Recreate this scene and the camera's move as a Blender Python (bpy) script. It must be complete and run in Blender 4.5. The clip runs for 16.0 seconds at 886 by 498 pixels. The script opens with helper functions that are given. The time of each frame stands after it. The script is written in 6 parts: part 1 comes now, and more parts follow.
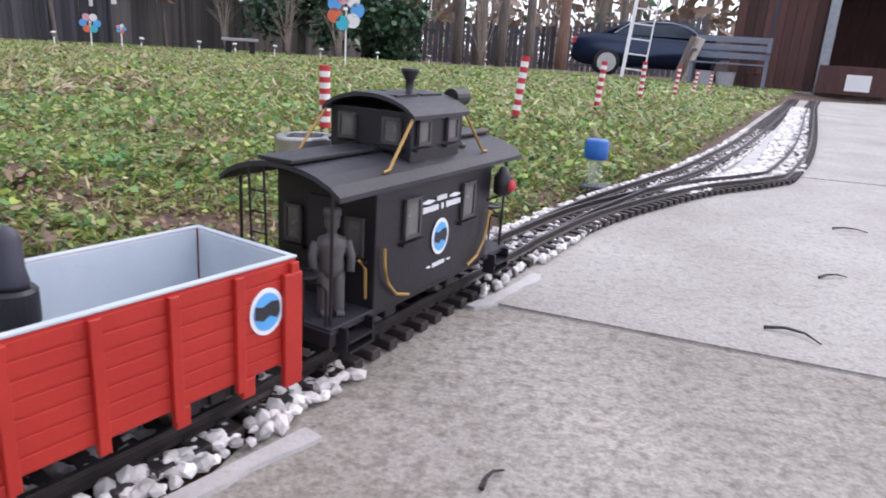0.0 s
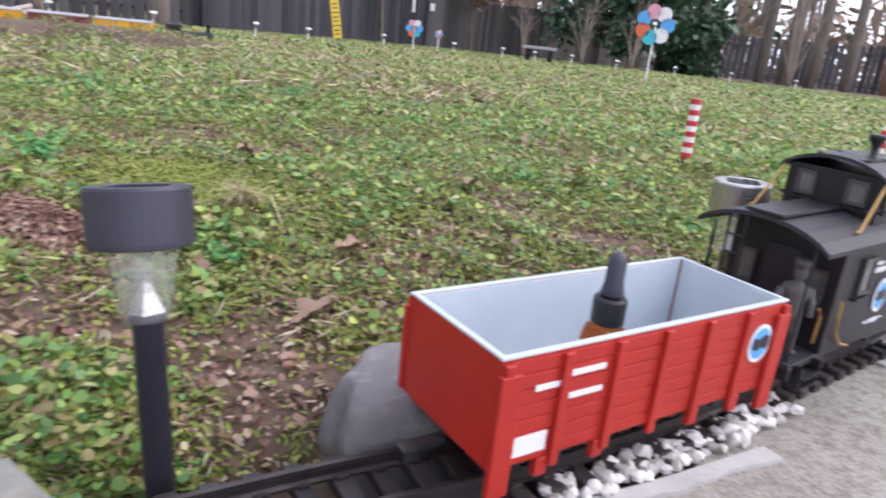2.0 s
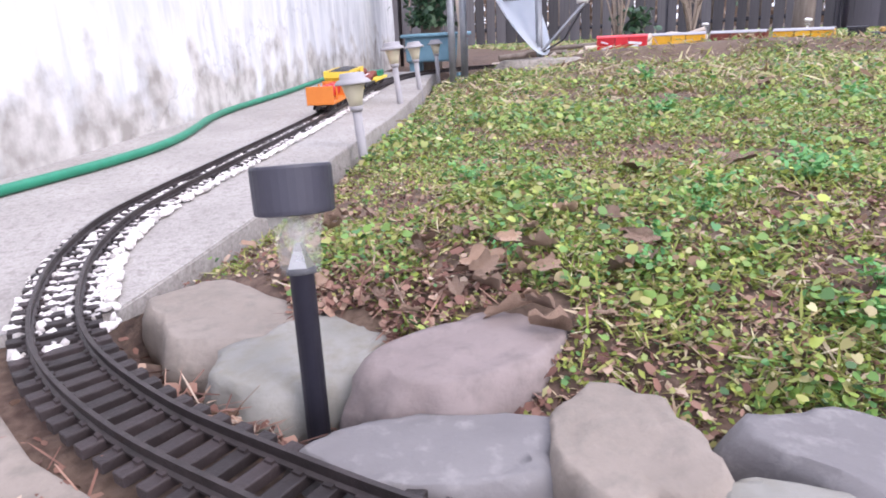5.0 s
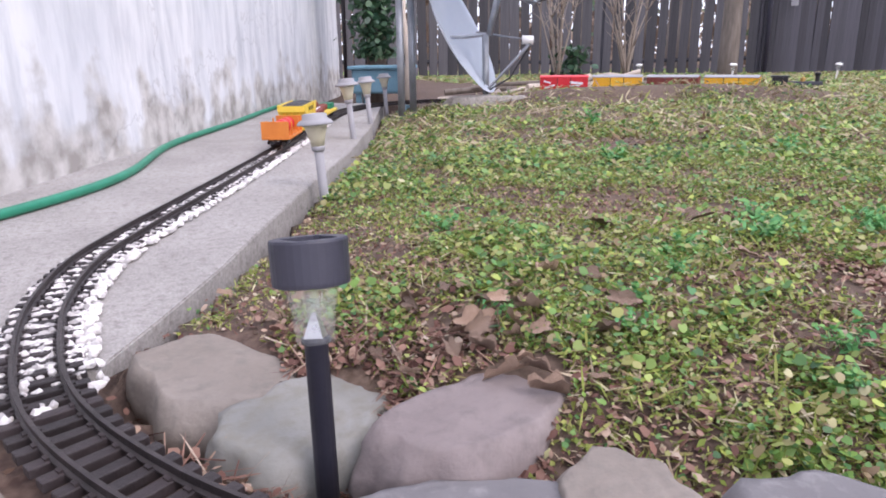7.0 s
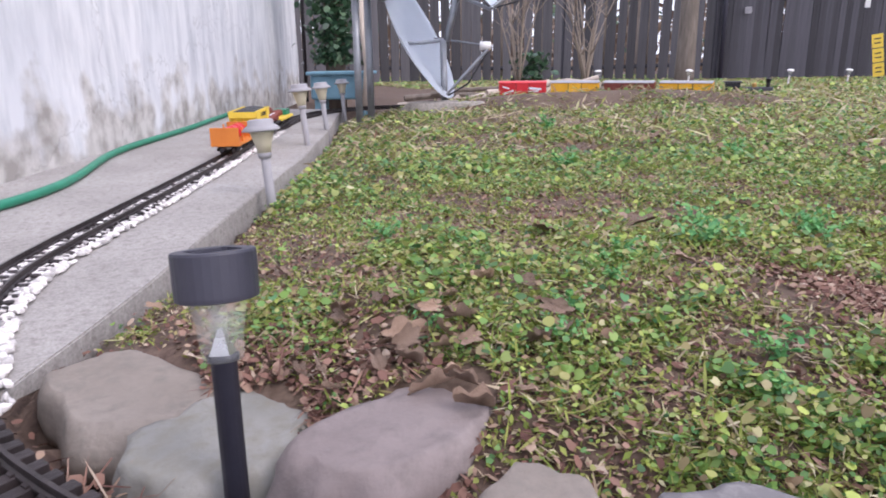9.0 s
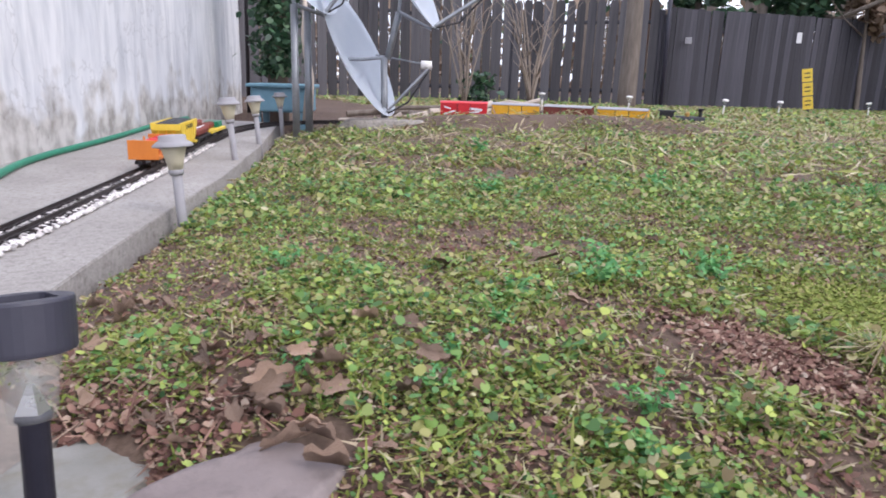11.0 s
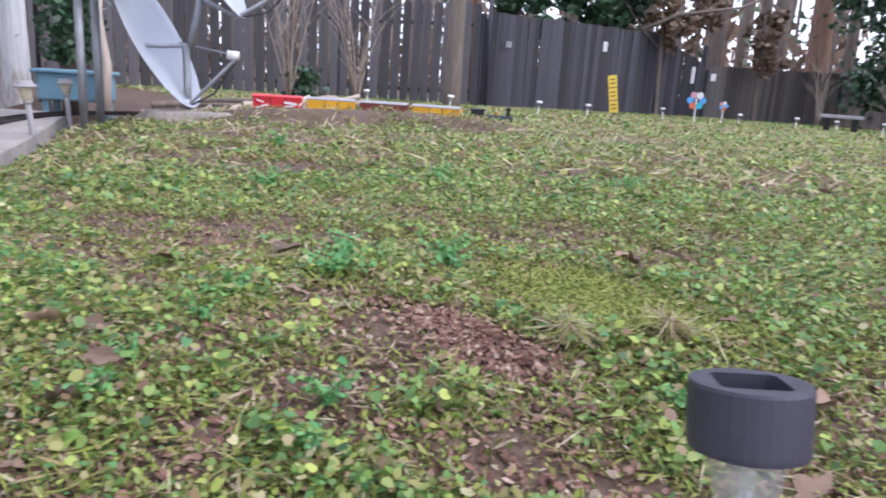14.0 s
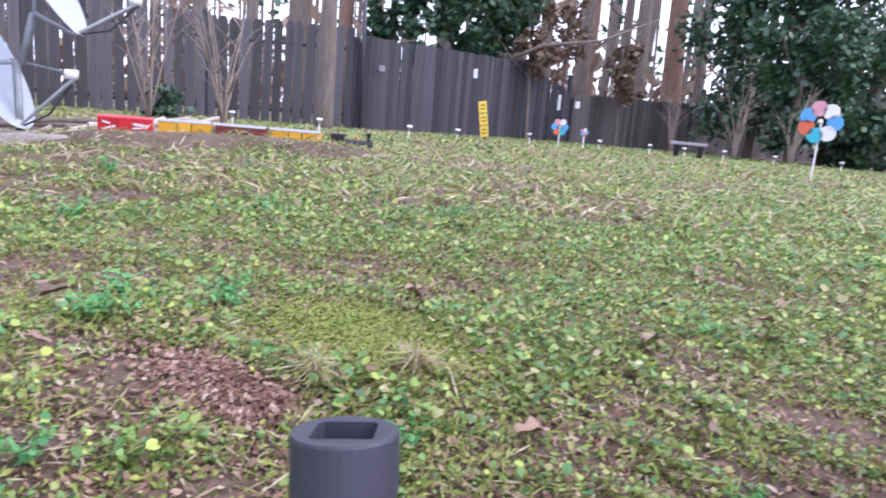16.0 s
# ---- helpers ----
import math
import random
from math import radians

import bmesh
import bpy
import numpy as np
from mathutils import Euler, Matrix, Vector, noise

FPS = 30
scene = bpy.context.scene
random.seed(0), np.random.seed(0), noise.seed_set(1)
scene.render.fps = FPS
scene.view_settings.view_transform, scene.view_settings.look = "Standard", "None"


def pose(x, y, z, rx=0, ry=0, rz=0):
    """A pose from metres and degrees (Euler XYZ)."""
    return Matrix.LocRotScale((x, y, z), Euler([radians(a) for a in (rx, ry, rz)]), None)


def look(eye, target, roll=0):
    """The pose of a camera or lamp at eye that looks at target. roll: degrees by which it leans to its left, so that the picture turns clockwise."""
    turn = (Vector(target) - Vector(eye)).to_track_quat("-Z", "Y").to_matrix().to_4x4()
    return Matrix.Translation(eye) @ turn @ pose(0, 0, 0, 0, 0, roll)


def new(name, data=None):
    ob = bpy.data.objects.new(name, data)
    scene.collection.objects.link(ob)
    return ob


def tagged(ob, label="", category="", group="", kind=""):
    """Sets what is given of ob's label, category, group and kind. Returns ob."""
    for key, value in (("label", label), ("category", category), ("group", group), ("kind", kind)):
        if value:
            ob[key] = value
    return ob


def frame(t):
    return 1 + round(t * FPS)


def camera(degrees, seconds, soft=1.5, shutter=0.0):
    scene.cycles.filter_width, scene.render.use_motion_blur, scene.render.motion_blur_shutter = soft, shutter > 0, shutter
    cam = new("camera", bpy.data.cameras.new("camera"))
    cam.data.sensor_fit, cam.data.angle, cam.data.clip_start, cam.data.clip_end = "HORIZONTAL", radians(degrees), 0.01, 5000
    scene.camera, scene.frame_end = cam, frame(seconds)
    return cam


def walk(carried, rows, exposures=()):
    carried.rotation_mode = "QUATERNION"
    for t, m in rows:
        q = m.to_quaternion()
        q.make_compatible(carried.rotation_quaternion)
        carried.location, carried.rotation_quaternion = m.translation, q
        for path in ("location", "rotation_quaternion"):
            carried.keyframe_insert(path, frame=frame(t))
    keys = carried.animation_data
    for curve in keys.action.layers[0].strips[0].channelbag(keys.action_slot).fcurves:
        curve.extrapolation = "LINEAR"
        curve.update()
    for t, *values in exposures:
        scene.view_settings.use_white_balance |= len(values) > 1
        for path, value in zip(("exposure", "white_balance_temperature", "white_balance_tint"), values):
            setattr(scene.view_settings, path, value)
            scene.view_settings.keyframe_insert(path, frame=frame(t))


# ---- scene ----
cam = camera(66.0, 16.0, soft=1.8, shutter=0.4)
PATH = [
    (0, (-0.029, 0.063, 0.284), (-0.197, 1.974, -0.283), 3.8),
    (0.5, (-0.056, 0.04, 0.297), (-0.297, 1.945, -0.264), 3.8),
    (1, (-0.089, 0.004, 0.311), (-0.491, 1.883, -0.245), 4.9),
    (1.5, (-0.141, -0.043, 0.316), (-0.774, 1.761, -0.273), 5.5),
    (2, (-0.189, -0.094, 0.318), (-1.054, 1.602, -0.291), 6.2),
    (2.5, (-0.23, -0.124, 0.316), (-1.349, 1.414, -0.303), 6.0),
    (3, (-0.286, -0.164, 0.303), (-1.764, 0.983, -0.405), 3.9),
    (3.3, (-0.315, -0.218, 0.294), (-1.914, 0.734, -0.441), 3.5),
    (3.5, (-0.333, -0.203, 0.28), (-2.001, 0.615, -0.46), 2.5),
    (4, (-0.323, -0.326, 0.32), (-2.045, 0.327, -0.46), 4.8),
    (4.6, (-0.443, -0.364, 0.302), (-2.281, 0.091, -0.342), 0.2),
    (4.7, (-0.447, -0.371, 0.301), (-2.294, 0.073, -0.327), -2.7),
    (6.8, (-0.447, -0.451, 0.347), (-2.25, 0.191, -0.233), -0.0),
    (7, (-0.451, -0.454, 0.35), (-2.257, 0.2, -0.206), -0.8),
    (7.5, (-0.448, -0.449, 0.351), (-2.261, 0.205, -0.183), -0.8),
    (8, (-0.45, -0.444, 0.342), (-2.257, 0.21, -0.211), -2.4),
    (8.5, (-0.448, -0.433, 0.349), (-2.243, 0.248, -0.209), -0.9),
    (9, (-0.458, -0.406, 0.346), (-2.233, 0.34, -0.195), -0.7),
    (9.2, (-0.463, -0.401, 0.343), (-2.232, 0.363, -0.196), -0.8),
    (11.3, (-0.463, -0.305, 0.366), (-2.171, 0.612, -0.126), 2.5),
    (11.5, (-0.46, -0.298, 0.364), (-2.155, 0.643, -0.125), 2.9),
    (12, (-0.456, -0.28, 0.37), (-2.126, 0.714, -0.104), 2.8),
    (12.5, (-0.45, -0.261, 0.361), (-2.089, 0.779, -0.117), 3.1),
    (13, (-0.441, -0.239, 0.362), (-2.05, 0.852, -0.109), 3.7),
    (13.5, (-0.43, -0.211, 0.356), (-1.996, 0.936, -0.125), 2.8),
    (14, (-0.401, -0.173, 0.355), (-1.87, 1.097, -0.127), 3.8),
    (14.5, (-0.379, -0.141, 0.36), (-1.761, 1.227, -0.109), 3.9),
    (15, (-0.349, -0.121, 0.36), (-1.692, 1.288, -0.101), 4.6),
    (15.5, (-0.316, -0.093, 0.378), (-1.641, 1.334, -0.078), 4.4),
    (16, (-0.277, -0.07, 0.395), (-1.525, 1.442, -0.003), 5.0),
]
walk(cam, [(t, look(eye, target, roll)) for t, eye, target, roll in PATH],
     exposures=[(t, e, 6200 - 110 * max(0, t - 12), k) for t, e, k in ((0, 0.06, 15), (1.0, 0.10, 14), (2.5, 0.42, 16), (4.0, 0.68, 19), (7.0, 0.26, 19), (9.2, 0.18, 18), (12.0, 0.12, 14), (14.0, 0.26, 17), (16, 0.56, 22))])

# ---- light: overcast winter afternoon ----
world = bpy.data.worlds.new("overcast_sky")
scene.world = world
world.use_nodes = True
wn, wl = world.node_tree.nodes, world.node_tree.links
sky = wn.new("ShaderNodeTexSky")
sky.sky_type, sky.sun_disc = "NISHITA", False
sky.sun_elevation, sky.sun_rotation = radians(46), radians(54.5)
sky.dust_density, sky.air_density = 5.0, 1.2
cloud = wn.new("ShaderNodeMix")
cloud.data_type = "RGBA"
cloud.inputs[0].default_value = 0.72
cloud.inputs[7].default_value = (9.1, 9.5, 10.7, 1)
wl.new(sky.outputs[0], cloud.inputs[6])
wl.new(cloud.outputs[2], wn["Background"].inputs[0])
wn["Background"].inputs[1].default_value = 0.2
sun = new("sun", bpy.data.lights.new("sun", "SUN"))
sun.data.energy, sun.data.angle, sun.data.color = 0.85, radians(25), (1.0, 0.96, 0.9)
sun.matrix_world = look((3.5, 2.5, 4.5), (0, 0, 0))


# ---- materials ----
def mat(name, c1, c2, scale=8.0, rough=0.6, metal=0.0, bump=0.15, fine=80.0, c3=None, rand=None, mix=0.5, spread=0.25, stretch=(1, 1, 1), grit=0.0):
    """Two-scale noise colour with relief. rand: 'object' or 'island' varies the brightness piece by piece."""
    m = bpy.data.materials.new(name)
    m.use_nodes = True
    n, l = m.node_tree.nodes, m.node_tree.links
    b = n["Principled BSDF"]
    b.inputs["Roughness"].default_value, b.inputs["Metallic"].default_value = rough, metal
    co = n.new("ShaderNodeTexCoord")
    mp = n.new("ShaderNodeMapping")
    mp.inputs["Scale"].default_value = stretch
    l.new(co.outputs["Object"], mp.inputs[0])
    big, small = n.new("ShaderNodeTexNoise"), n.new("ShaderNodeTexNoise")
    for t, s, d in ((big, scale, 7), (small, fine, 9)):
        t.inputs["Scale"].default_value, t.inputs["Detail"].default_value, t.inputs["Roughness"].default_value = s, d, 0.62
        l.new(mp.outputs[0], t.inputs["Vector"])
    ramp = n.new("ShaderNodeValToRGB")
    ramp.color_ramp.elements[0].position, ramp.color_ramp.elements[0].color = 0.5 - spread, (*c1, 1)
    ramp.color_ramp.elements[1].position, ramp.color_ramp.elements[1].color = 0.5 + spread, (*c2, 1)
    l.new(big.outputs[0], ramp.inputs[0])
    col = ramp.outputs[0]
    if c3:
        r2 = n.new("ShaderNodeValToRGB")
        r2.color_ramp.elements[0].position, r2.color_ramp.elements[0].color = mix - 0.12, (0, 0, 0, 1)
        r2.color_ramp.elements[1].position, r2.color_ramp.elements[1].color = mix + 0.22, (1, 1, 1, 1)
        l.new(small.outputs[0], r2.inputs[0])
        mx = n.new("ShaderNodeMix")
        mx.data_type = "RGBA"
        mx.inputs[7].default_value = (*c3, 1)
        l.new(r2.outputs[0], mx.inputs[0])
        l.new(col, mx.inputs[6])
        col = mx.outputs[2]
    if grit:
        gn, gm = n.new("ShaderNodeTexNoise"), n.new("ShaderNodeMapRange")
        gn.inputs["Scale"].default_value, gn.inputs["Detail"].default_value, gn.inputs["Roughness"].default_value = 210, 5, 0.7
        l.new(mp.outputs[0], gn.inputs["Vector"])
        gm.inputs[1].default_value, gm.inputs[2].default_value, gm.inputs[3].default_value, gm.inputs[4].default_value = 0.3, 0.7, 1 - grit, 1 + grit
        l.new(gn.outputs[0], gm.inputs[0])
        gh = n.new("ShaderNodeHueSaturation")
        l.new(gm.outputs[0], gh.inputs["Value"])
        l.new(col, gh.inputs["Color"])
        col = gh.outputs[0]
    if rand:
        src = n.new("ShaderNodeObjectInfo").outputs["Random"] if rand == "object" else n.new("ShaderNodeNewGeometry").outputs["Random Per Island"]
        mr = n.new("ShaderNodeMapRange")
        mr.inputs[3].default_value, mr.inputs[4].default_value = 0.55, 1.35
        l.new(src, mr.inputs[0])
        hs = n.new("ShaderNodeHueSaturation")
        l.new(mr.outputs[0], hs.inputs["Value"])
        l.new(col, hs.inputs["Color"])
        col = hs.outputs[0]
    l.new(col, b.inputs["Base Color"])
    rr = n.new("ShaderNodeMapRange")
    rr.inputs[3].default_value, rr.inputs[4].default_value = max(0.03, rough - 0.12), min(1, rough + 0.12)
    l.new(small.outputs[0], rr.inputs[0])
    l.new(rr.outputs[0], b.inputs["Roughness"])
    if bump:
        bp = n.new("ShaderNodeBump")
        bp.inputs["Strength"].default_value, bp.inputs["Distance"].default_value = bump, 0.004
        l.new(small.outputs[0], bp.inputs["Height"])
        l.new(bp.outputs[0], b.inputs["Normal"])
    return m


def palette(name, stops, rough=0.6, trans=0.0):
    """Leaf colours picked island by island from the stops."""
    m = bpy.data.materials.new(name)
    m.use_nodes = True
    n, l = m.node_tree.nodes, m.node_tree.links
    b = n["Principled BSDF"]
    b.inputs["Roughness"].default_value = rough
    g = n.new("ShaderNodeNewGeometry")
    r = n.new("ShaderNodeValToRGB")
    r.color_ramp.interpolation = "LINEAR"
    els = r.color_ramp.elements
    while len(els) < len(stops):
        els.new(0.5)
    for e, (p, c) in zip(els, stops):
        e.position, e.color = p, (*c, 1)
    l.new(g.outputs["Random Per Island"], r.inputs[0])
    l.new(r.outputs[0], b.inputs["Base Color"])
    if trans:
        t = n.new("ShaderNodeBsdfTranslucent")
        mx = n.new("ShaderNodeMixShader")
        mx.inputs[0].default_value = trans
        l.new(r.outputs[0], t.inputs[0])
        l.new(b.outputs[0], mx.inputs[1])
        l.new(t.outputs[0], mx.inputs[2])
        l.new(mx.outputs[0], n["Material Output"].inputs[0])
    return m


def glass(name, colour, rough=0.05):
    m = bpy.data.materials.new(name)
    m.use_nodes = True
    b = m.node_tree.nodes["Principled BSDF"]
    b.inputs["Base Color"].default_value = (*colour, 1)
    b.inputs["Transmission Weight"].default_value = 1.0
    b.inputs["Roughness"].default_value = rough
    b.inputs["IOR"].default_value = 1.3
    return m


def clear(name, colour, body):
    """Thin hazy clear plastic: mostly see-through, part sheen."""
    m = bpy.data.materials.new(name)
    m.use_nodes = True
    n, l = m.node_tree.nodes, m.node_tree.links
    b = n["Principled BSDF"]
    b.inputs["Base Color"].default_value = (*colour, 1)
    b.inputs["Roughness"].default_value = 0.22
    t, mx = n.new("ShaderNodeBsdfTransparent"), n.new("ShaderNodeMixShader")
    mx.inputs[0].default_value = body
    l.new(t.outputs[0], mx.inputs[1])
    l.new(b.outputs[0], mx.inputs[2])
    l.new(mx.outputs[0], n["Material Output"].inputs[0])
    return m


# reddish brown soil, deepened further to stand in for shadow between leaves
M_SOIL = mat("soil_and_moss", (0.055, 0.028, 0.022), (0.09, 0.058, 0.038), 2.2, 0.95, bump=1.0, fine=60, c3=(0.17, 0.115, 0.085), mix=0.5, spread=0.12)
M_CONC = mat("worn_concrete", (0.27, 0.245, 0.225), (0.43, 0.405, 0.375), 2.6, 0.9, bump=0.4, fine=70, c3=(0.17, 0.15, 0.135), mix=0.62, spread=0.22, grit=0.28)
M_CONC2 = mat("stained_rough_concrete", (0.20, 0.175, 0.15), (0.41, 0.38, 0.345), 2.6, 0.95, bump=0.5, fine=75, c3=(0.11, 0.092, 0.076), mix=0.575, spread=0.2, grit=0.36)
M_SLAB = mat("pale_slab_concrete", (0.26, 0.24, 0.225), (0.41, 0.385, 0.365), 3.5, 0.9, bump=0.4, fine=60, c3=(0.17, 0.15, 0.135), mix=0.6, grit=0.28)
M_MORTAR = mat("cement_edging", (0.38, 0.36, 0.35), (0.54, 0.52, 0.51), 14, 0.9, bump=0.8, fine=90)
M_SLEEPER = mat("dark_plastic_sleeper", (0.018, 0.013, 0.014), (0.045, 0.033, 0.034), 30, 0.6, bump=0.4, fine=160, rand="object")
M_RAIL = mat("weathered_rail", (0.03, 0.025, 0.025), (0.075, 0.06, 0.06), 40, 0.42, metal=0.5, bump=0.2, fine=200)
M_PEBBLE = mat("white_marble_pebble", (0.55, 0.5, 0.48), (0.85, 0.82, 0.80), 60, 0.7, bump=0.5, fine=200, rand="object")
M_PEBBLE2 = mat("white_marble_chippings", (0.55, 0.5, 0.48), (0.85, 0.82, 0.80), 60, 0.7, bump=0.5, fine=200, rand="island")
M_BLACK = mat("matt_black_paint", (0.008, 0.007, 0.010), (0.013, 0.011, 0.015), 25, 0.45, bump=0.08, fine=250)
M_BLACK2 = mat("black_roof_paint", (0.016, 0.015, 0.021), (0.03, 0.028, 0.036), 25, 0.55, bump=0.12, fine=250)
M_GOLD = mat("dull_gold_handrail", (0.36, 0.21, 0.06), (0.5, 0.31, 0.1), 40, 0.4, metal=0.4, bump=0.05)
M_RED = mat("red_freight_paint", (0.36, 0.014, 0.010), (0.46, 0.028, 0.016), 18, 0.45, bump=0.15, fine=220)
M_RED2 = mat("bright_red_paint", (0.55, 0.01, 0.02), (0.66, 0.02, 0.03), 18, 0.4, bump=0.1)
M_ORANGE = mat("orange_paint", (0.55, 0.15, 0.02), (0.68, 0.22, 0.03), 18, 0.5, bump=0.15)
M_YELLOW = mat("yellow_paint", (0.72, 0.50, 0.04), (0.85, 0.62, 0.08), 18, 0.5, bump=0.12)
M_AMBER = mat("amber_yellow_paint", (0.72, 0.36, 0.01), (0.8, 0.44, 0.02), 18, 0.5, bump=0.12)
M_BROWN = mat("boxcar_brown_paint", (0.16, 0.03, 0.02), (0.22, 0.05, 0.035), 18, 0.55, bump=0.15)
M_GREY = mat("pale_grey_lining", (0.42, 0.47, 0.52), (0.52, 0.57, 0.61), 16, 0.6, bump=0.1)
M_WHITE = mat("white_print", (0.68, 0.68, 0.72), (0.8, 0.8, 0.82), 30, 0.6, bump=0.05)
M_BLUE = mat("sky_blue_print", (0.08, 0.32, 0.66), (0.12, 0.40, 0.75), 30, 0.5, bump=0.05)
M_COAL = mat("coal_load", (0.012, 0.012, 0.016), (0.045, 0.045, 0.055), 60, 0.6, bump=1.0, fine=160)
M_PLASTIC = mat("charcoal_plastic", (0.032, 0.031, 0.046), (0.046, 0.045, 0.064), 30, 0.5, bump=0.08)
M_STEEL = mat("brushed_stainless", (0.42, 0.41, 0.41), (0.6, 0.58, 0.58), 20, 0.3, metal=0.9, bump=0.03)
M_GREYPL = mat("faded_grey_plastic", (0.26, 0.25, 0.27), (0.36, 0.35, 0.36), 14, 0.6, bump=0.1)
M_CREAM = mat("yellowed_frosted_lens", (0.45, 0.41, 0.30), (0.58, 0.53, 0.40), 14, 0.4, bump=0.05)
M_LENS = clear("clear_plastic_lens", (0.62, 0.64, 0.6), 0.2)
M_AMBERGLASS = glass("amber_bottle_glass", (0.35, 0.09, 0.015), 0.05)
M_PANE = mat("dusty_window_pane", (0.10, 0.095, 0.09), (0.17, 0.165, 0.16), 30, 0.25, bump=0.03)
M_ROCKS = [mat("buff_fieldstone", (0.19, 0.16, 0.135), (0.30, 0.255, 0.22), 9, 0.9, bump=0.8, fine=40, c3=(0.17, 0.15, 0.13), mix=0.58),
           mat("grey_green_fieldstone", (0.18, 0.175, 0.155), (0.30, 0.29, 0.27), 7, 0.9, bump=0.8, fine=36, c3=(0.19, 0.17, 0.13), mix=0.58),
           mat("mauve_fieldstone", (0.18, 0.145, 0.14), (0.27, 0.225, 0.215), 7, 0.9, bump=0.8, fine=36, c3=(0.14, 0.115, 0.11), mix=0.6),
           mat("slate_grey_fieldstone", (0.135, 0.126, 0.130), (0.21, 0.198, 0.20), 7, 0.85, bump=0.6, fine=50, c3=(0.30, 0.285, 0.28), mix=0.64),
           mat("dark_wet_slate", (0.025, 0.025, 0.032), (0.085, 0.085, 0.10), 8, 0.6, bump=0.6, fine=50)]
M_FENCE = mat("weathered_dark_board", (0.034, 0.033, 0.042), (0.072, 0.069, 0.082), 3, 0.9, bump=0.7, fine=22, rand="object", stretch=(6, 6, 0.6))
M_FENCE2 = mat("weathered_dark_boards", (0.034, 0.033, 0.042), (0.072, 0.069, 0.082), 3, 0.9, bump=0.7, fine=22, rand="island", stretch=(6, 6, 0.6))
M_PICKET = mat("lighter_grey_picket", (0.055, 0.052, 0.060), (0.125, 0.118, 0.125), 3, 0.9, bump=0.7, fine=22, rand="object", stretch=(6, 6, 0.6))
M_BARK = mat("grey_bark", (0.10, 0.08, 0.065), (0.24, 0.20, 0.17), 6, 0.95, bump=1.0, fine=30, stretch=(3, 3, 0.5))
M_BARK2 = mat("reddish_pine_bark", (0.16, 0.09, 0.065), (0.30, 0.19, 0.14), 5, 0.95, bump=1.0, fine=24, stretch=(3, 3, 0.5))
M_TWIG = mat("pale_twig_bark", (0.22, 0.17, 0.13), (0.36, 0.30, 0.25), 12, 0.9, bump=0.4)
M_DISH = mat("grey_white_dish_paint", (0.64, 0.69, 0.76), (0.74, 0.78, 0.84), 4, 0.5, bump=0.05)
M_GALV = mat("galvanised_steel", (0.22, 0.23, 0.25), (0.34, 0.35, 0.37), 14, 0.5, metal=0.6, bump=0.1)
M_HOSE = mat("green_hose_rubber", (0.01, 0.16, 0.09), (0.02, 0.24, 0.14), 20, 0.45, bump=0.1)
M_BLUEBOX = mat("faded_blue_planter", (0.12, 0.25, 0.33), (0.18, 0.33, 0.42), 8, 0.6, bump=0.15)
M_STRIPE_R = mat("red_band", (0.45, 0.02, 0.03), (0.55, 0.035, 0.045), 30, 0.5, bump=0.05)
M_STRIPE_W = mat("white_band", (0.72, 0.70, 0.68), (0.82, 0.8, 0.78), 30, 0.5, bump=0.05)
M_CAR = mat("dark_blue_car_paint", (0.012, 0.022, 0.05), (0.016, 0.028, 0.06), 3, 0.2, metal=0.4, bump=0)
M_CARGLASS = mat("car_window", (0.05, 0.07, 0.10), (0.09, 0.12, 0.16), 3, 0.08, bump=0)
M_TYRE = mat("tyre_rubber", (0.012, 0.012, 0.013), (0.022, 0.022, 0.024), 20, 0.8, bump=0.2)
# red-brown darkened beyond the wood's tone, for shade under the shed roof
M_SHED = mat("red_brown_board", (0.055, 0.025, 0.022), (0.10, 0.045, 0.038), 3, 0.85, bump=0.6, fine=20, rand="object", stretch=(5, 5, 0.6))
# near black that puts the shed bay's shade into the colour
M_DARK = mat("unlit_interior", (0.012, 0.01, 0.012), (0.02, 0.017, 0.02), 4, 0.9, bump=0.2)
M_BENCH = mat("weathered_grey_wood", (0.13, 0.14, 0.17), (0.2, 0.21, 0.25), 8, 0.8, bump=0.4, stretch=(1, 4, 4))
M_PLANK = mat("pale_bleached_wood", (0.42, 0.35, 0.29), (0.56, 0.48, 0.41), 6, 0.85, bump=0.5, fine=30, stretch=(4, 4, 1))
M_SKINGREY = mat("grey_moulded_plastic", (0.075, 0.07, 0.07), (0.11, 0.105, 0.1), 30, 0.6, bump=0.1)
M_FIGBLUE = mat("blue_moulded_plastic", (0.035, 0.085, 0.2), (0.05, 0.115, 0.26), 30, 0.55, bump=0.1)
M_DEADLEAF = mat("dry_brown_leaf", (0.22, 0.13, 0.085), (0.46, 0.33, 0.25), 25, 0.8, bump=0.6, fine=90, rand="object")
M_LEAF = palette("ground_cover_leaf", [(0, (0.035, 0.095, 0.03)), (0.14, (0.11, 0.23, 0.055)), (0.3, (0.24, 0.39, 0.08)), (0.42, (0.09, 0.25, 0.09)), (0.54, (0.48, 0.55, 0.12)), (0.64, (0.16, 0.28, 0.065)), (0.76, (0.40, 0.41, 0.13)), (0.9, (0.22, 0.12, 0.08)), (0.97, (0.46, 0.43, 0.20)), (1, (0.58, 0.53, 0.32))], 0.45, 0.3)
M_DRY = palette("dry_grass_blade", [(0, (0.36, 0.29, 0.19)), (0.25, (0.48, 0.40, 0.27)), (0.45, (0.26, 0.15, 0.10)), (0.6, (0.26, 0.28, 0.07)), (0.8, (0.32, 0.34, 0.09)), (1, (0.66, 0.58, 0.42))], 0.8, 0.2)
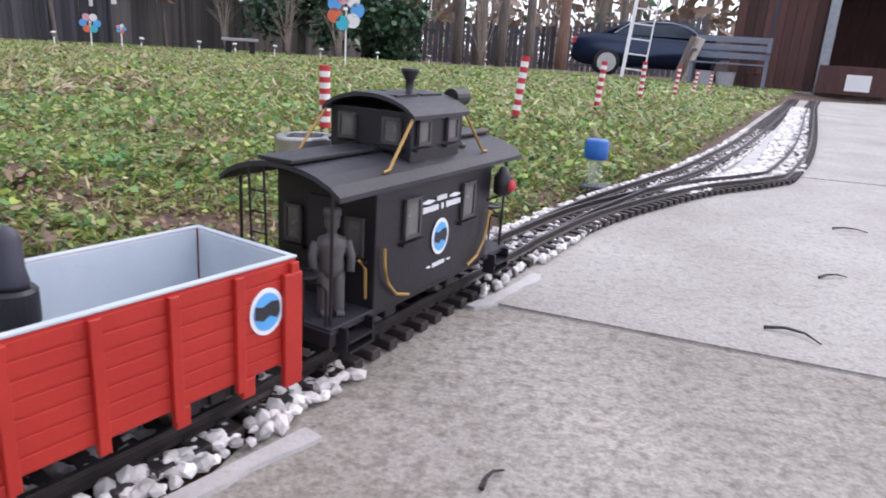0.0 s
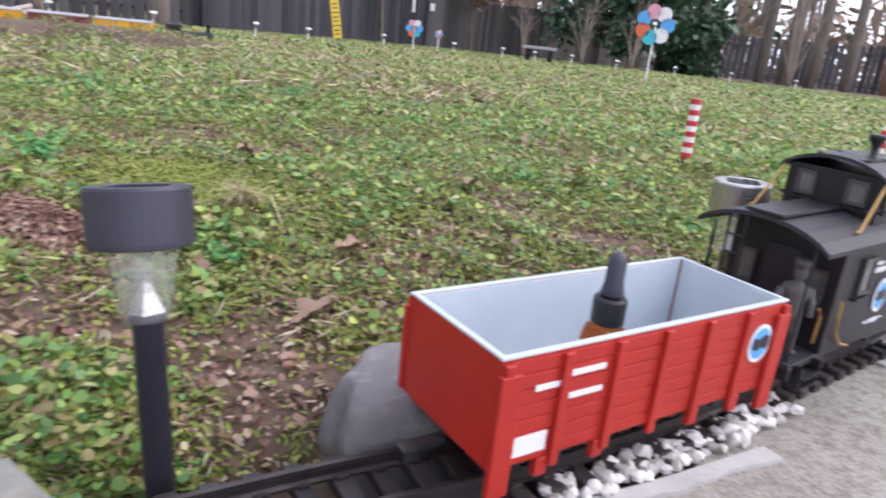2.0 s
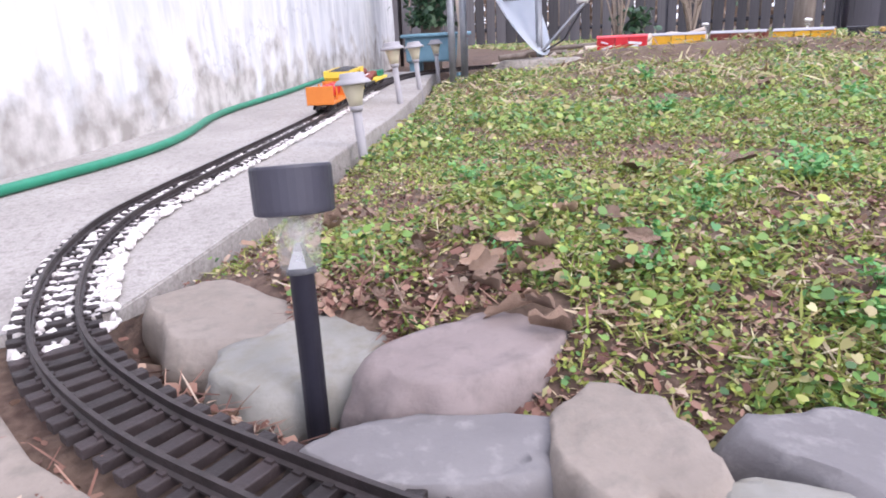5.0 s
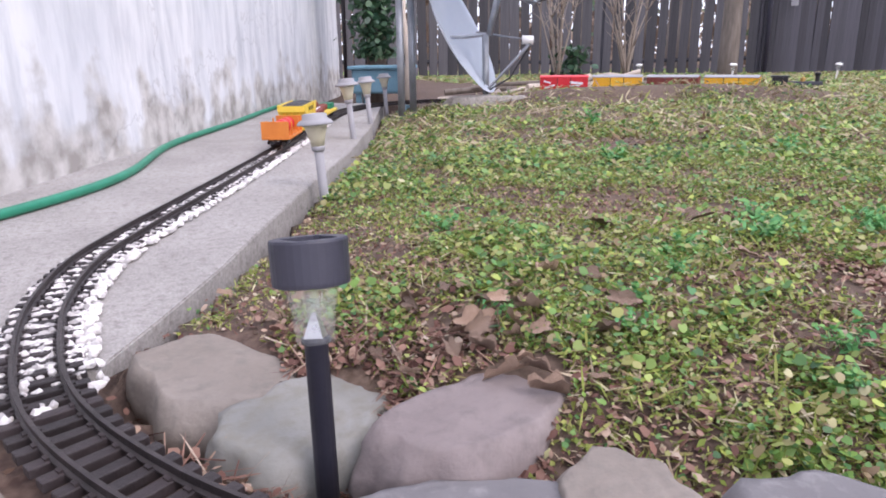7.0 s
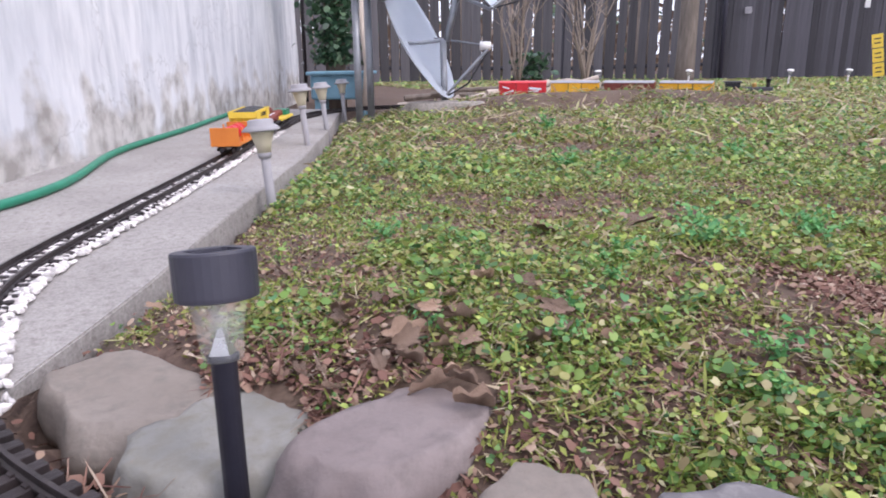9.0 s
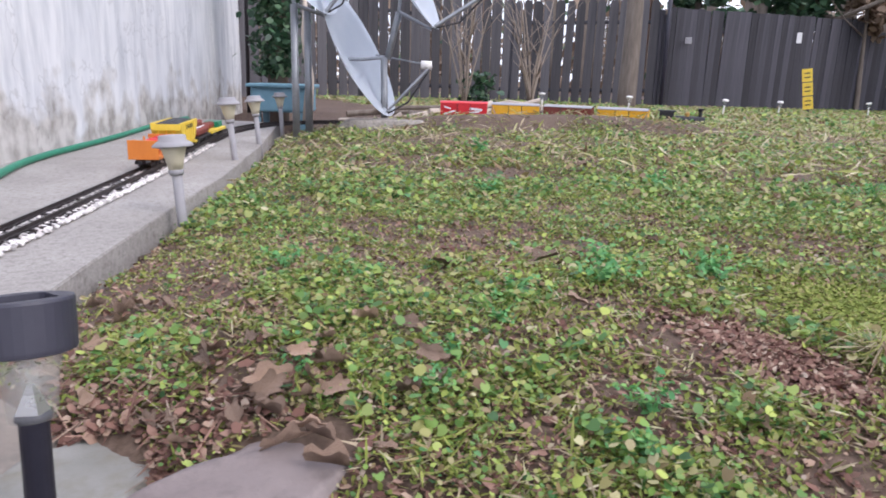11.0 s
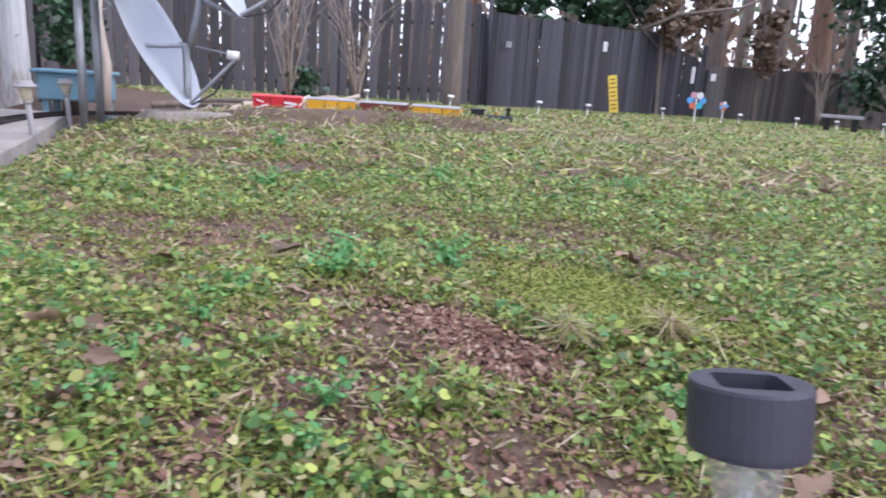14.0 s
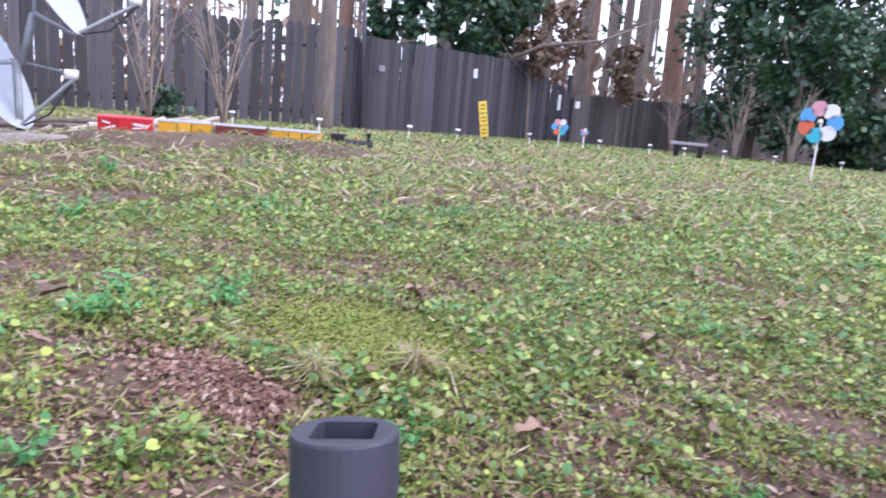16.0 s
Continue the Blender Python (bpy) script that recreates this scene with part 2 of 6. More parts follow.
M_MOSS = palette("moss", [(0, (0.13, 0.17, 0.03)), (0.5, (0.22, 0.27, 0.05)), (0.85, (0.33, 0.35, 0.09)), (1, (0.30, 0.22, 0.12))], 0.9, 0.1)
M_LITTER = palette("reddish_leaf_litter", [(0, (0.10, 0.045, 0.035)), (0.4, (0.19, 0.095, 0.07)), (0.7, (0.27, 0.16, 0.12)), (0.9, (0.36, 0.25, 0.18)), (1, (0.42, 0.34, 0.27))], 0.9, 0.0)
M_WEED = palette("bluish_weed_leaf", [(0, (0.08, 0.26, 0.09)), (0.5, (0.13, 0.36, 0.12)), (1, (0.22, 0.42, 0.11))], 0.6, 0.25)
# greens lifted so the leaf colour itself carries the haze over far trees
M_HOLLY = palette("dark_evergreen_leaf", [(0, (0.025, 0.06, 0.035)), (0.5, (0.045, 0.105, 0.055)), (0.85, (0.07, 0.15, 0.07)), (1, (0.14, 0.21, 0.12))], 0.45, 0.15)
M_BROWNLEAF = palette("withered_leaf", [(0, (0.13, 0.085, 0.06)), (0.6, (0.24, 0.17, 0.12)), (1, (0.36, 0.27, 0.20))], 0.8, 0.2)


def stucco():
    """White painted plaster, streaked, flaking and soiled in drips."""
    m = mat("streaked_white_stucco", (0.58, 0.595, 0.63), (0.80, 0.80, 0.81), 1.9, 0.85, bump=0.5, fine=5.5, c3=(0.40, 0.42, 0.46), mix=0.55, stretch=(1.6, 1.6, 0.35))
    n, l = m.node_tree.nodes, m.node_tree.links
    b = n["Principled BSDF"]
    base = b.inputs["Base Color"].links[0].from_socket
    co = [k for k in n if k.type == "TEX_COORD"][0]
    sp = n.new("ShaderNodeSeparateXYZ")
    l.new(co.outputs["Object"], sp.inputs[0])
    nz = n.new("ShaderNodeTexNoise")
    nz.inputs["Scale"].default_value, nz.inputs["Detail"].default_value = 5.0, 8
    l.new(co.outputs["Object"], nz.inputs["Vector"])
    add = n.new("ShaderNodeMath")
    add.operation = "MULTIPLY_ADD"
    l.new(nz.outputs[0], add.inputs[0])
    add.inputs[1].default_value = 1.1
    l.new(sp.outputs[2], add.inputs[2])
    ramp = n.new("ShaderNodeValToRGB")
    ramp.color_ramp.elements[0].position, ramp.color_ramp.elements[0].color = 0.62, (1, 1, 1, 1)
    ramp.color_ramp.elements[1].position, ramp.color_ramp.elements[1].color = 0.80, (0, 0, 0, 1)
    l.new(add.outputs[0], ramp.inputs[0])
    flake = n.new("ShaderNodeValToRGB")
    flake.color_ramp.elements[0].position, flake.color_ramp.elements[0].color = 0.38, (0.30, 0.28, 0.26, 1)
    flake.color_ramp.elements[1].position, flake.color_ramp.elements[1].color = 0.60, (0.56, 0.54, 0.52, 1)
    n2 = n.new("ShaderNodeTexNoise")
    n2.inputs["Scale"].default_value, n2.inputs["Detail"].default_value = 9.0, 9
    l.new(co.outputs["Object"], n2.inputs["Vector"])
    l.new(n2.outputs[0], flake.inputs[0])
    mx = n.new("ShaderNodeMix")
    mx.data_type = "RGBA"
    l.new(ramp.outputs[0], mx.inputs[0])
    l.new(base, mx.inputs[6])
    l.new(flake.outputs[0], mx.inputs[7])
    vor = n.new("ShaderNodeTexVoronoi")
    vor.feature = "DISTANCE_TO_EDGE"
    vor.inputs["Scale"].default_value = 0.55
    wob = n.new("ShaderNodeMix")
    wob.data_type = "RGBA"
    wob.inputs[0].default_value = 0.25
    l.new(co.outputs["Object"], wob.inputs[6])
    l.new(n2.outputs[1], wob.inputs[7])
    l.new(wob.outputs[2], vor.inputs["Vector"])
    crack = n.new("ShaderNodeValToRGB")
    crack.color_ramp.elements[0].position, crack.color_ramp.elements[0].color = 0.0, (0.25, 0.24, 0.24, 1)
    crack.color_ramp.elements[1].position, crack.color_ramp.elements[1].color = 0.0035, (1, 1, 1, 1)
    l.new(vor.outputs[0], crack.inputs[0])
    mul = n.new("ShaderNodeMix")
    mul.data_type, mul.blend_type = "RGBA", "MULTIPLY"
    mul.inputs[0].default_value = 0.25
    l.new(mx.outputs[2], mul.inputs[6])
    l.new(crack.outputs[0], mul.inputs[7])
    l.new(mul.outputs[2], b.inputs["Base Color"])
    return m


M_STUCCO = stucco()


# ---- building helpers ----
def thing(name, m, label, category, group="", kind=""):
    ob = new(name)
    ob.empty_display_size = 0.05
    ob.matrix_world = m
    return tagged(ob, label, category, group, kind)


def mesh_of(name, bm, material, smooth=False):
    me = bpy.data.meshes.new(name)
    bm.to_mesh(me)
    bm.free()
    for p in me.polygons:
        p.use_smooth = smooth
    me.materials.append(material)
    return me


def part(name, bm, material, parent, label="", smooth=False):
    ob = new(name, mesh_of(name, bm, material, smooth))
    ob.parent = parent
    return tagged(ob, label)


def solo(name, bm, material, label, category, m=None, group="", kind="", smooth=False):
    ob = new(name, mesh_of(name, bm, material, smooth))
    if m:
        ob.matrix_world = m
    return tagged(ob, label, category, group, kind)


def box(c, s, bevel=0.0, turn=(0, 0, 0), bm=None):
    bm = bm or bmesh.new()
    r = bmesh.ops.create_cube(bm, size=1.0, matrix=pose(*c, *turn) @ Matrix.Diagonal((*s, 1)))
    if bevel:
        es = {e for v in r["verts"] for e in v.link_edges}
        bmesh.ops.bevel(bm, geom=list(es), offset=bevel, segments=2, affect="EDGES", profile=0.5)
    return bm


def rod(points, r, sides=8, bm=None, taper=None):
    """A round tube along points; taper: the last radius."""
    bm = bm or bmesh.new()
    pts = [Vector(p) for p in points]
    rings = []
    n = len(pts)
    for i, p in enumerate(pts):
        d = (pts[min(i + 1, n - 1)] - pts[max(i - 1, 0)]).normalized()
        u = d.orthogonal().normalized() if abs(d.z) > 0.9 else d.cross(Vector((0, 0, 1))).normalized()
        v = d.cross(u)
        q = r if taper is None else r + (taper - r) * i / (n - 1)
        rings.append([bm.verts.new(p + q * (u * math.cos(a) + v * math.sin(a))) for a in [2 * math.pi * k / sides for k in range(sides)]])
    for a, b in zip(rings, rings[1:]):
        for k in range(sides):
            bm.faces.new((a[k], a[(k + 1) % sides], b[(k + 1) % sides], b[k]))
    bm.faces.new(rings[0][::-1])
    bm.faces.new(rings[-1])
    bmesh.ops.recalc_face_normals(bm, faces=bm.faces)
    return bm


def lathe(profile, sides=24, c=(0, 0, 0), bm=None):
    """A turned body about z from (radius, height) pairs."""
    bm = bm or bmesh.new()
    rings = []
    for r, z in profile:
        rings.append([bm.verts.new((c[0] + r * math.cos(2 * math.pi * k / sides), c[1] + r * math.sin(2 * math.pi * k / sides), c[2] + z)) for k in range(sides)])
    for a, b in zip(rings, rings[1:]):
        for k in range(sides):
            bm.faces.new((a[k], a[(k + 1) % sides], b[(k + 1) % sides], b[k]))
    bm.faces.new(rings[0][::-1])
    bm.faces.new(rings[-1])
    return bm


def slab_of(outline, z0, z1, bm=None):
    """A flat plate with the given outline."""
    bm = bm or bmesh.new()
    lo = [bm.verts.new((x, y, z0)) for x, y in outline]
    hi = [bm.verts.new((x, y, z1)) for x, y in outline]
    n = len(outline)
    bm.faces.new(hi)
    bm.faces.new(lo[::-1])
    for i in range(n):
        bm.faces.new((lo[i], lo[(i + 1) % n], hi[(i + 1) % n], hi[i]))
    bmesh.ops.recalc_face_normals(bm, faces=bm.faces)
    return bm


def extrude_x(profile, x0, x1, bm=None):
    """A bar along x with a closed (y, z) profile."""
    bm = bm or bmesh.new()
    a = [bm.verts.new((x0, y, z)) for y, z in profile]
    b = [bm.verts.new((x1, y, z)) for y, z in profile]
    n = len(profile)
    bm.faces.new(a[::-1])
    bm.faces.new(b)
    for i in range(n):
        bm.faces.new((a[i], a[(i + 1) % n], b[(i + 1) % n], b[i]))
    bmesh.ops.recalc_face_normals(bm, faces=bm.faces)
    return bm


def soup(name, verts, faces, material, smooth=False):
    me = bpy.data.meshes.new(name)
    me.from_pydata(verts, [], faces)
    me.materials.append(material)
    if smooth:
        for p in me.polygons:
            p.use_smooth = True
    return me


def spline(points, step):
    """Points every step along a smooth line through the given points, with their headings."""
    p = np.array(points, float)
    ext = np.vstack([2 * p[0] - p[1], p, 2 * p[-1] - p[-2]])
    out = []
    for i in range(1, len(ext) - 2):
        a, b, c, d = ext[i - 1:i + 3]
        for t in np.linspace(0, 1, 40, endpoint=False):
            out.append(0.5 * (2 * b + (c - a) * t + (2 * a - 5 * b + 4 * c - d) * t * t + (3 * b - a - 3 * c + d) * t ** 3))
    out.append(p[-1])
    out = np.array(out)
    s = np.r_[0, np.cumsum(np.linalg.norm(np.diff(out, axis=0), axis=1))]
    q = np.arange(0, s[-1], step)
    xy = np.stack([np.interp(q, s, out[:, 0]), np.interp(q, s, out[:, 1])], 1)
    h = np.gradient(xy, axis=0)
    return q, xy, h / np.linalg.norm(h, axis=1)[:, None]


# ---- the line, from the shed round the corner, along the wall and back behind the lawn ----
MAIN = [(2.70, 7.24), (2.15, 5.89), (0.98, 3.07), (0.52, 2.05), (0.345, 1.72), (0.215, 1.49), (0.095, 1.265), (-0.005, 1.04), (-0.085, 0.86), (-0.175, 0.66), (-0.255, 0.485), (-0.335, 0.34),
        (-0.415, 0.22), (-0.485, 0.105), (-0.555, -0.015), (-0.62, -0.125), (-0.69, -0.235), (-0.775, -0.335), (-0.87, -0.425), (-0.97, -0.51), (-1.09, -0.585), (-1.2, -0.63), (-1.33, -0.657),
        (-1.49, -0.67), (-1.69, -0.652), (-1.89, -0.59), (-2.15, -0.49), (-2.46, -0.37), (-2.86, -0.22), (-3.18, -0.105), (-4.05, 0.19), (-4.6, 0.42), (-5.0, 0.72),
        (-5.15, 1.1), (-5.08, 1.5), (-4.88, 1.95), (-4.6, 2.4), (-4.25, 2.75), (-3.9, 3.05), (-3.5, 3.5)]
SIDING = [(-0.005, 1.04), (0.11, 1.265), (0.25, 1.47), (0.42, 1.68), (0.61, 1.86), (0.735, 2.05), (1.16, 3.0), (2.29, 5.8), (2.86, 7.15)]
EDGE = [(2.789, 7.811), (1.593, 4.889), (0.6, 2.447), (0.234, 1.67), (0.076, 1.358), (-0.086, 1.035), (-0.183, 0.797), (-0.279, 0.545), (-0.355, 0.324), (-0.48, 0.22), (-0.60, -0.01), (-0.72, -0.18),
        (-0.90, -0.37), (-1.1, -0.52), (-1.27, -0.587), (-1.42, -0.518), (-1.61, -0.437), (-1.93, -0.318), (-2.3, -0.172), (-2.93, 0.085), (-3.72, 0.365), (-4.8, 0.70), (-5.5, 0.98), (-5.6, 1.3), (-9.0, 1.3)]


def edge_gap(x, y):
    """Distance from the edge of the lawn, positive on the lawn."""
    e = np.array(EDGE)
    best = np.full(x.shape, 1e9)
    side = np.ones(x.shape)
    for a, b in zip(e, e[1:]):
        d = b - a
        t = np.clip(((x - a[0]) * d[0] + (y - a[1]) * d[1]) / (d @ d), 0, 1)
        px, py = x - a[0] - t * d[0], y - a[1] - t * d[1]
        r = np.hypot(px, py)
        cr = d[0] * py - d[1] * px
        near = r < best - 1e-9
        best = np.where(near, r, best)
        side = np.where(near, np.where(cr < 0, 1.0, -1.0), side)
    return best * side


def rough(x, y, f, k=0.0):
    return np.sin(x * f + 1.3 + k) * np.cos(y * f * 1.13 - 0.7 + k) + 0.5 * np.sin(x * f * 2.3 - y * f * 1.7 + 2 * k)


def ground_z(x, y):
    x, y = np.asarray(x, float), np.asarray(y, float)
    g = edge_gap(x, y)
    r = np.hypot(x, y)
    wall_side = np.clip((-x - 1.1) / 0.9, 0, 1) * np.clip((1.7 - g) / 1.4, 0, 1)
    rise = np.clip(g / 0.45, 0, 1) ** 0.8
    lawn = -0.01 + 0.085 * rise - 0.048 * wall_side - 0.0135 * np.clip(r - 4.5, 0, 40) + 0.006 * rough(x, y, 5.0) * rise
    lawn = lawn - 0.03 * np.clip((r - 3.0) / 3, 0, 1)
    dip = (np.clip(1 - g / 0.06, 0, 1) * 0.04 + np.clip(1.25 - g / 0.16, 0, 1) * 0.055 * (y < 0.1)) * (x > -1.29)
    lawn = lawn - dip
    hump = np.exp(-(((x + 3.95) * 0.79 + (y - 2.15) * -0.61) / 0.30) ** 2) * np.exp(-(((x + 3.95) * 0.61 + (y - 2.15) * 0.79) / 1.1) ** 4)
    lawn = lawn + 0.086 * hump
    hard = np.where(x > -1.29, -0.014, -0.22) - 0.0135 * np.clip(r - 4.5, 0, 40)
    return np.where(g > 0, lawn, np.maximum(hard, -0.9))


def axis(lo, hi, a, b, step):
    mid = list(np.arange(a, b, step))
    left = [a - step * 1.25 ** k * 4 for k in range(40)]
    right = [b + step * 1.25 ** k * 4 for k in range(40)]
    return np.array(sorted([v for v in left if v > lo] + [lo] + mid + [v for v in right if v < hi] + [hi]))


gx, gy = axis(-90, 90, -5.5, 1.6, 0.05), axis(-60, 120, -1.4, 5.0, 0.05)
GX, GY = np.meshgrid(gx, gy)
GZ = ground_z(GX, GY)
nx = len(gx)
gv = np.stack([GX.ravel(), GY.ravel(), GZ.ravel()], 1).tolist()
gf = [(j * nx + i, j * nx + i + 1, (j + 1) * nx + i + 1, (j + 1) * nx + i) for j in range(len(gy) - 1) for i in range(nx - 1)]
ground = new("ground", soup("ground", gv, gf, M_SOIL, True))
tagged(ground, "uneven lawn soil with moss and bare brown patches", "ground", kind="structure")


# ---- paving ----
def paving(name, outline, material, label, z1=0.0, z0=-0.09):
    bm = slab_of(outline, z0, z1)
    bmesh.ops.bevel(bm, geom=[e for e in bm.edges if all(abs(v.co.z - z1) < 1e-6 for v in e.verts)], offset=0.0025, segments=2, affect="EDGES")
    return solo(name, bm, material, label, "paving", kind="structure")


patio_edge = [(2.701, 7.332), (1.632, 4.851), (0.639, 2.429), (0.273, 1.652), (0.125, 1.368), (-0.036, 1.046)]
paving("pavement_1", [(-0.118, 0.833), (0.352, 0.71), (1.589, 0.375), (4.35, -0.33), (4.404, -3.816), (-0.3, -4), (-0.42, -0.6), (-0.60, -0.30), (-0.50, -0.08), (-0.312, 0.125), (-0.235, 0.326), (-0.193, 0.526)][::-1], M_CONC2, "rough stained concrete patio slab beside the miniature track")
paving("pavement_2", [(-0.116, 0.839), (-0.056, 1.026), (0.106, 1.358), (0.254, 1.652), (0.417, 1.967), (0.688, 2.052), (0.98, 2.0), (2.215, 1.785), (5.76, 1.077), (5.788, -0.666), (1.589, 0.381), (0.352, 0.716)], M_CONC, "worn grey concrete patio slab with a cracked joint")
paving("pavement_3", [(0.421, 1.981), (0.62, 2.409), (1.613, 4.832), (2.701, 7.332), (8.499, 9.143), (8.633, 0.596), (5.76, 1.088), (2.215, 1.796), (0.98, 2.011), (0.687, 2.064)], M_CONC, "worn grey concrete slab leading to the shed")
paving("pavement_4", [(-1.27, -0.587), (-1.42, -0.518), (-1.61, -0.437), (-1.93, -0.318), (-2.3, -0.172), (-2.93, 0.085), (-3.72, 0.365), (-4.8, 0.70), (-5.25, 0.85), (-5.75, 0.25), (-2.44, -0.97), (-0.9, -1.54), (-1.2, -0.9)], M_SLAB, "raised concrete walkway at the foot of the stucco wall", z1=0.0, z0=-0.25)
paving("pavement_5", [(-0.43, -0.62), (-0.62, -0.33), (-0.72, -0.37), (-0.84, -0.48), (-0.98, -0.60), (-1.16, -0.70), (-1.2, -0.9), (-0.92, -1.55), (-0.3, -1.8)], M_ROCKS[0], "tan flagstone paving outside the curve of the track", z1=-0.004)

# cement edging beside the ballast
for k, (a, b) in enumerate((((-0.173, 0.512), (-0.36, 0.24)), ((0.005, 0.94), (-0.077, 0.793)))):
    q, xy, h = spline([a, ((a[0] + b[0]) / 2 + 0.006, (a[1] + b[1]) / 2), b], 0.02)
    rnd = random.Random(k)
    w = [0.018 + 0.016 * rnd.random() for _ in xy]
    left = [(x - hy * 0.012, y + hx * 0.012) for (x, y), (hx, hy) in zip(xy, h)]
    out = [(x - hy * (0.012 + 0.6 * v), y + hx * (0.012 + 0.6 * v)) for (x, y), (hx, hy), v in zip(xy, h, w)]
    solo("cement_edging", slab_of(left + out[::-1], -0.01, 0.004), M_MORTAR, "smeared pale cement edging holding the white ballast", "edging", kind="structure")

# ---- the house wall ----
WA, WB = Vector((0.2, -1.96, 0)), Vector((-8.0, 1.117, 0))
along = (WB - WA).normalized()
wm = Matrix.Translation(WA) @ Matrix.Rotation(math.atan2(along.y, along.x), 4, "Z")
wl_len = (WB - WA).length
wbm = bmesh.new()
nwx, nwz = 180, 40
vs = [[wbm.verts.new((wl_len * i / nwx, -0.0 + 0.006 * noise.noise(Vector((i * 0.21, j * 0.3, 0))) + 0.004 * noise.noise(Vector((i * 0.7, j * 0.9, 3))), -0.1 + 3.4 * j / nwz)) for i in range(nwx + 1)] for j in range(nwz + 1)]
for j in range(nwz):
    for i in range(nwx):
        wbm.faces.new((vs[j][i], vs[j][i + 1], vs[j + 1][i + 1], vs[j + 1][i]))
back = [wbm.verts.new(p) for p in ((0, 0.24, -0.1), (wl_len, 0.24, -0.1), (wl_len, 0.24, 3.3), (0, 0.24, 3.3))]
wbm.faces.new(back)
wbm.faces.new([vs[j][nwx] for j in range(nwz + 1)] + [back[2], back[1]])
wbm.faces.new([vs[nwz][i] for i in range(nwx + 1)][::-1] + [back[3], back[2]][::1])
bmesh.ops.recalc_face_normals(wbm, faces=wbm.faces)
solo("wall_house", wbm, M_STUCCO, "white painted stucco house wall, streaked and flaking near its foot", "wall", m=wm, kind="structure", smooth=True)


# ---- rails and sleepers ----
GAUGE, RAIL_Z = 0.0485, 0.022


def rail_bm(xy, h, off):
    bm = bmesh.new()
    prof = [(-0.0045, 0.010), (-0.0045, 0.012), (-0.0012, 0.0135), (-0.0012, 0.0185), (-0.0022, 0.0195), (-0.0022, 0.0225), (0.0022, 0.0225), (0.0022, 0.0195), (0.0012, 0.0185), (0.0012, 0.0135), (0.0045, 0.012), (0.0045, 0.010)]
    rings = [[bm.verts.new((x - hy * (off + a), y + hx * (off + a), z)) for a, z in prof] for (x, y), (hx, hy) in zip(xy, h)]
    for a, b in zip(rings, rings[1:]):
        for k in range(len(prof)):
            bm.faces.new((a[k], a[(k + 1) % len(prof)], b[(k + 1) % len(prof)], b[k]))
    bmesh.ops.recalc_face_normals(bm, faces=bm.faces)
    return bm


def sleeper_mesh():
    bm = box((0, 0, 0.006), (0.0140, 0.094, 0.010), 0.0012)
    for s in (-1, 1):
        for o in (-1, 1):
            box((0, s * GAUGE / 2 + o * 0.006, 0.0118), (0.008, 0.004, 0.003), bm=bm)
    return mesh_of("sleeper", bm, M_SLEEPER)


SLEEPER = sleeper_mesh()


def track(points, label, near):
    root = thing("railway_track", Matrix(), label, "track", kind="structure")
    q, xy, h = spline(points, 0.03)
    for off in (-GAUGE / 2, GAUGE / 2):
        part("rail", rail_bm(xy, h, off), M_RAIL, root, "dull brown metal rail")
    q, xy, h = spline(points, 0.0282)
    far = bmesh.new()
    n = 0
    for i, ((x, y), (hx, hy)) in enumerate(zip(xy, h)):
        a = math.degrees(math.atan2(hy, hx))
        if near and near(x, y) and n < 290:
            ob = new("sleeper", SLEEPER)
            ob.parent = root
            ob.matrix_basis = pose(x, y, 0, 0, 0, a + random.uniform(-1, 1))
            n += 1
        else:
            box((x, y, 0.006), (0.0140, 0.094, 0.010), turn=(0, 0, a), bm=far)
    tagged(part("sleepers_beyond", far, M_SLEEPER, root), kind="stuff")
    return root


track(MAIN, "miniature railway track with dark sleepers curving round the lawn corner", lambda x, y: y < 2.2 and x > -3.6)
track(SIDING, "miniature railway siding running beside the main track", None).location.z = 0.0012

# ---- white ballast ----
_, MXY, MH = spline(MAIN, 0.004)


def pebble_mesh(seed):
    rnd = random.Random(seed)
    bm = bmesh.new()
    bmesh.ops.create_icosphere(bm, subdivisions=1, radius=1.0)
    for v in bm.verts:
        v.co *= rnd.uniform(0.72, 1.15)
    return mesh_of("stone", bm, M_PEBBLE)


PEB = [pebble_mesh(k) for k in range(6)]
ballast = thing("ballast", Matrix(), "white marble ballast stones packed between the sleepers", "gravel", kind="structure")


def spots(n, keep, lo, hi, seed):
    rnd = random.Random(seed)
    out = []
    idx = [i for i in range(len(MXY)) if keep(*MXY[i])]
    while len(out) < n:
        i = rnd.choice(idx)
        o = rnd.uniform(lo, hi)
        (x, y), (hx, hy) = MXY[i], MH[i]
        if abs(abs(o) - GAUGE / 2) < 0.006:
            continue
        out.append((x - hy * o, y + hx * o, rnd))
    return out


def sow_parts(n, keep, lo, hi, seed, r0=0.0045, r1=0.009):
    for x, y, rnd in spots(n, keep, lo, hi, seed):
        ob = new("stone", rnd.choice(PEB))
        ob.parent = ballast
        r = rnd.uniform(r0, r1)
        ob.matrix_basis = pose(x, y, 0.004 + r * 0.45, rnd.uniform(0, 90), rnd.uniform(0, 90), rnd.uniform(0, 360)) @ Matrix.Diagonal((r * 1.2, r, r * 0.8, 1))


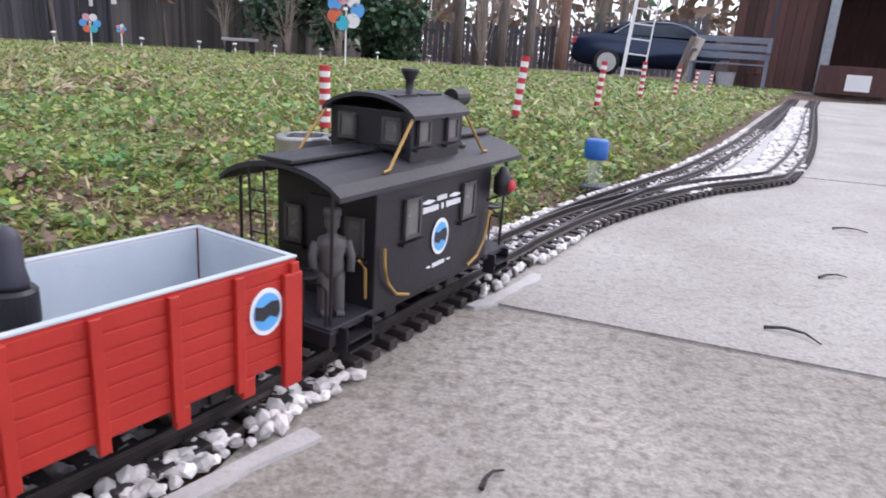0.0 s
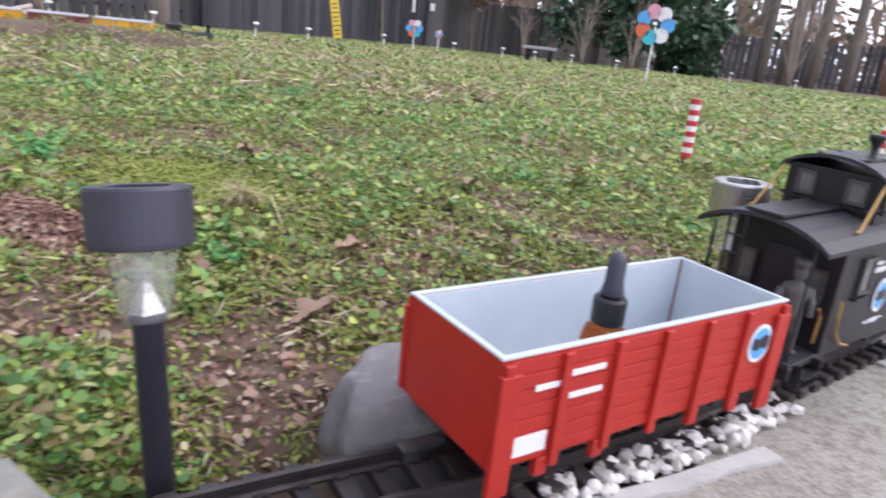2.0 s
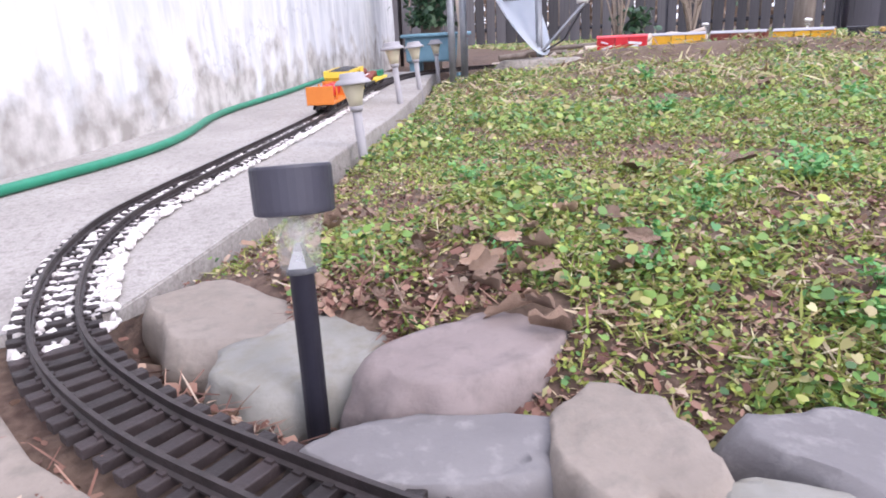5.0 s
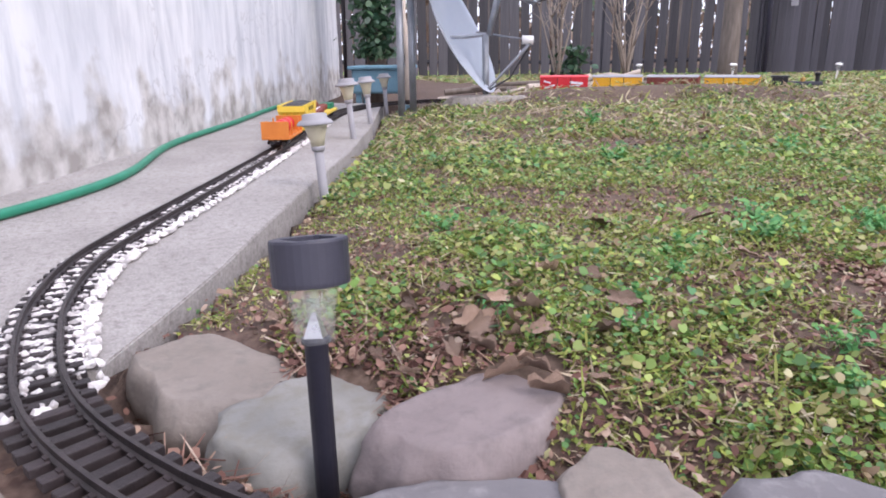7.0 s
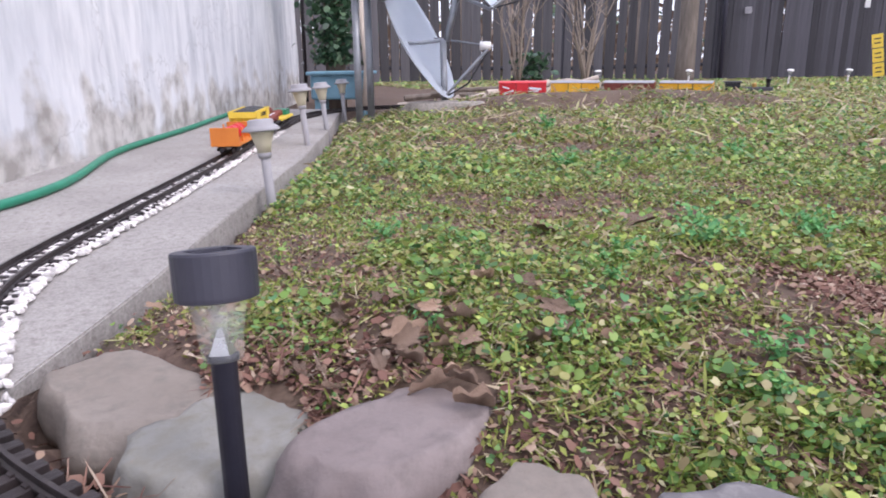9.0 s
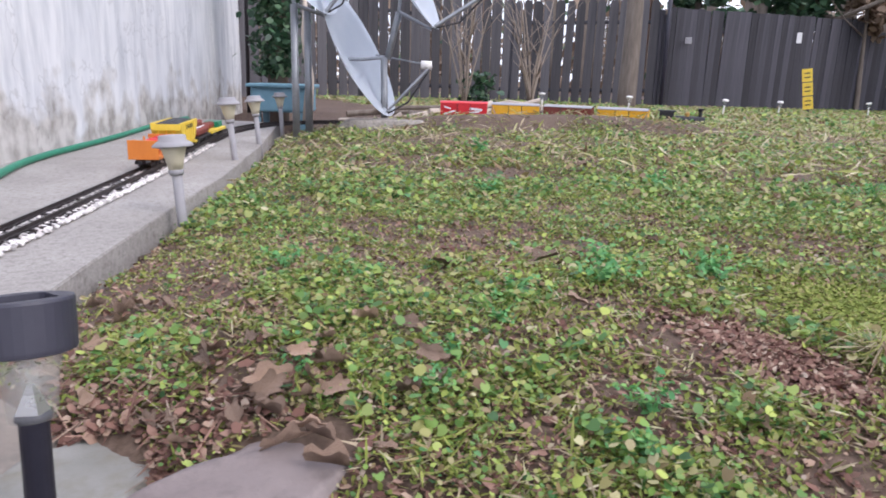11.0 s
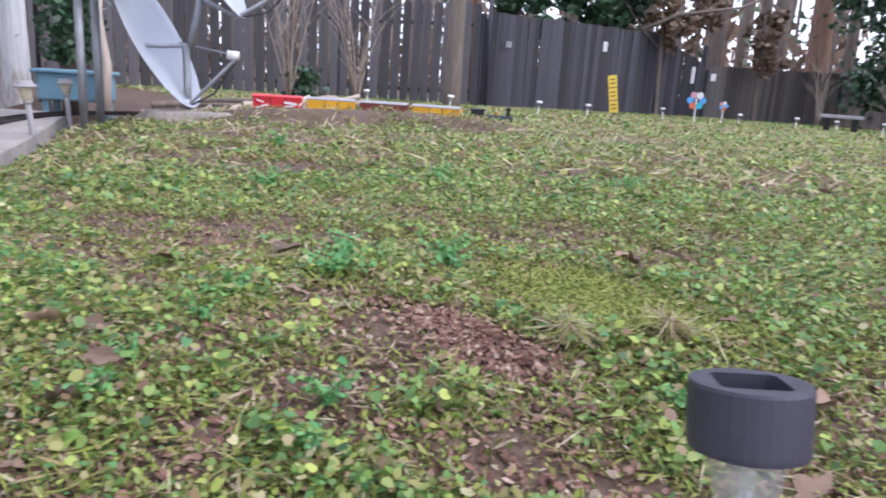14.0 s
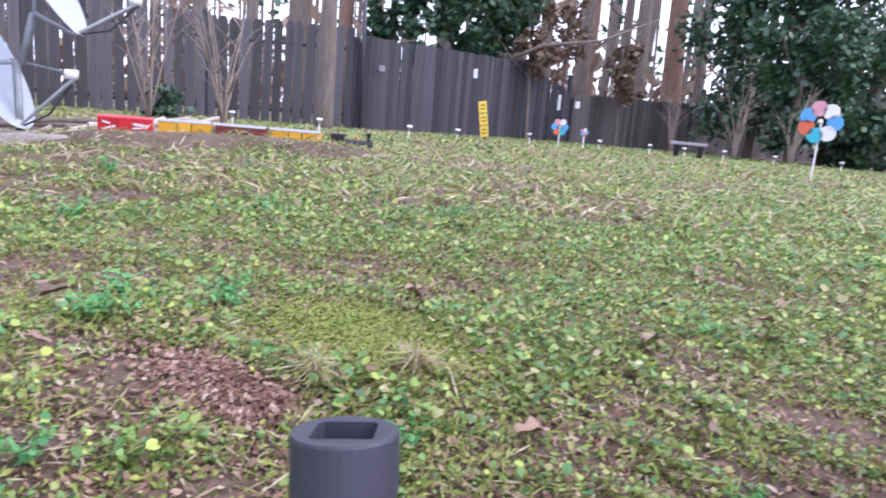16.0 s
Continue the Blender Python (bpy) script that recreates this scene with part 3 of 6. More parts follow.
def sow_soup(name, n, keep, lo, hi, seed, label, r0=0.004, r1=0.0075):
    base = [np.array([v.co[:] for v in m.vertices]) for m in PEB]
    tri = [[tuple(p.vertices) for p in m.polygons] for m in PEB]
    vv, ff = [], []
    for x, y, rnd in spots(n, keep, lo, hi, seed):
        k = rnd.randrange(6)
        r = rnd.uniform(r0, r1)
        a = rnd.uniform(0, 6.28)
        ca, sa = math.cos(a), math.sin(a)
        b = base[k] * (r * 1.2, r, r * 0.8)
        at = len(vv)
        vv += [(x + p[0] * ca - p[1] * sa, y + p[0] * sa + p[1] * ca, 0.004 + r * 0.5 + p[2]) for p in b]
        ff += [tuple(at + i for i in f) for f in tri[k]]
    tagged(new(name, soup(name, vv, ff, M_PEBBLE2)), label, "gravel", kind="stuff")


sow_parts(120, lambda x, y: 0.84 < y < 1.12 and x > -0.5, -0.075, 0.055, 1)
sow_parts(70, lambda x, y: 0.34 < y < 0.60 and x > -0.5, -0.06, 0.06, 2)
sow_parts(100, lambda x, y: -1.62 < x < -1.16 and y < 0, -0.065, 0.05, 3)
sow_soup("ballast_along_patio", 2600, lambda x, y: 1.0 < y < 3.4 and x > -0.2, -0.065, 0.055, 4, "white marble chippings along the patio edge")
sow_soup("ballast_along_wall", 4200, lambda x, y: x < -1.25 and x > -3.9, -0.066, 0.045, 5, "white marble chippings along the wall walkway")
sow_soup("ballast_at_corner", 500, lambda x, y: 0.34 < y < 0.62 and x > -0.5, -0.075, 0.06, 6, "white marble chippings beside the sleepers")
# the white bed between the two lines
bed = slab_of([(0.279, 1.461), (0.409, 1.625), (0.593, 1.803), (0.703, 2.01), (1.126, 3.01), (2.211, 5.701), (2.153, 5.748), (1.039, 3.075), (0.588, 2.027), (0.408, 1.67)], -0.01, 0.006)
solo("white_gravel_bed", bed, M_MORTAR, "pale cement bed under white gravel between the two miniature tracks", "gravel", kind="structure")
brs = random.Random(71)
bv, bf = [], []
for _ in range(3600):
    f = brs.random() ** 1.5
    ax, ay = (0.34 + 0.42 * f / 0.25, 1.58 + 0.56 * f / 0.25) if f < 0.25 else (0.76 + (f - 0.25) / 0.75 * 1.40, 2.14 + (f - 0.25) / 0.75 * 3.52)
    w = min(0.062, 0.02 + 0.2 * f)
    o, r, a, k = brs.uniform(-w, w), brs.uniform(0.005, 0.012), brs.uniform(0, 6.28), brs.randrange(6)
    at = len(bv)
    bv += [(ax + 0.92 * o + r * (p.co.x * math.cos(a) - p.co.y * math.sin(a)), ay - 0.38 * o + r * (p.co.x * math.sin(a) + p.co.y * math.cos(a)), 0.006 + r * (0.3 + 0.7 * p.co.z)) for p in PEB[k].vertices]
    bf += [tuple(at + i for i in p.vertices) for p in PEB[k].polygons]
tagged(new("gravel_between_tracks", soup("gravel_between_tracks", bv, bf, M_PEBBLE2)), "loose white gravel between the two miniature tracks", "gravel", kind="stuff")


# ---- fieldstones round the corner ----
def rock(name, c, length, width, angle, z0, z1, material, label, seed, tilt=0):
    bm = bmesh.new()
    bmesh.ops.create_icosphere(bm, subdivisions=4, radius=1.0)
    off = Vector((seed * 7.3, seed * 3.1, 0))
    for v in bm.verts:
        d = v.co.copy()
        p = 3.2
        k = (abs(d.x) ** p + abs(d.y) ** p) ** (1 / p)
        flat = max(-1, min(1, d.z * 2.6))
        w = 1 + 0.26 * noise.noise(Vector((d.x, d.y, 0)) * 1.5 + off) + 0.10 * noise.noise(d * 4 + off) - 0.10 * max(0, flat)
        if k > 1e-4:
            rr = math.hypot(d.x, d.y)
            d.x, d.y = d.x * rr / k, d.y * rr / k
        lift = 0.09 * noise.noise(Vector((d.x * 1.3, d.y * 1.3, 2)) + off) + 0.05 * noise.noise(d * 7 + off)
        v.co = Vector((d.x * w * length / 2, d.y * w * width / 2, (flat * (1 + lift)) * (z1 - z0) / 2))
    m = pose(c[0], c[1], (z0 + z1) / 2, tilt, 0, angle)
    return solo(name, bm, material, label, "stone", m=m, group="edging stones", smooth=True)


rock("fieldstone", (-1.215, -0.462), 0.245, 0.155, 24, -0.06, 0.008, M_ROCKS[0], "flat buff fieldstone at the end of the walkway", 1)
rock("fieldstone", (-1.064, -0.378), 0.18, 0.15, 115, -0.05, 0.012, M_ROCKS[1], "rounded grey-green fieldstone beside a solar light", 12)
rock("fieldstone", (-0.975, -0.228), 0.23, 0.12, 110, -0.05, 0.035, M_ROCKS[2], "flat mauve fieldstone bordering the lawn", 3)
rock("fieldstone", (-0.862, -0.292), 0.215, 0.105, 75, -0.05, 0.014, M_ROCKS[3], "flat grey fieldstone bordering the curve", 14)
rock("fieldstone", (-0.808, -0.172), 0.16, 0.115, -12, -0.06, 0.028, M_ROCKS[0], "steep pinkish buff fieldstone in the lawn border", 5, 6)
rock("fieldstone", (-0.70, -0.012), 0.27, 0.12, 35, -0.06, 0.032, M_ROCKS[3], "wide slate-grey fieldstone beside the track", 6)
rock("fieldstone", (-0.705, -0.105), 0.14, 0.06, 55, -0.05, 0.025, M_ROCKS[1], "pale fieldstone wedged against the sleepers", 7)
rock("fieldstone", (-0.60, 0.055), 0.16, 0.065, 60, -0.05, 0.03, M_ROCKS[1], "small pale grey fieldstone against the sleepers", 8)
rock("fieldstone", (-0.418, 0.362), 0.19, 0.10, 62, -0.05, 0.056, M_ROCKS[3], "big rounded grey fieldstone with white veins", 9)
rock("fieldstone", (-0.335, 0.575), 0.27, 0.08, 66, -0.02, 0.038, M_ROCKS[4], "dark wet slate slab beside the track", 10)


# ---- rolling stock ----
STEP = 0.004


def on_line(x, y, ahead=0.0, z=RAIL_Z):
    """The pose on the rails nearest to x, y, moved ahead along the line."""
    i = int(np.argmin(np.hypot(MXY[:, 0] - x, MXY[:, 1] - y))) + round(ahead / STEP)
    a, b = MXY[max(0, i - 25)], MXY[min(len(MXY) - 1, i + 25)]
    return pose(*((a + b) / 2), z, 0, 0, math.degrees(math.atan2(b[1] - a[1], b[0] - a[0])))


def wheelset(root, x, r=0.0155, mat_=None):
    for s in (-1, 1):
        bm = lathe([(r + 0.0022, -0.004), (r + 0.0022, -0.0025), (r, -0.0025), (r - 0.001, 0.004), (r - 0.004, 0.0045), (r - 0.006, 0.002), (0.004, 0.002), (0.003, 0.006)], 20)
        bmesh.ops.transform(bm, matrix=pose(x, s * 0.0215, r, -90 * s, 0, 0), verts=bm.verts)
        part("wheel", bm, mat_ or M_RAIL, root, "blackened metal wheel", True)
    part("axle", rod([(x, -0.02, r), (x, 0.02, r)], 0.002), M_RAIL, root)


def truck(root, x):
    for s in (-1, 1):
        bm = box((x, s * 0.032, 0.016), (0.052, 0.005, 0.010), 0.0015)
        for o in (-0.019, 0.019):
            box((x + o, s * 0.033, 0.0155), (0.012, 0.008, 0.012), 0.002, bm=bm)
        box((x, s * 0.033, 0.018), (0.012, 0.009, 0.014), 0.001, bm=bm)
        part("side_frame", bm, M_BLACK, root)
    for o in (-0.019, 0.019):
        wheelset(root, x + o, 0.0125)
    part("bolster", box((x, 0, 0.024), (0.014, 0.066, 0.008), 0.001), M_BLACK, root)


def coupler(root, x, s):
    bm = box((x + s * 0.012, 0, 0.022), (0.028, 0.008, 0.007), 0.001)
    box((x + s * 0.028, 0.004, 0.022), (0.012, 0.012, 0.012), 0.002, bm=bm)
    part("coupler", bm, M_BLACK, root)


def arc_roof(half, z0, z1, n=10, thick=0.004):
    top = [(half * math.sin(a), z0 + (z1 - z0) * (math.cos(a) - math.cos(1.1)) / (1 - math.cos(1.1))) for a in np.linspace(-1.1, 1.1, n)]
    k = half / (half * math.sin(1.1))
    top = [(y * k, z) for y, z in top]
    return top + [(y, z - thick) for y, z in top[::-1]]


def emblem(root, x, y, z, s, r=0.017):
    """A round emblem on a car's side: white ring, blue field, dark hill shape."""
    for nm, rr, d, m in (("emblem_ring", r, 0.0006, M_WHITE), ("emblem_field", r * 0.8, 0.0010, M_BLUE)):
        bm = lathe([(rr, 0), (rr, d)], 28)
        bmesh.ops.transform(bm, matrix=pose(x, y, z, -90 * s, 0, 0) @ Matrix.Diagonal((0.86, 1, 1, 1)), verts=bm.verts)
        part(nm, bm, m, root)
    bm = slab_of([(-0.010, -0.006), (-0.004, -0.007), (0.004, -0.004), (0.010, -0.006), (0.011, 0.003), (0.004, 0.006), (-0.002, 0.003), (-0.008, 0.006), (-0.011, 0.002)], 0, 0.0014)
    bmesh.ops.transform(bm, matrix=pose(x, y, z, 90 if s < 0 else -90, 0, 0) @ Matrix.Diagonal((r / 0.017, r / 0.017, 1, 1)), verts=bm.verts)
    part("emblem_hill", bm, M_BLACK2, root)


def window(root, x, y, z, w, h, s, axis_="y"):
    """A framed pane with a sill on a side (axis y) or an end (axis x)."""
    f = bmesh.new()
    t = 0.003
    for dx, dz, sx, sz in ((0, h / 2, w + t, t), (0, -h / 2, w + t, t), (-w / 2, 0, t, h), (w / 2, 0, t, h)):
        c, d = ((x + dx, y + s * 0.0012, z + dz), (sx, 0.003, sz)) if axis_ == "y" else ((x + s * 0.0012, y + dx, z + dz), (0.003, sx, sz))
        box(c, d, bm=f)
    ob = part("window", f, M_PANE_FRAME, root, "small framed window")
    c, d = ((x, y + s * 0.0006, z), (w, 0.001, h)) if axis_ == "y" else ((x + s * 0.0006, y, z), (0.001, w, h))
    part("pane", box(c, d), M_PANE, ob)
    c, d = ((x, y + s * 0.002, z - h / 2 - 0.005), (w + 0.012, 0.005, 0.0025)) if axis_ == "y" else ((x + s * 0.002, y, z - h / 2 - 0.005), (0.005, w + 0.01, 0.0025))
    part("sill", box(c, d), M_BLACK, ob)


M_PANE_FRAME = mat("charcoal_window_frame", (0.05, 0.045, 0.045), (0.08, 0.072, 0.07), 30, 0.55, bump=0.05)


def caboose(m):
    root = thing("caboose", m, "black model caboose with cupola, gold handrails and platforms on the track", "model train")
    L, W, z0, z1 = 0.206, 0.106, 0.034, 0.143
    hw = W / 2
    body = box((0, 0, (z0 + z1) / 2), (L, W, z1 - z0), 0.001)
    part("body", body, M_BLACK, root)
    for s in (-1, 1):
        for x in (-0.051, 0.051):
            window(root, x, s * (hw + 0.0008), 0.106, 0.0225, 0.033, s)
        emblem(root, 0.0, s * (hw + 0.001), 0.079, s, 0.0175)
        for x0, z, n, w, h in ((-0.0075, 0.1165, 4, 0.0032, 0.0048), (-0.0345, 0.1085, 15, 0.0036, 0.0056), (-0.010, 0.0525, 5, 0.0032, 0.0044)):
            for k in range(n):
                if n == 15 and k in (6, 8):
                    continue
                part("white_lettering_bar", box((x0 + (w / 2) + k * 0.0046, s * (hw + 0.0012), z), (w, 0.0008, h * (0.88 + 0.12 * ((k * 7) % 3) / 2))), M_WHITE, root, "unreadable white lettering bar")
        for e in (-1, 1):
            for z, x in ((0.1155, 0.024), (0.0525, 0.0185)):
                bm = slab_of([(-0.011, 0), (-0.002, 0.0022), (0.011, 0.0006), (0.009, -0.001), (0.0, -0.0022)] if z > 0.1 else [(-0.0045, 0), (0, 0.0013), (0.0045, 0), (0, -0.0013)], 0, 0.0008)
                bmesh.ops.transform(bm, matrix=pose(e * x, s * (hw + 0.0008), z, 90 if s < 0 else -90, 0, 0), verts=bm.verts)
                part("white_flourish", bm, M_WHITE, root, "small white scroll mark")
        # curved gold grab rails at the four lower corners
        for e in (-1, 1):
            pts = [(e * (L / 2 - 0.008), s * (hw + 0.004), 0.088 - 0.0), (e * (L / 2 - 0.009), s * (hw + 0.004), 0.072), (e * (L / 2 - 0.015), s * (hw + 0.004), 0.056), (e * (L / 2 - 0.028), s * (hw + 0.004), 0.043), (e * (L / 2 - 0.048), s * (hw + 0.004), 0.037)]
            part("gold_grab_rail", rod(pts, 0.0014), M_GOLD, root, "curved gold grab rail")
    roof = extrude_x(arc_roof(hw + 0.008, z1 - 0.002, z1 + 0.016), -0.160, 0.160)
    part("roof", roof, M_BLACK2, root, "shallow arched black roof")
    for e in (-1, 1):
        part("roof_walk", box((e * 0.106, 0, z1 + 0.018), (0.112, 0.034, 0.0035), 0.0008), M_BLACK, root)
        part("end_wall_door", box((e * (L / 2 + 0.001), 0, 0.084), (0.003, 0.032, 0.082), 0.0006), M_BLACK2, root)
        for y in (-0.033, 0.033):
            window(root, e * (L / 2 + 0.001), y, 0.096, 0.016, 0.030, e, "x")
        # platform, steps, posts, railing
        x = e * (L / 2 + 0.027)
        plat = box((x, 0, z0 - 0.001), (0.056, W, 0.006), 0.0008)
        part("platform", plat, M_BLACK2, root)
        part("end_beam", box((e * 0.157, 0, z0 - 0.006), (0.008, W + 0.004, 0.013), 0.0012), M_BLACK, root)
        for s in (-1, 1):
            part("roof_post", rod([(e * 0.151, s * 0.047, z0), (e * 0.151, s * 0.047, z1 - 0.002)], 0.0014), M_BLACK, root)
            st = bmesh.new()
            for k in range(2):
                box((x, s * (hw + 0.003), 0.024 - 0.009 * k), (0.034, 0.014, 0.002), bm=st)
            box((x - 0.017, s * (hw + 0.001), 0.024), (0.002, 0.014, 0.022), bm=st)
            box((x + 0.017, s * (hw + 0.001), 0.024), (0.002, 0.014, 0.022), bm=st)
            part("step", st, M_BLACK, root)
            part("railing", rod([(e * 0.154, s * 0.045, z0), (e * 0.154, s * 0.045, z0 + 0.030), (e * 0.154, s * 0.041, z0 + 0.034), (e * 0.154, s * 0.016, z0 + 0.034), (e * 0.154, s * 0.012, z0 + 0.030), (e * 0.154, s * 0.012, z0)], 0.0013), M_BLACK, root)
            part("gold_handrail", rod([(e * (L / 2 + 0.002), s * 0.046, 0.045), (e * (L / 2 + 0.006), s * 0.048, 0.072), (e * (L / 2 + 0.016), s * 0.049, 0.082)], 0.0014), M_GOLD, root, "bent gold handrail")
        part("brake_wheel", lathe([(0.012, 0), (0.012, 0.002), (0.009, 0.002), (0.009, 0.001), (0.002, 0.001)], 16, (e * 0.161, 0.028, z0 + 0.042)), M_BLACK, root)
        part("brake_staff", rod([(e * 0.161, 0.028, z0), (e * 0.161, 0.028, z0 + 0.043)], 0.001), M_BLACK, root)
        lad = bmesh.new()
        for y in (-0.030, -0.014):
            rod([(e * 0.155, y, z0), (e * 0.159, y, z1 + 0.012)], 0.0011, 6, lad)
        for k in range(6):
            rod([(e * 0.156, -0.030, z0 + 0.014 + k * 0.017), (e * 0.156, -0.014, z0 + 0.014 + k * 0.017)], 0.0009, 6, lad)
        part("ladder", lad, M_BLACK, root)
        coupler(root, e * 0.157, e)
    # cupola
    cz0, cz1, cl, cw = z1 + 0.006, z1 + 0.051, 0.086, 0.088
    part("cupola", box((0, 0, (cz0 + cz1) / 2), (cl, cw, cz1 - cz0), 0.001), M_BLACK, root)
    part("cupola_roof", extrude_x(arc_roof(cw / 2 + 0.006, cz1 - 0.002, cz1 + 0.014, 12, 0.0035), -cl / 2 - 0.006, cl / 2 + 0.006), M_BLACK2, root, "arched black cupola roof")
    for y in (-0.018, 0.018):
        part("roof_board", box((0.021, y, cz1 + 0.012), (0.034, 0.012, 0.002)), M_BLACK, root)
        part("roof_board", box((-0.021, y, cz1 + 0.012), (0.034, 0.012, 0.002)), M_BLACK, root)
    for s in (-1, 1):
        for x in (-0.025, 0.025):
            window(root, x, s * (cw / 2 + 0.0008), cz0 + 0.028, 0.0175, 0.020, s)
    for e in (-1, 1):
        for y in (-0.024, 0.024):
            window(root, e * (cl / 2 + 0.0005), y, cz0 + 0.028, 0.016, 0.020, e, "x")
        for s in (-1, 1):
            part("gold_brace", rod([(e * (cl / 2 + 0.003), s * 0.047, cz1 - 0.004), (e * (cl / 2 + 0.040), s * 0.050, z1 + 0.008), (e * (cl / 2 + 0.049), s * 0.0505, z1 + 0.0072)], 0.0014), M_GOLD, root, "slanting gold brace")
    part("smoke_stack", lathe([(0.006, 0), (0.006, 0.003), (0.0038, 0.004), (0.0038, 0.014), (0.0085, 0.022), (0.0085, 0.025), (0.006, 0.025)], 16, (0.0, 0.012, cz1 + 0.010)), M_BLACK, root, "", True)
    pipe = rod([(-0.066, 0.026, z1 + 0.010), (-0.066, 0.026, z1 + 0.056)], 0.0068, 14)
    rod([(-0.079, 0.026, z1 + 0.060), (-0.053, 0.026, z1 + 0.060)], 0.0085, 14, pipe)
    lathe([(0.012, 0), (0.012, 0.004), (0.008, 0.006)], 14, (-0.066, 0.026, z1 + 0.010), pipe)
    part("stove_pipe", pipe, M_BLACK, root, "black stove pipe with a round cross-pipe cap")
    # marker lamps at the rear corners
    for s in (-1, 1):
        x, y = -L / 2 - 0.004, s * (hw + 0.012)
        lamp = part("marker_lamp", lathe([(0.006, 0), (0.010, 0.003), (0.010, 0.019), (0.006, 0.024), (0.004, 0.030)], 14, (x, y, 0.104)), M_BLACK, root, "black marker lamp with red lenses", True)
        for a, b in ((-1, 0), (0, s)):
            bm = lathe([(0.0065, 0), (0.0055, 0.003), (0.002, 0.0042)], 14)
            bmesh.ops.transform(bm, matrix=Matrix.Translation((x + a * 0.0095, y + b * 0.0095, 0.115)) @ (pose(0, 0, 0, 0, -90, 0) if a else pose(0, 0, 0, -90 * s, 0, 0)), verts=bm.verts)
            part("red_lens", bm, M_STRIPE_R, lamp)
        part("lamp_bracket", rod([(x, y, 0.104), (x, s * hw, 0.098), (x + 0.01, s * hw, 0.098)], 0.0012), M_BLACK, root)
    part("underframe", box((0, 0, 0.026), (0.27, 0.05, 0.012), 0.001), M_BLACK, root)
    for s in (-1, 1):
        part("side_sill", box((0, s * 0.044, 0.030), (L, 0.006, 0.010), 0.001), M_BLACK, root)
        for x in (-0.055, 0.055):
            part("axle_box", box((x, s * 0.034, 0.019), (0.018, 0.010, 0.016), 0.002), M_BLACK, root)
    for x in (-0.055, 0.055):
        wheelset(root, x)
    return root


def figurine(m, material, label):
    bm = bmesh.new()
    for s in (-1, 1):
        rod([(0, s * 0.006, 0), (0.0, s * 0.006, 0.003), (0, s * 0.0055, 0.028), (0, s * 0.005, 0.036)], 0.0048, 8, bm, 0.0062)
        box((0.004, s * 0.006, 0.002), (0.014, 0.007, 0.004), 0.001, bm=bm)
        rod([(0, s * 0.012, 0.060), (0.002, s * 0.0155, 0.048), (0.006, s * 0.0145, 0.036)], 0.0042, 8, bm, 0.0032)
    lathe([(0.008, 0.032), (0.0105, 0.040), (0.0098, 0.048), (0.0122, 0.058), (0.011, 0.063), (0.004, 0.066), (0.0035, 0.069), (0.0058, 0.072), (0.0064, 0.077), (0.0060, 0.081), (0.0072, 0.0815), (0.0070, 0.087), (0.003, 0.0885)], 14, (0, 0, 0), bm)
    return solo("figurine", bm, material, label, "figurine", m=m, group="train figurines", smooth=True)


def side_ribs(root, L, hw, z0, z1, n, material, extra=()):
    for s in (-1, 1):
        for k in range(n):
            x = -L / 2 + 0.004 + k * (L - 0.008) / (n - 1)
            part("rib", box((x, s * (hw + 0.0022), (z0 + z1) / 2), (0.007, 0.0045, z1 - z0), 0.0008), material, root)


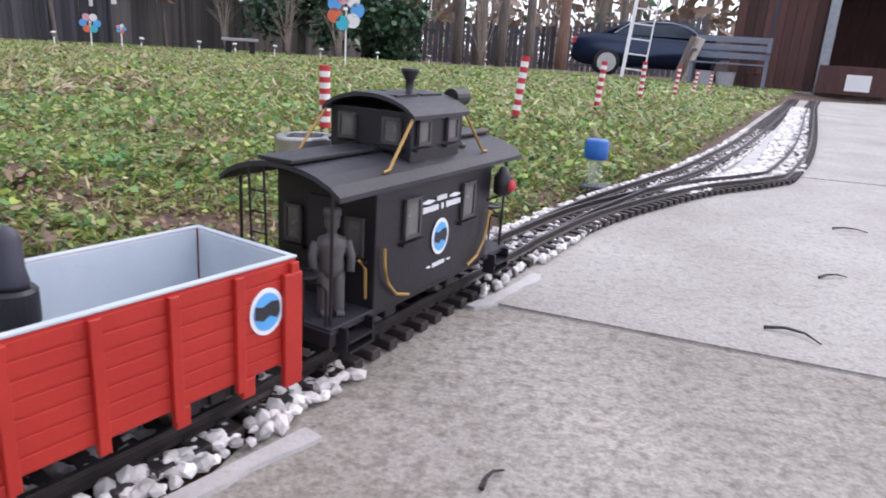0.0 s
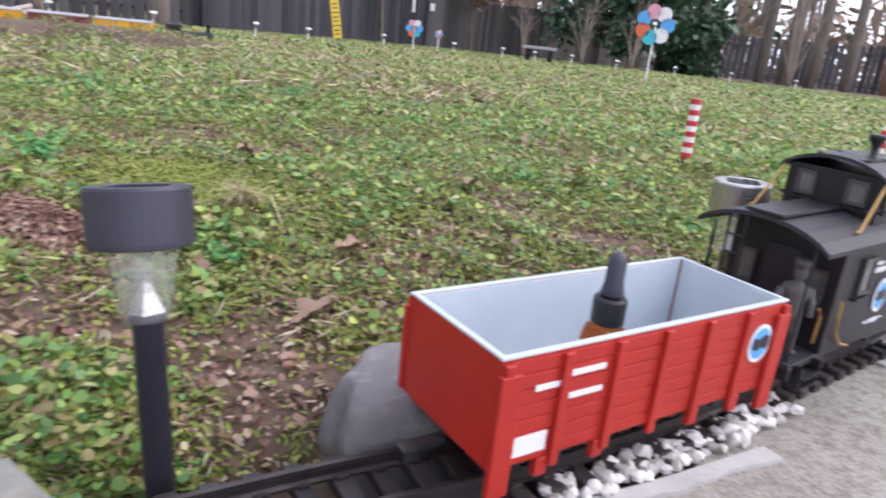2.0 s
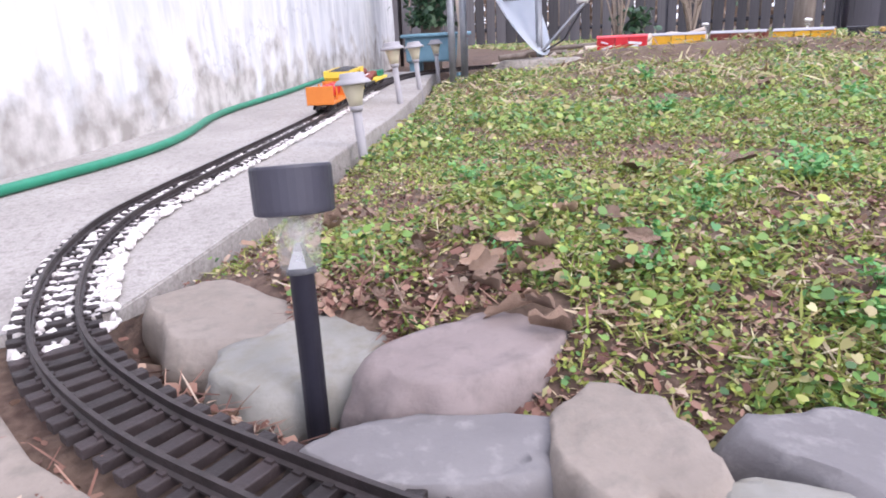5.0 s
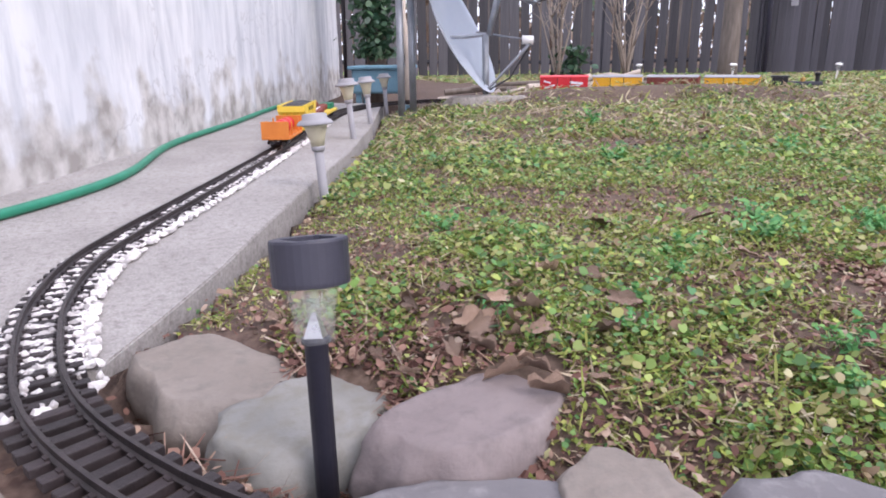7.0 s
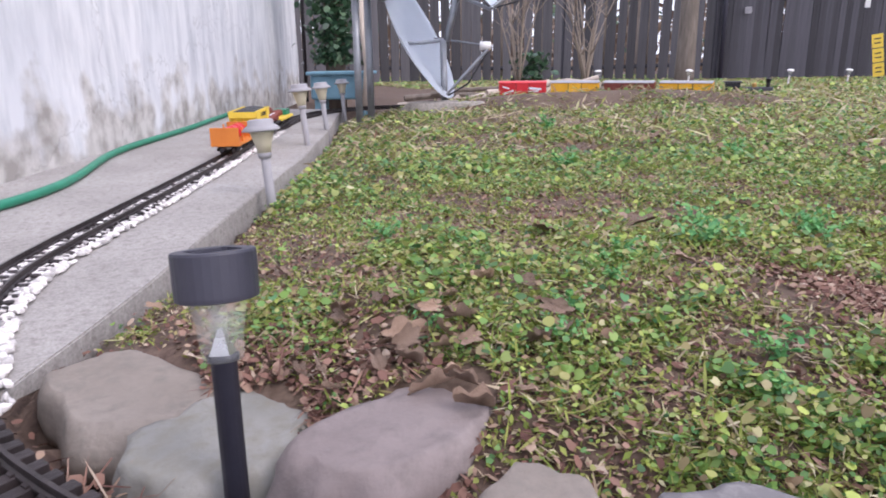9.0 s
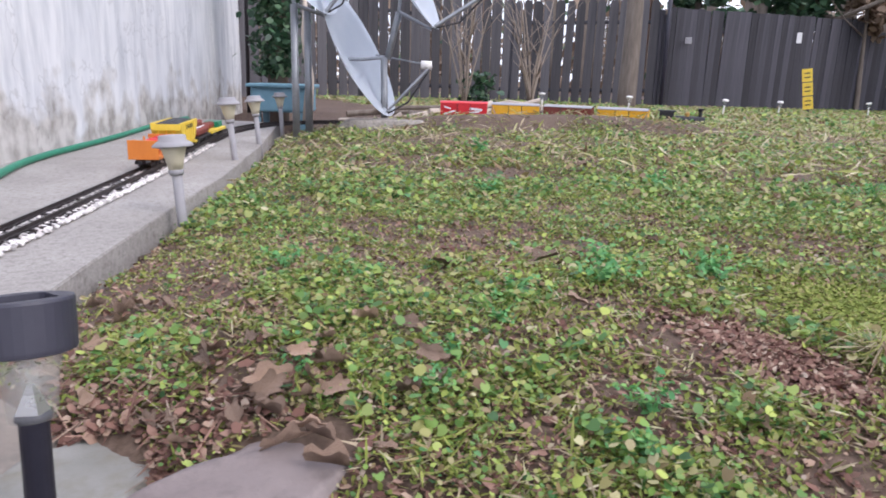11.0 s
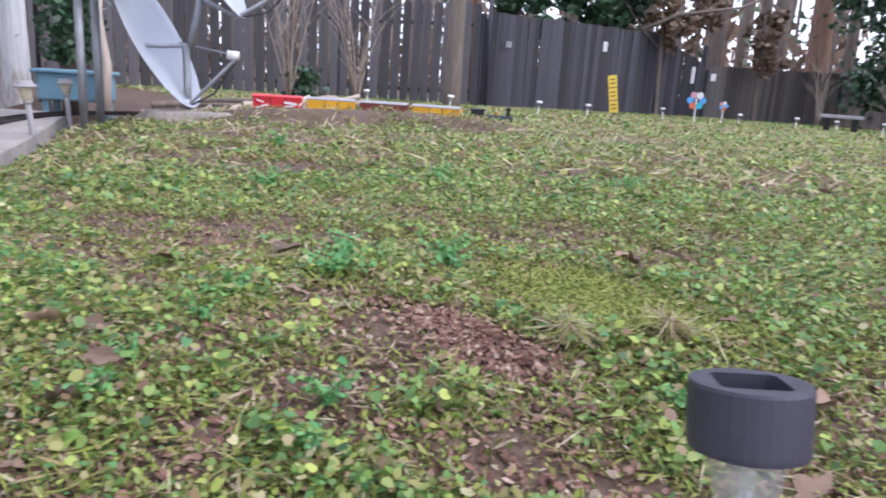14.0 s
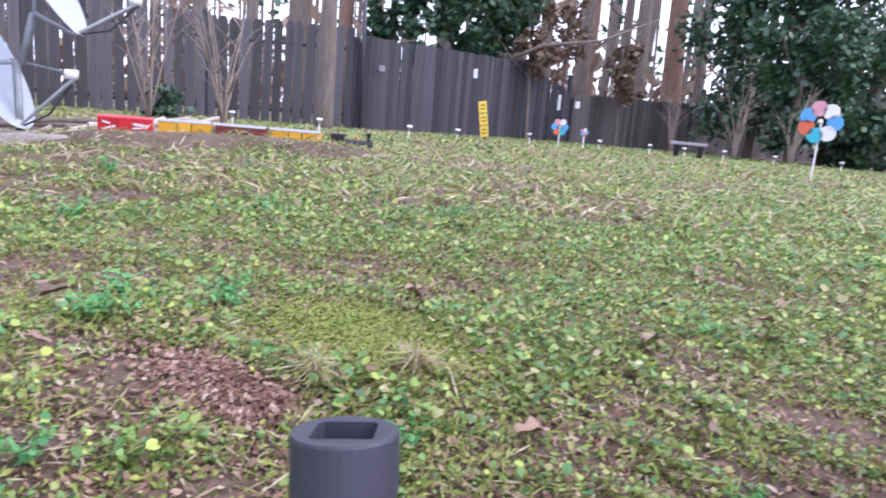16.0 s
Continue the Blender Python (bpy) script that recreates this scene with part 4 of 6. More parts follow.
def gondola(m):
    root = thing("gondola_wagon", m, "red open gondola wagon with grey lining, ahead of the caboose", "model train")
    L, W, z0, z1 = 0.285, 0.106, 0.030, 0.106
    hw, t = W / 2, 0.004
    part("floor", box((0, 0, z0 + 0.003), (L - 0.006, W - 0.006, 0.006)), M_GREY, root, "grey wagon floor")
    for s in (-1, 1):
        side = part("side", box((0, s * (hw - t / 2), (z0 + z1) / 2), (L, t, z1 - z0), 0.0008), M_RED, root, "plank-ribbed red side")
        for k in range(7):
            part("plank", box((0, s * (hw + 0.0002), z0 + 0.006 + k * 0.0105), (L - 0.004, 0.0012, 0.009), 0.0004), M_RED, side)
        part("lining", box((0, s * (hw - t - 0.0008), (z0 + z1) / 2 + 0.002), (L - 2 * t - 0.004, 0.0012, z1 - z0 - 0.0045)), M_GREY, root, "pale grey lining")
        part("top_rail", box((0, s * (hw - 0.0015), z1 + 0.0005), (L + 0.001, 0.0045, 0.002), 0.0006), M_GREY, root)
        emblem(root, -0.1155, s * (hw + 0.001), 0.074, s, 0.0165)
        for x, z, w, h in ((0.072, 0.088, 0.03, 0.004), (0.105, 0.083, 0.02, 0.004), (0.072, 0.072, 0.03, 0.004), (0.118, 0.044, 0.036, 0.014)):
            part("white_lettering_bar", box((x, s * (hw + 0.0014), z), (w, 0.0008, h)), M_WHITE, root, "unreadable white lettering bar")
    side_ribs(root, L, hw, z0 - 0.006, z1 - 0.002, 7, M_RED)
    for e in (-1, 1):
        part("end", box((e * (L / 2 - t / 2), 0, (z0 + z1) / 2), (t, W - 0.008, z1 - z0), 0.0008), M_RED, root, "red end wall")
        part("lining", box((e * (L / 2 - t - 0.001), 0, (z0 + z1) / 2 + 0.002), (0.0012, W - 0.014, z1 - z0 - 0.0045)), M_GREY, root)
        part("top_rail", box((e * (L / 2 - 0.002), 0, z1 + 0.0006), (0.0045, W - 0.006, 0.002), 0.0006), M_GREY, root)
        for s in (-1, 1):
            part("corner_post", box((e * (L / 2 - 0.006), s * (hw + 0.0025), 0.055), (0.016, 0.005, 0.084), 0.001), M_RED, root)
            for x in (0.05, 0.10):
                part("frame_bracket", box((e * x, s * (hw - 0.001), 0.024), (0.010, 0.006, 0.014), 0.001), M_RED, root)
        truck(root, e * 0.088)
        coupler(root, e * L / 2, e)
    part("underframe", box((0, 0, 0.026), (L - 0.02, 0.03, 0.008), 0.001), M_BLACK, root)
    return root


def bottle(m):
    root = thing("dropper_bottle", m, "amber glass dropper bottle with black cap and white label", "bottle")
    part("glass_body", lathe([(0.0155, 0), (0.017, 0.002), (0.017, 0.048), (0.0145, 0.056), (0.009, 0.060), (0.009, 0.064)], 24), M_AMBERGLASS, root, "amber glass", True)
    part("paper_label", lathe([(0.0173, 0.008), (0.0173, 0.044)], 24), M_WHITE, root, "plain white paper label")
    part("collar", lathe([(0.0115, 0.060), (0.0120, 0.061), (0.0120, 0.078), (0.0105, 0.080)], 24), M_BLACK, root, "ribbed black screw collar")
    part("rubber_bulb", lathe([(0.0075, 0.080), (0.0085, 0.083), (0.0068, 0.090), (0.0066, 0.106), (0.0045, 0.111), (0.001, 0.113)], 18), M_PLASTIC, root, "black rubber bulb", True)
    return root


CAB = on_line(-0.05, 0.95, 0.235) @ Matrix.Scale(1.05, 4)
caboose(CAB)
figurine(CAB @ pose(0.130, 0.030, 0.0365, 0, 0, 50), M_SKINGREY, "unpainted grey figurine standing on the caboose platform")
figurine(CAB @ pose(-0.130, 0.014, 0.0365, 0, 0, 170), M_FIGBLUE, "blue painted figurine standing on the rear caboose platform")
GON = on_line(-0.05, 0.95, 0.590) @ Matrix.Scale(1.05, 4)
gondola(GON)
bottle(GON @ pose(0.02, 0.016, 0.0362))


def drum_car(m):
    root = thing("stake_wagon", m, "orange stake wagon loaded with red drums beside the wall", "model train")
    L, W = 0.26, 0.10
    part("deck", box((0, 0, 0.034), (L, W, 0.010), 0.001), M_ORANGE, root)
    for e in (-1, 1):
        part("end_board", box((e * (L / 2 - 0.004), 0, 0.066), (0.006, W, 0.056), 0.001), M_ORANGE, root)
        for s in (-1, 1):
            part("stake", box((e * 0.06, s * (W / 2 - 0.003), 0.064), (0.008, 0.006, 0.052), 0.001), M_ORANGE, root)
        truck(root, e * 0.08)
        coupler(root, e * L / 2, e)
    for x in (-0.075, 0.0, 0.075):
        bm = lathe([(0.024, 0), (0.0255, 0.002), (0.024, 0.004), (0.026, 0.028), (0.0245, 0.030), (0.026, 0.032), (0.024, 0.056), (0.0255, 0.058), (0.024, 0.06)], 20)
        bmesh.ops.transform(bm, matrix=pose(x - 0.03, 0, 0.066, 0, 90, 0), verts=bm.verts)
        part("drum", bm, M_RED2, root, "red drum on its side", True)
    return root


def hopper(m):
    root = thing("hopper_wagon", m, "yellow coal hopper wagon with sloping ends, heaped with coal", "model train")
    L, W = 0.31, 0.104
    prof = [(-L / 2, 0.125), (L / 2, 0.125), (L / 2, 0.105), (0.09, 0.045), (-0.09, 0.045), (-L / 2, 0.105)]
    for s in (-1, 1):
        bm = slab_of(prof, 0, 0.003)
        bmesh.ops.transform(bm, matrix=pose(0, s * W / 2 + (0.003 if s > 0 else 0), 0, 90, 0, 0), verts=bm.verts)
        part("side", bm, M_YELLOW, root, "yellow hopper side")
        for k in range(5):
            x = -0.075 + k * 0.0375
            part("rib", box((x, s * (W / 2 + 0.002), 0.085), (0.005, 0.006, 0.078)), M_YELLOW, root)
        for k in range(6):
            part("lettering_bar", box((-0.05 + k * 0.02, s * (W / 2 + 0.0042), 0.108), (0.012, 0.001, 0.015)), M_BLACK, root, "dark lettering bar")
        part("top_chord", box((0, s * W / 2, 0.125), (L + 0.004, 0.007, 0.006), 0.001), M_YELLOW, root)
    for e in (-1, 1):
        part("slope_sheet", box((e * 0.122, 0, 0.073), (0.088, W - 0.004, 0.003), turn=(0, -e * 43, 0)), M_YELLOW, root)
        part("end_sheet", box((e * (L / 2 - 0.001), 0, 0.114), (0.003, W, 0.022)), M_YELLOW, root)
        for s in (-0.03, 0, 0.03):
            part("end_strut", box((e * (L / 2 - 0.004), s, 0.07), (0.005, 0.004, 0.075)), M_AMBER, root)
        part("end_sill", box((e * (L / 2 - 0.01), 0, 0.034), (0.03, W, 0.010)), M_YELLOW, root)
        truck(root, e * 0.105)
        coupler(root, e * L / 2, e)
    for x in (-0.05, 0.0, 0.05):
        part("discharge_bay", lathe([(0.012, 0), (0.03, 0.02)], 4, (x, 0, 0.026)), M_YELLOW, root)
    part("centre_sill", box((0, 0, 0.031), (L, 0.02, 0.010)), M_BLACK, root)
    heap = bmesh.new()
    bmesh.ops.create_grid(heap, x_segments=40, y_segments=14, size=1.0)
    for v in heap.verts:
        x, y = v.co.x, v.co.y
        v.co = Vector((x * (L / 2 - 0.004), y * (W / 2 - 0.003), 0.122 + 0.014 * (1 - x * x) ** 0.5 * (1 - y * y) + 0.004 * noise.noise(Vector((x * 20, y * 7, 1)))))
    part("coal_heap", heap, M_COAL, root, "heaped black coal")
    return root


def barrel_flat(m):
    root = thing("flat_wagon", m, "dark flat wagon stacked with brown white-banded barrels", "model train")
    part("deck", box((0, 0, 0.036), (0.27, 0.098, 0.009), 0.001), M_BLACK, root)
    bm = lathe([(0.013, 0), (0.0165, 0.008), (0.0175, 0.02), (0.0165, 0.032), (0.013, 0.04)], 14)
    me = mesh_of("barrel", bm, M_BROWN, True)
    band = mesh_of("hoop", lathe([(0.0176, 0.016), (0.0184, 0.017), (0.0184, 0.023), (0.0176, 0.024)], 14), M_WHITE)
    for r, n in ((0, 7), (1, 6)):
        for k in range(n):
            for y in ((-0.024, 0.024) if r == 0 else (0.0,)):
                ob = new("barrel", me)
                ob.parent = root
                ob.matrix_basis = pose(-0.108 + r * 0.018 + k * 0.036, y + 0.02, 0.059 + r * 0.028, 90, 0, 0)
                h = new("hoop", band)
                h.parent = ob
    for e in (-1, 1):
        truck(root, e * 0.085)
        coupler(root, e * 0.135, e)
    return root


def yellow_flat(m):
    root = thing("flat_wagon", m, "low yellow flat wagon with brown barrels and a green crate", "model train")
    part("deck", box((0, 0, 0.036), (0.33, 0.098, 0.013), 0.001), M_YELLOW, root, "yellow deck")
    for k in range(4):
        bm = lathe([(0.013, 0), (0.017, 0.02), (0.013, 0.04)], 12)
        bmesh.ops.transform(bm, matrix=pose(-0.12 + k * 0.042, 0.02, 0.059, 90, 0, 0), verts=bm.verts)
        part("barrel", bm, M_BROWN, root, "brown barrel", True)
    part("crate", box((0.09, 0, 0.057), (0.10, 0.07, 0.028), 0.001), M_HOSE, root, "dark green crate")
    for e in (-1, 1):
        truck(root, e * 0.11)
        coupler(root, e * 0.165, e)
    return root


def boxcar(m, material, label, flourish=False):
    root = thing("boxcar", m, label, "model train", group="boxcars behind the lawn")
    L, W = 0.33, 0.108
    part("body", box((0, 0, 0.090), (L, W, 0.112), 0.001), material, root)
    part("roof", extrude_x(arc_roof(W / 2 + 0.004, 0.145, 0.158, 8), -L / 2 - 0.003, L / 2 + 0.003), M_GREYPL if not flourish else material, root, "shallow roof")
    for s in (-1, 1):
        part("sliding_door", box((0, s * (W / 2 + 0.002), 0.088), (0.09, 0.004, 0.100), 0.001), material, root)
        for x in (-0.045, 0.045):
            part("door_post", box((x, s * (W / 2 + 0.003), 0.088), (0.004, 0.006, 0.104)), M_BLACK, root)
        for k in range(4):
            for e in (-1, 1):
                part("rib", box((e * (0.065 + k * 0.030), s * (W / 2 + 0.001), 0.090), (0.004, 0.003, 0.108)), material, root)
        if flourish:
            for x, z, w, h, tw in ((0.085, 0.105, 0.09, 0.016, 6), (0.075, 0.085, 0.07, 0.010, -5), (-0.115, 0.112, 0.05, 0.010, 16), (-0.10, 0.08, 0.08, 0.012, -18)):
                part("white_flourish", box((x, s * (W / 2 + 0.0052), z), (w, 0.001, h), turn=(0, tw, 0)), M_WHITE, root, "plain white flourish shape")
    for e in (-1, 1):
        truck(root, e * 0.11)
        coupler(root, e * L / 2, e)
    part("underframe", box((0, 0, 0.030), (L, 0.03, 0.010)), M_BLACK, root)
    return root


def engine(m):
    root = thing("steam_engine", m, "small black model steam locomotive leading the train", "model train")
    part("boiler", rod([(-0.02, 0, 0.085), (0.17, 0, 0.085)], 0.036, 20), M_BLACK, root)
    part("cab", box((-0.07, 0, 0.095), (0.09, 0.11, 0.10), 0.002), M_BLACK, root)
    part("cab_roof", box((-0.07, 0, 0.150), (0.11, 0.12, 0.008), 0.002), M_BLACK2, root)
    part("funnel", lathe([(0.013, 0), (0.012, 0.03), (0.02, 0.05), (0.014, 0.055)], 16, (0.14, 0, 0.118)), M_BLACK, root)
    part("dome", lathe([(0.015, 0), (0.015, 0.02), (0.008, 0.028)], 16, (0.06, 0, 0.118)), M_GOLD, root)
    part("running_board", box((0.04, 0, 0.048), (0.28, 0.11, 0.008), 0.001), M_BLACK, root)
    part("pilot", box((0.20, 0, 0.028), (0.04, 0.10, 0.03), 0.004), M_BLACK, root)
    for x in (-0.05, 0.02, 0.09, 0.16):
        wheelset(root, x, 0.02)
    return root


drum_car(on_line(-2.75, -0.26, 0.38))
hopper(on_line(-3.07, -0.145, 0.38))
barrel_flat(on_line(-3.40, -0.03, 0.38))
yellow_flat(on_line(-3.74, 0.08, 0.38))
boxcar(on_line(-4.84, 2.02, 0.04), M_RED2, "bright red boxcar with a plain white flourish on its side", True)
boxcar(on_line(-4.84, 2.02, 0.41), M_AMBER, "amber yellow boxcar behind the lawn")
boxcar(on_line(-4.84, 2.02, 0.78), M_BROWN, "dark brown boxcar behind the lawn")
boxcar(on_line(-4.84, 2.02, 1.15), M_AMBER, "amber yellow boxcar next to the locomotive")
engine(on_line(-4.84, 2.02, 1.50))


# ---- garden lights and marker poles ----
def solar_cap_light(m, cap_mat, stem_mat, label, h=0.235):
    """A drum-capped solar stake light with a square well in its top, standing on its stake."""
    root = thing("solar_light", m, label, "garden light", group="solar lights")
    bm = bmesh.new()
    ang = [2 * math.pi * (k + 0.5) / 32 for k in range(32)]
    square = [0.0185 / max(abs(math.cos(a)), abs(math.sin(a))) for a in ang]
    base = h - 0.039
    rings = [[bm.verts.new((r * math.cos(a), r * math.sin(a), base + z)) for a in ang] for r, z in ((0.020, 0.002), (0.0295, 0.0), (0.0318, 0.001), (0.0322, 0.004), (0.0326, 0.0365), (0.0318, 0.0385), (0.0285, 0.0390))]
    for z in (0.0385, 0.0260):
        rings.append([bm.verts.new((q * math.cos(a), q * math.sin(a), base + z)) for a, q in zip(ang, square)])
    for a, b in zip(rings, rings[1:]):
        for k in range(32):
            bm.faces.new((a[k], a[(k + 1) % 32], b[(k + 1) % 32], b[k]))
    bm.faces.new(rings[-1])
    bmesh.ops.recalc_face_normals(bm, faces=bm.faces)
    cap = part("cap", bm, cap_mat, root)
    part("solar_cell", box((0, 0, base + 0.0275), (0.034, 0.034, 0.002)), M_CARGLASS, cap, "small dark solar cell")
    for k in range(4):
        part("contact_strip", box((0, -0.012 + 0.008 * k, base + 0.0288), (0.026, 0.0012, 0.0006)), M_STEEL, cap, "thin silver strip on the cell")
    part("clear_lens", lathe([(0.0160, -0.048), (0.0185, -0.02), (0.0235, 0.002)], 24, (0, 0, base)), M_LENS, root, "clear plastic lens", True)
    part("inner_tube", lathe([(0.006, -0.03), (0.0065, 0.0)], 12, (0, 0, base)), M_LENS, root, "clear inner tube", True)
    part("reflector", lathe([(0.0125, 0), (0.009, 0.008), (0.003, 0.022), (0.001, 0.023)], 4, (0, 0, base - 0.046)), M_STEEL, root, "bright silver reflector cone")
    part("stem", lathe([(0.0098, -0.09), (0.0100, base - 0.05), (0.0122, base - 0.049), (0.0122, base - 0.044)], 16), stem_mat, root, "", True)
    return root


def mushroom_light(m, label, h=0.27):
    root = thing("path_light", m, label, "garden light", group="walkway lights")
    part("cap", lathe([(0.044, -0.001), (0.0495, 0), (0.050, 0.003), (0.042, 0.011), (0.034, 0.015), (0.033, 0.027), (0.028, 0.029), (0.010, 0.030)], 32, (0, 0, h - 0.030)), M_GREYPL, root, "faded grey flared cap", True)
    part("lens", lathe([(0.017, -0.060), (0.022, -0.035), (0.029, -0.010), (0.033, 0.0)], 24, (0, 0, h - 0.030)), M_CREAM, root, "yellowed frosted lens", True)
    part("collar", lathe([(0.0150, -0.072), (0.0185, -0.066), (0.0185, -0.058), (0.016, -0.056)], 20, (0, 0, h - 0.030)), M_GREYPL, root, "grey collar ring", True)
    part("stem", lathe([(0.0125, -0.08), (0.0125, h - 0.098)], 14), M_GREYPL, root, "", True)
    return root


solar_cap_light(pose(-0.962, -0.377, -0.055, -1.0, -10, 0) @ pose(0, 0, 0, 0, 0, 20) @ Matrix.Scale(1.02, 4), M_PLASTIC, M_PLASTIC, "charcoal plastic solar stake light among the fieldstones", 0.256)
solar_cap_light(pose(-0.510, 0.166, -0.035, -5, -10, 0) @ pose(0, 0, 0, 0, 0, 40), M_PLASTIC, M_PLASTIC, "charcoal plastic solar stake light behind the big grey fieldstone", 0.245)
solar_cap_light(pose(-0.24, 0.78, -0.03, 0, -2, 10), M_STEEL, M_STEEL, "brushed steel solar stake light beside the dark slate", 0.215)
for x, y, z, lean, h in ((-2.29, -0.130, -0.06, 3, 0.258), (-3.307, 0.189, -0.05, 4, 0.30), (-3.898, 0.412, -0.03, 4, 0.265), (-4.85, 0.76, -0.05, 2, 0.27)):
    mushroom_light(pose(x, y, z, lean, -3, 0), "faded grey mushroom path light at the walkway edge", h)

blue = thing("blue_capped_light", pose(0.16, 1.59, -0.02), "solar light with a bright blue plastic cap", "garden light")
M_BLUECAP = mat("blue_plastic", (0.01, 0.09, 0.35), (0.015, 0.12, 0.42), 20, 0.4, bump=0.05)
part("cap", lathe([(0.025, 0), (0.026, 0.003), (0.026, 0.038), (0.023, 0.042), (0.010, 0.042)], 28, (0, 0, 0.090)), M_BLUECAP, blue, "bright blue cap", True)
part("lens", lathe([(0.014, 0), (0.019, 0.062)], 20, (0, 0, 0.028)), M_LENS, blue, "clear lens", True)
part("base_block", box((0.03, 0.02, 0.014), (0.13, 0.06, 0.028), 0.004), M_PLASTIC, blue, "black base block")


def marker_pole(x, y, lean, h, label):
    z = float(ground_z(x, y)) - 0.01
    root = thing("marker_pole", pose(x, y, z, 0, lean, 0), label, "pole", group="striped marker poles")
    part("foot", lathe([(0.0095, -0.03), (0.0095, 0.038)], 14), M_PLASTIC, root, "black foot")
    n = 11
    for k in range(n):
        a, b = 0.038 + (h - 0.038) * k / n, 0.038 + (h - 0.038) * (k + 1) / n
        part("band", lathe([(0.0115, a), (0.0115, b)], 14), M_STRIPE_R if k % 2 == 0 else M_STRIPE_W, root, "red band" if k % 2 == 0 else "white band")
    return root


for x, y, lean, h in ((-0.422, 1.49, -1, 0.165), (-0.025, 2.132, 5, 0.21), (0.297, 2.901, 4, 0.21), (0.622, 3.823, 2, 0.22), (0.994, 4.727, 4, 0.22), (1.333, 5.63, 4, 0.22), (1.682, 6.524, 3, 0.21)):
    marker_pole(x, y, lean, h, "red and white striped marker pole in the lawn")

# ---- hose at the wall ----
hose = [WA + along * d + Vector((-along.y, along.x, 0)) * -(0.06 + 0.17 * math.exp(-((d - 3.05) / 0.62) ** 2) + 0.015 * math.sin(d * 3.1)) + Vector((0, 0, 0.014)) for d in np.linspace(1.6, 6.2, 70)]
solo("garden_hose", rod(hose, 0.0125, 10), M_HOSE, "green rubber garden hose lying along the foot of the wall", "hose", smooth=True)

# ---- satellite dishes ----
def dish_bowl(d, depth, squeeze=0.9):
    bm = bmesh.new()
    rings = []
    for r in np.linspace(0.02, 1, 10):
        rings.append([bm.verts.new((r * d / 2 * squeeze * math.cos(a), r * d / 2 * math.sin(a), depth * r * r)) for a in np.linspace(0, 2 * math.pi, 48, endpoint=False)])
    for a, b in zip(rings, rings[1:]):
        for k in range(48):
            bm.faces.new((a[k], a[(k + 1) % 48], b[(k + 1) % 48], b[k]))
    bm.faces.new(rings[0][::-1])
    bmesh.ops.solidify(bm, geom=bm.faces, thickness=0.008)
    return bm


def satellite_dish(c, normal, d, lnb, label, mast_base, mast_top):
    root = thing("satellite_dish", Matrix.Translation(c), label, "satellite dish", group="satellite dishes")
    nrm = Vector(normal).normalized()
    turn = nrm.to_track_quat("Z", "Y").to_matrix().to_4x4()
    bm = dish_bowl(d, d * 0.10)
    bmesh.ops.transform(bm, matrix=turn, verts=bm.verts)
    part("reflector", bm, M_DISH, root, "pale grey-blue dish reflector", True)
    o = Vector(c)
    mb, mt, ln = Vector(mast_base) - o, Vector(mast_top) - o, Vector(lnb) - o
    part("mast", rod([mb, mt], 0.021, 14), M_GALV, root, "galvanised mast", True)
    part("bracket", rod([mt, mt * 0.5 - nrm * 0.02, -nrm * 0.012], 0.011, 8), M_GALV, root)
    low = turn @ Vector((0, -d * 0.5, d * 0.05))
    if low.z > 0:
        low = turn @ Vector((0, d * 0.5, d * 0.05))
    part("feed_arm", rod([mt, low * 0.95, ln], 0.013, 8), M_GALV, root, "grey feed arm")
    part("receiver", rod([ln, ln - (ln.normalized() * 0.07)], 0.026, 12), M_STRIPE_W, root, "white receiver horn", True)
    rim = turn @ Vector((d * 0.42, 0, d * 0.08))
    part("stay", rod([rim, ln], 0.006, 6), M_GALV, root)
    hang = [low * 0.95, (low + ln) * 0.5 + Vector((0, 0, -0.06)), ln]
    part("cable", rod(hang, 0.006, 6), M_BLACK, root, "black cable")
    return root


satellite_dish((-4.64, 1.13, 0.44), (0.56, 0.69, 0.46), 0.86, (-4.42, 1.60, 0.41), "large pale satellite dish tilted on a mast behind the lawn", (-4.55, 1.34, -0.08), (-4.56, 1.335, 0.45))
satellite_dish((-4.50, 1.45, 0.87), (0.58, 0.66, 0.47), 0.62, (-4.28, 1.90, 0.85), "smaller satellite dish above the large one", (-4.56, 1.36, 0.44), (-4.53, 1.42, 0.72))
satellite_dish((-4.62, 0.80, 0.90), (0.62, 0.56, 0.55), 0.62, (-4.45, 1.13, 0.93), "satellite dish high on two grey posts", (-4.47, 0.75, -0.1), (-4.5, 0.76, 0.72))
solo("dish_post", rod([(-4.62, 0.87, -0.1), (-4.62, 0.87, 0.70)], 0.022, 14), M_GALV, "galvanised post supporting the satellite dishes", "post", smooth=True)
rock("dish_footing", (-4.37, 1.26), 0.52, 0.22, 70, -0.06, 0.085, M_CONC2, "low concrete footing under the dish mast", 21)

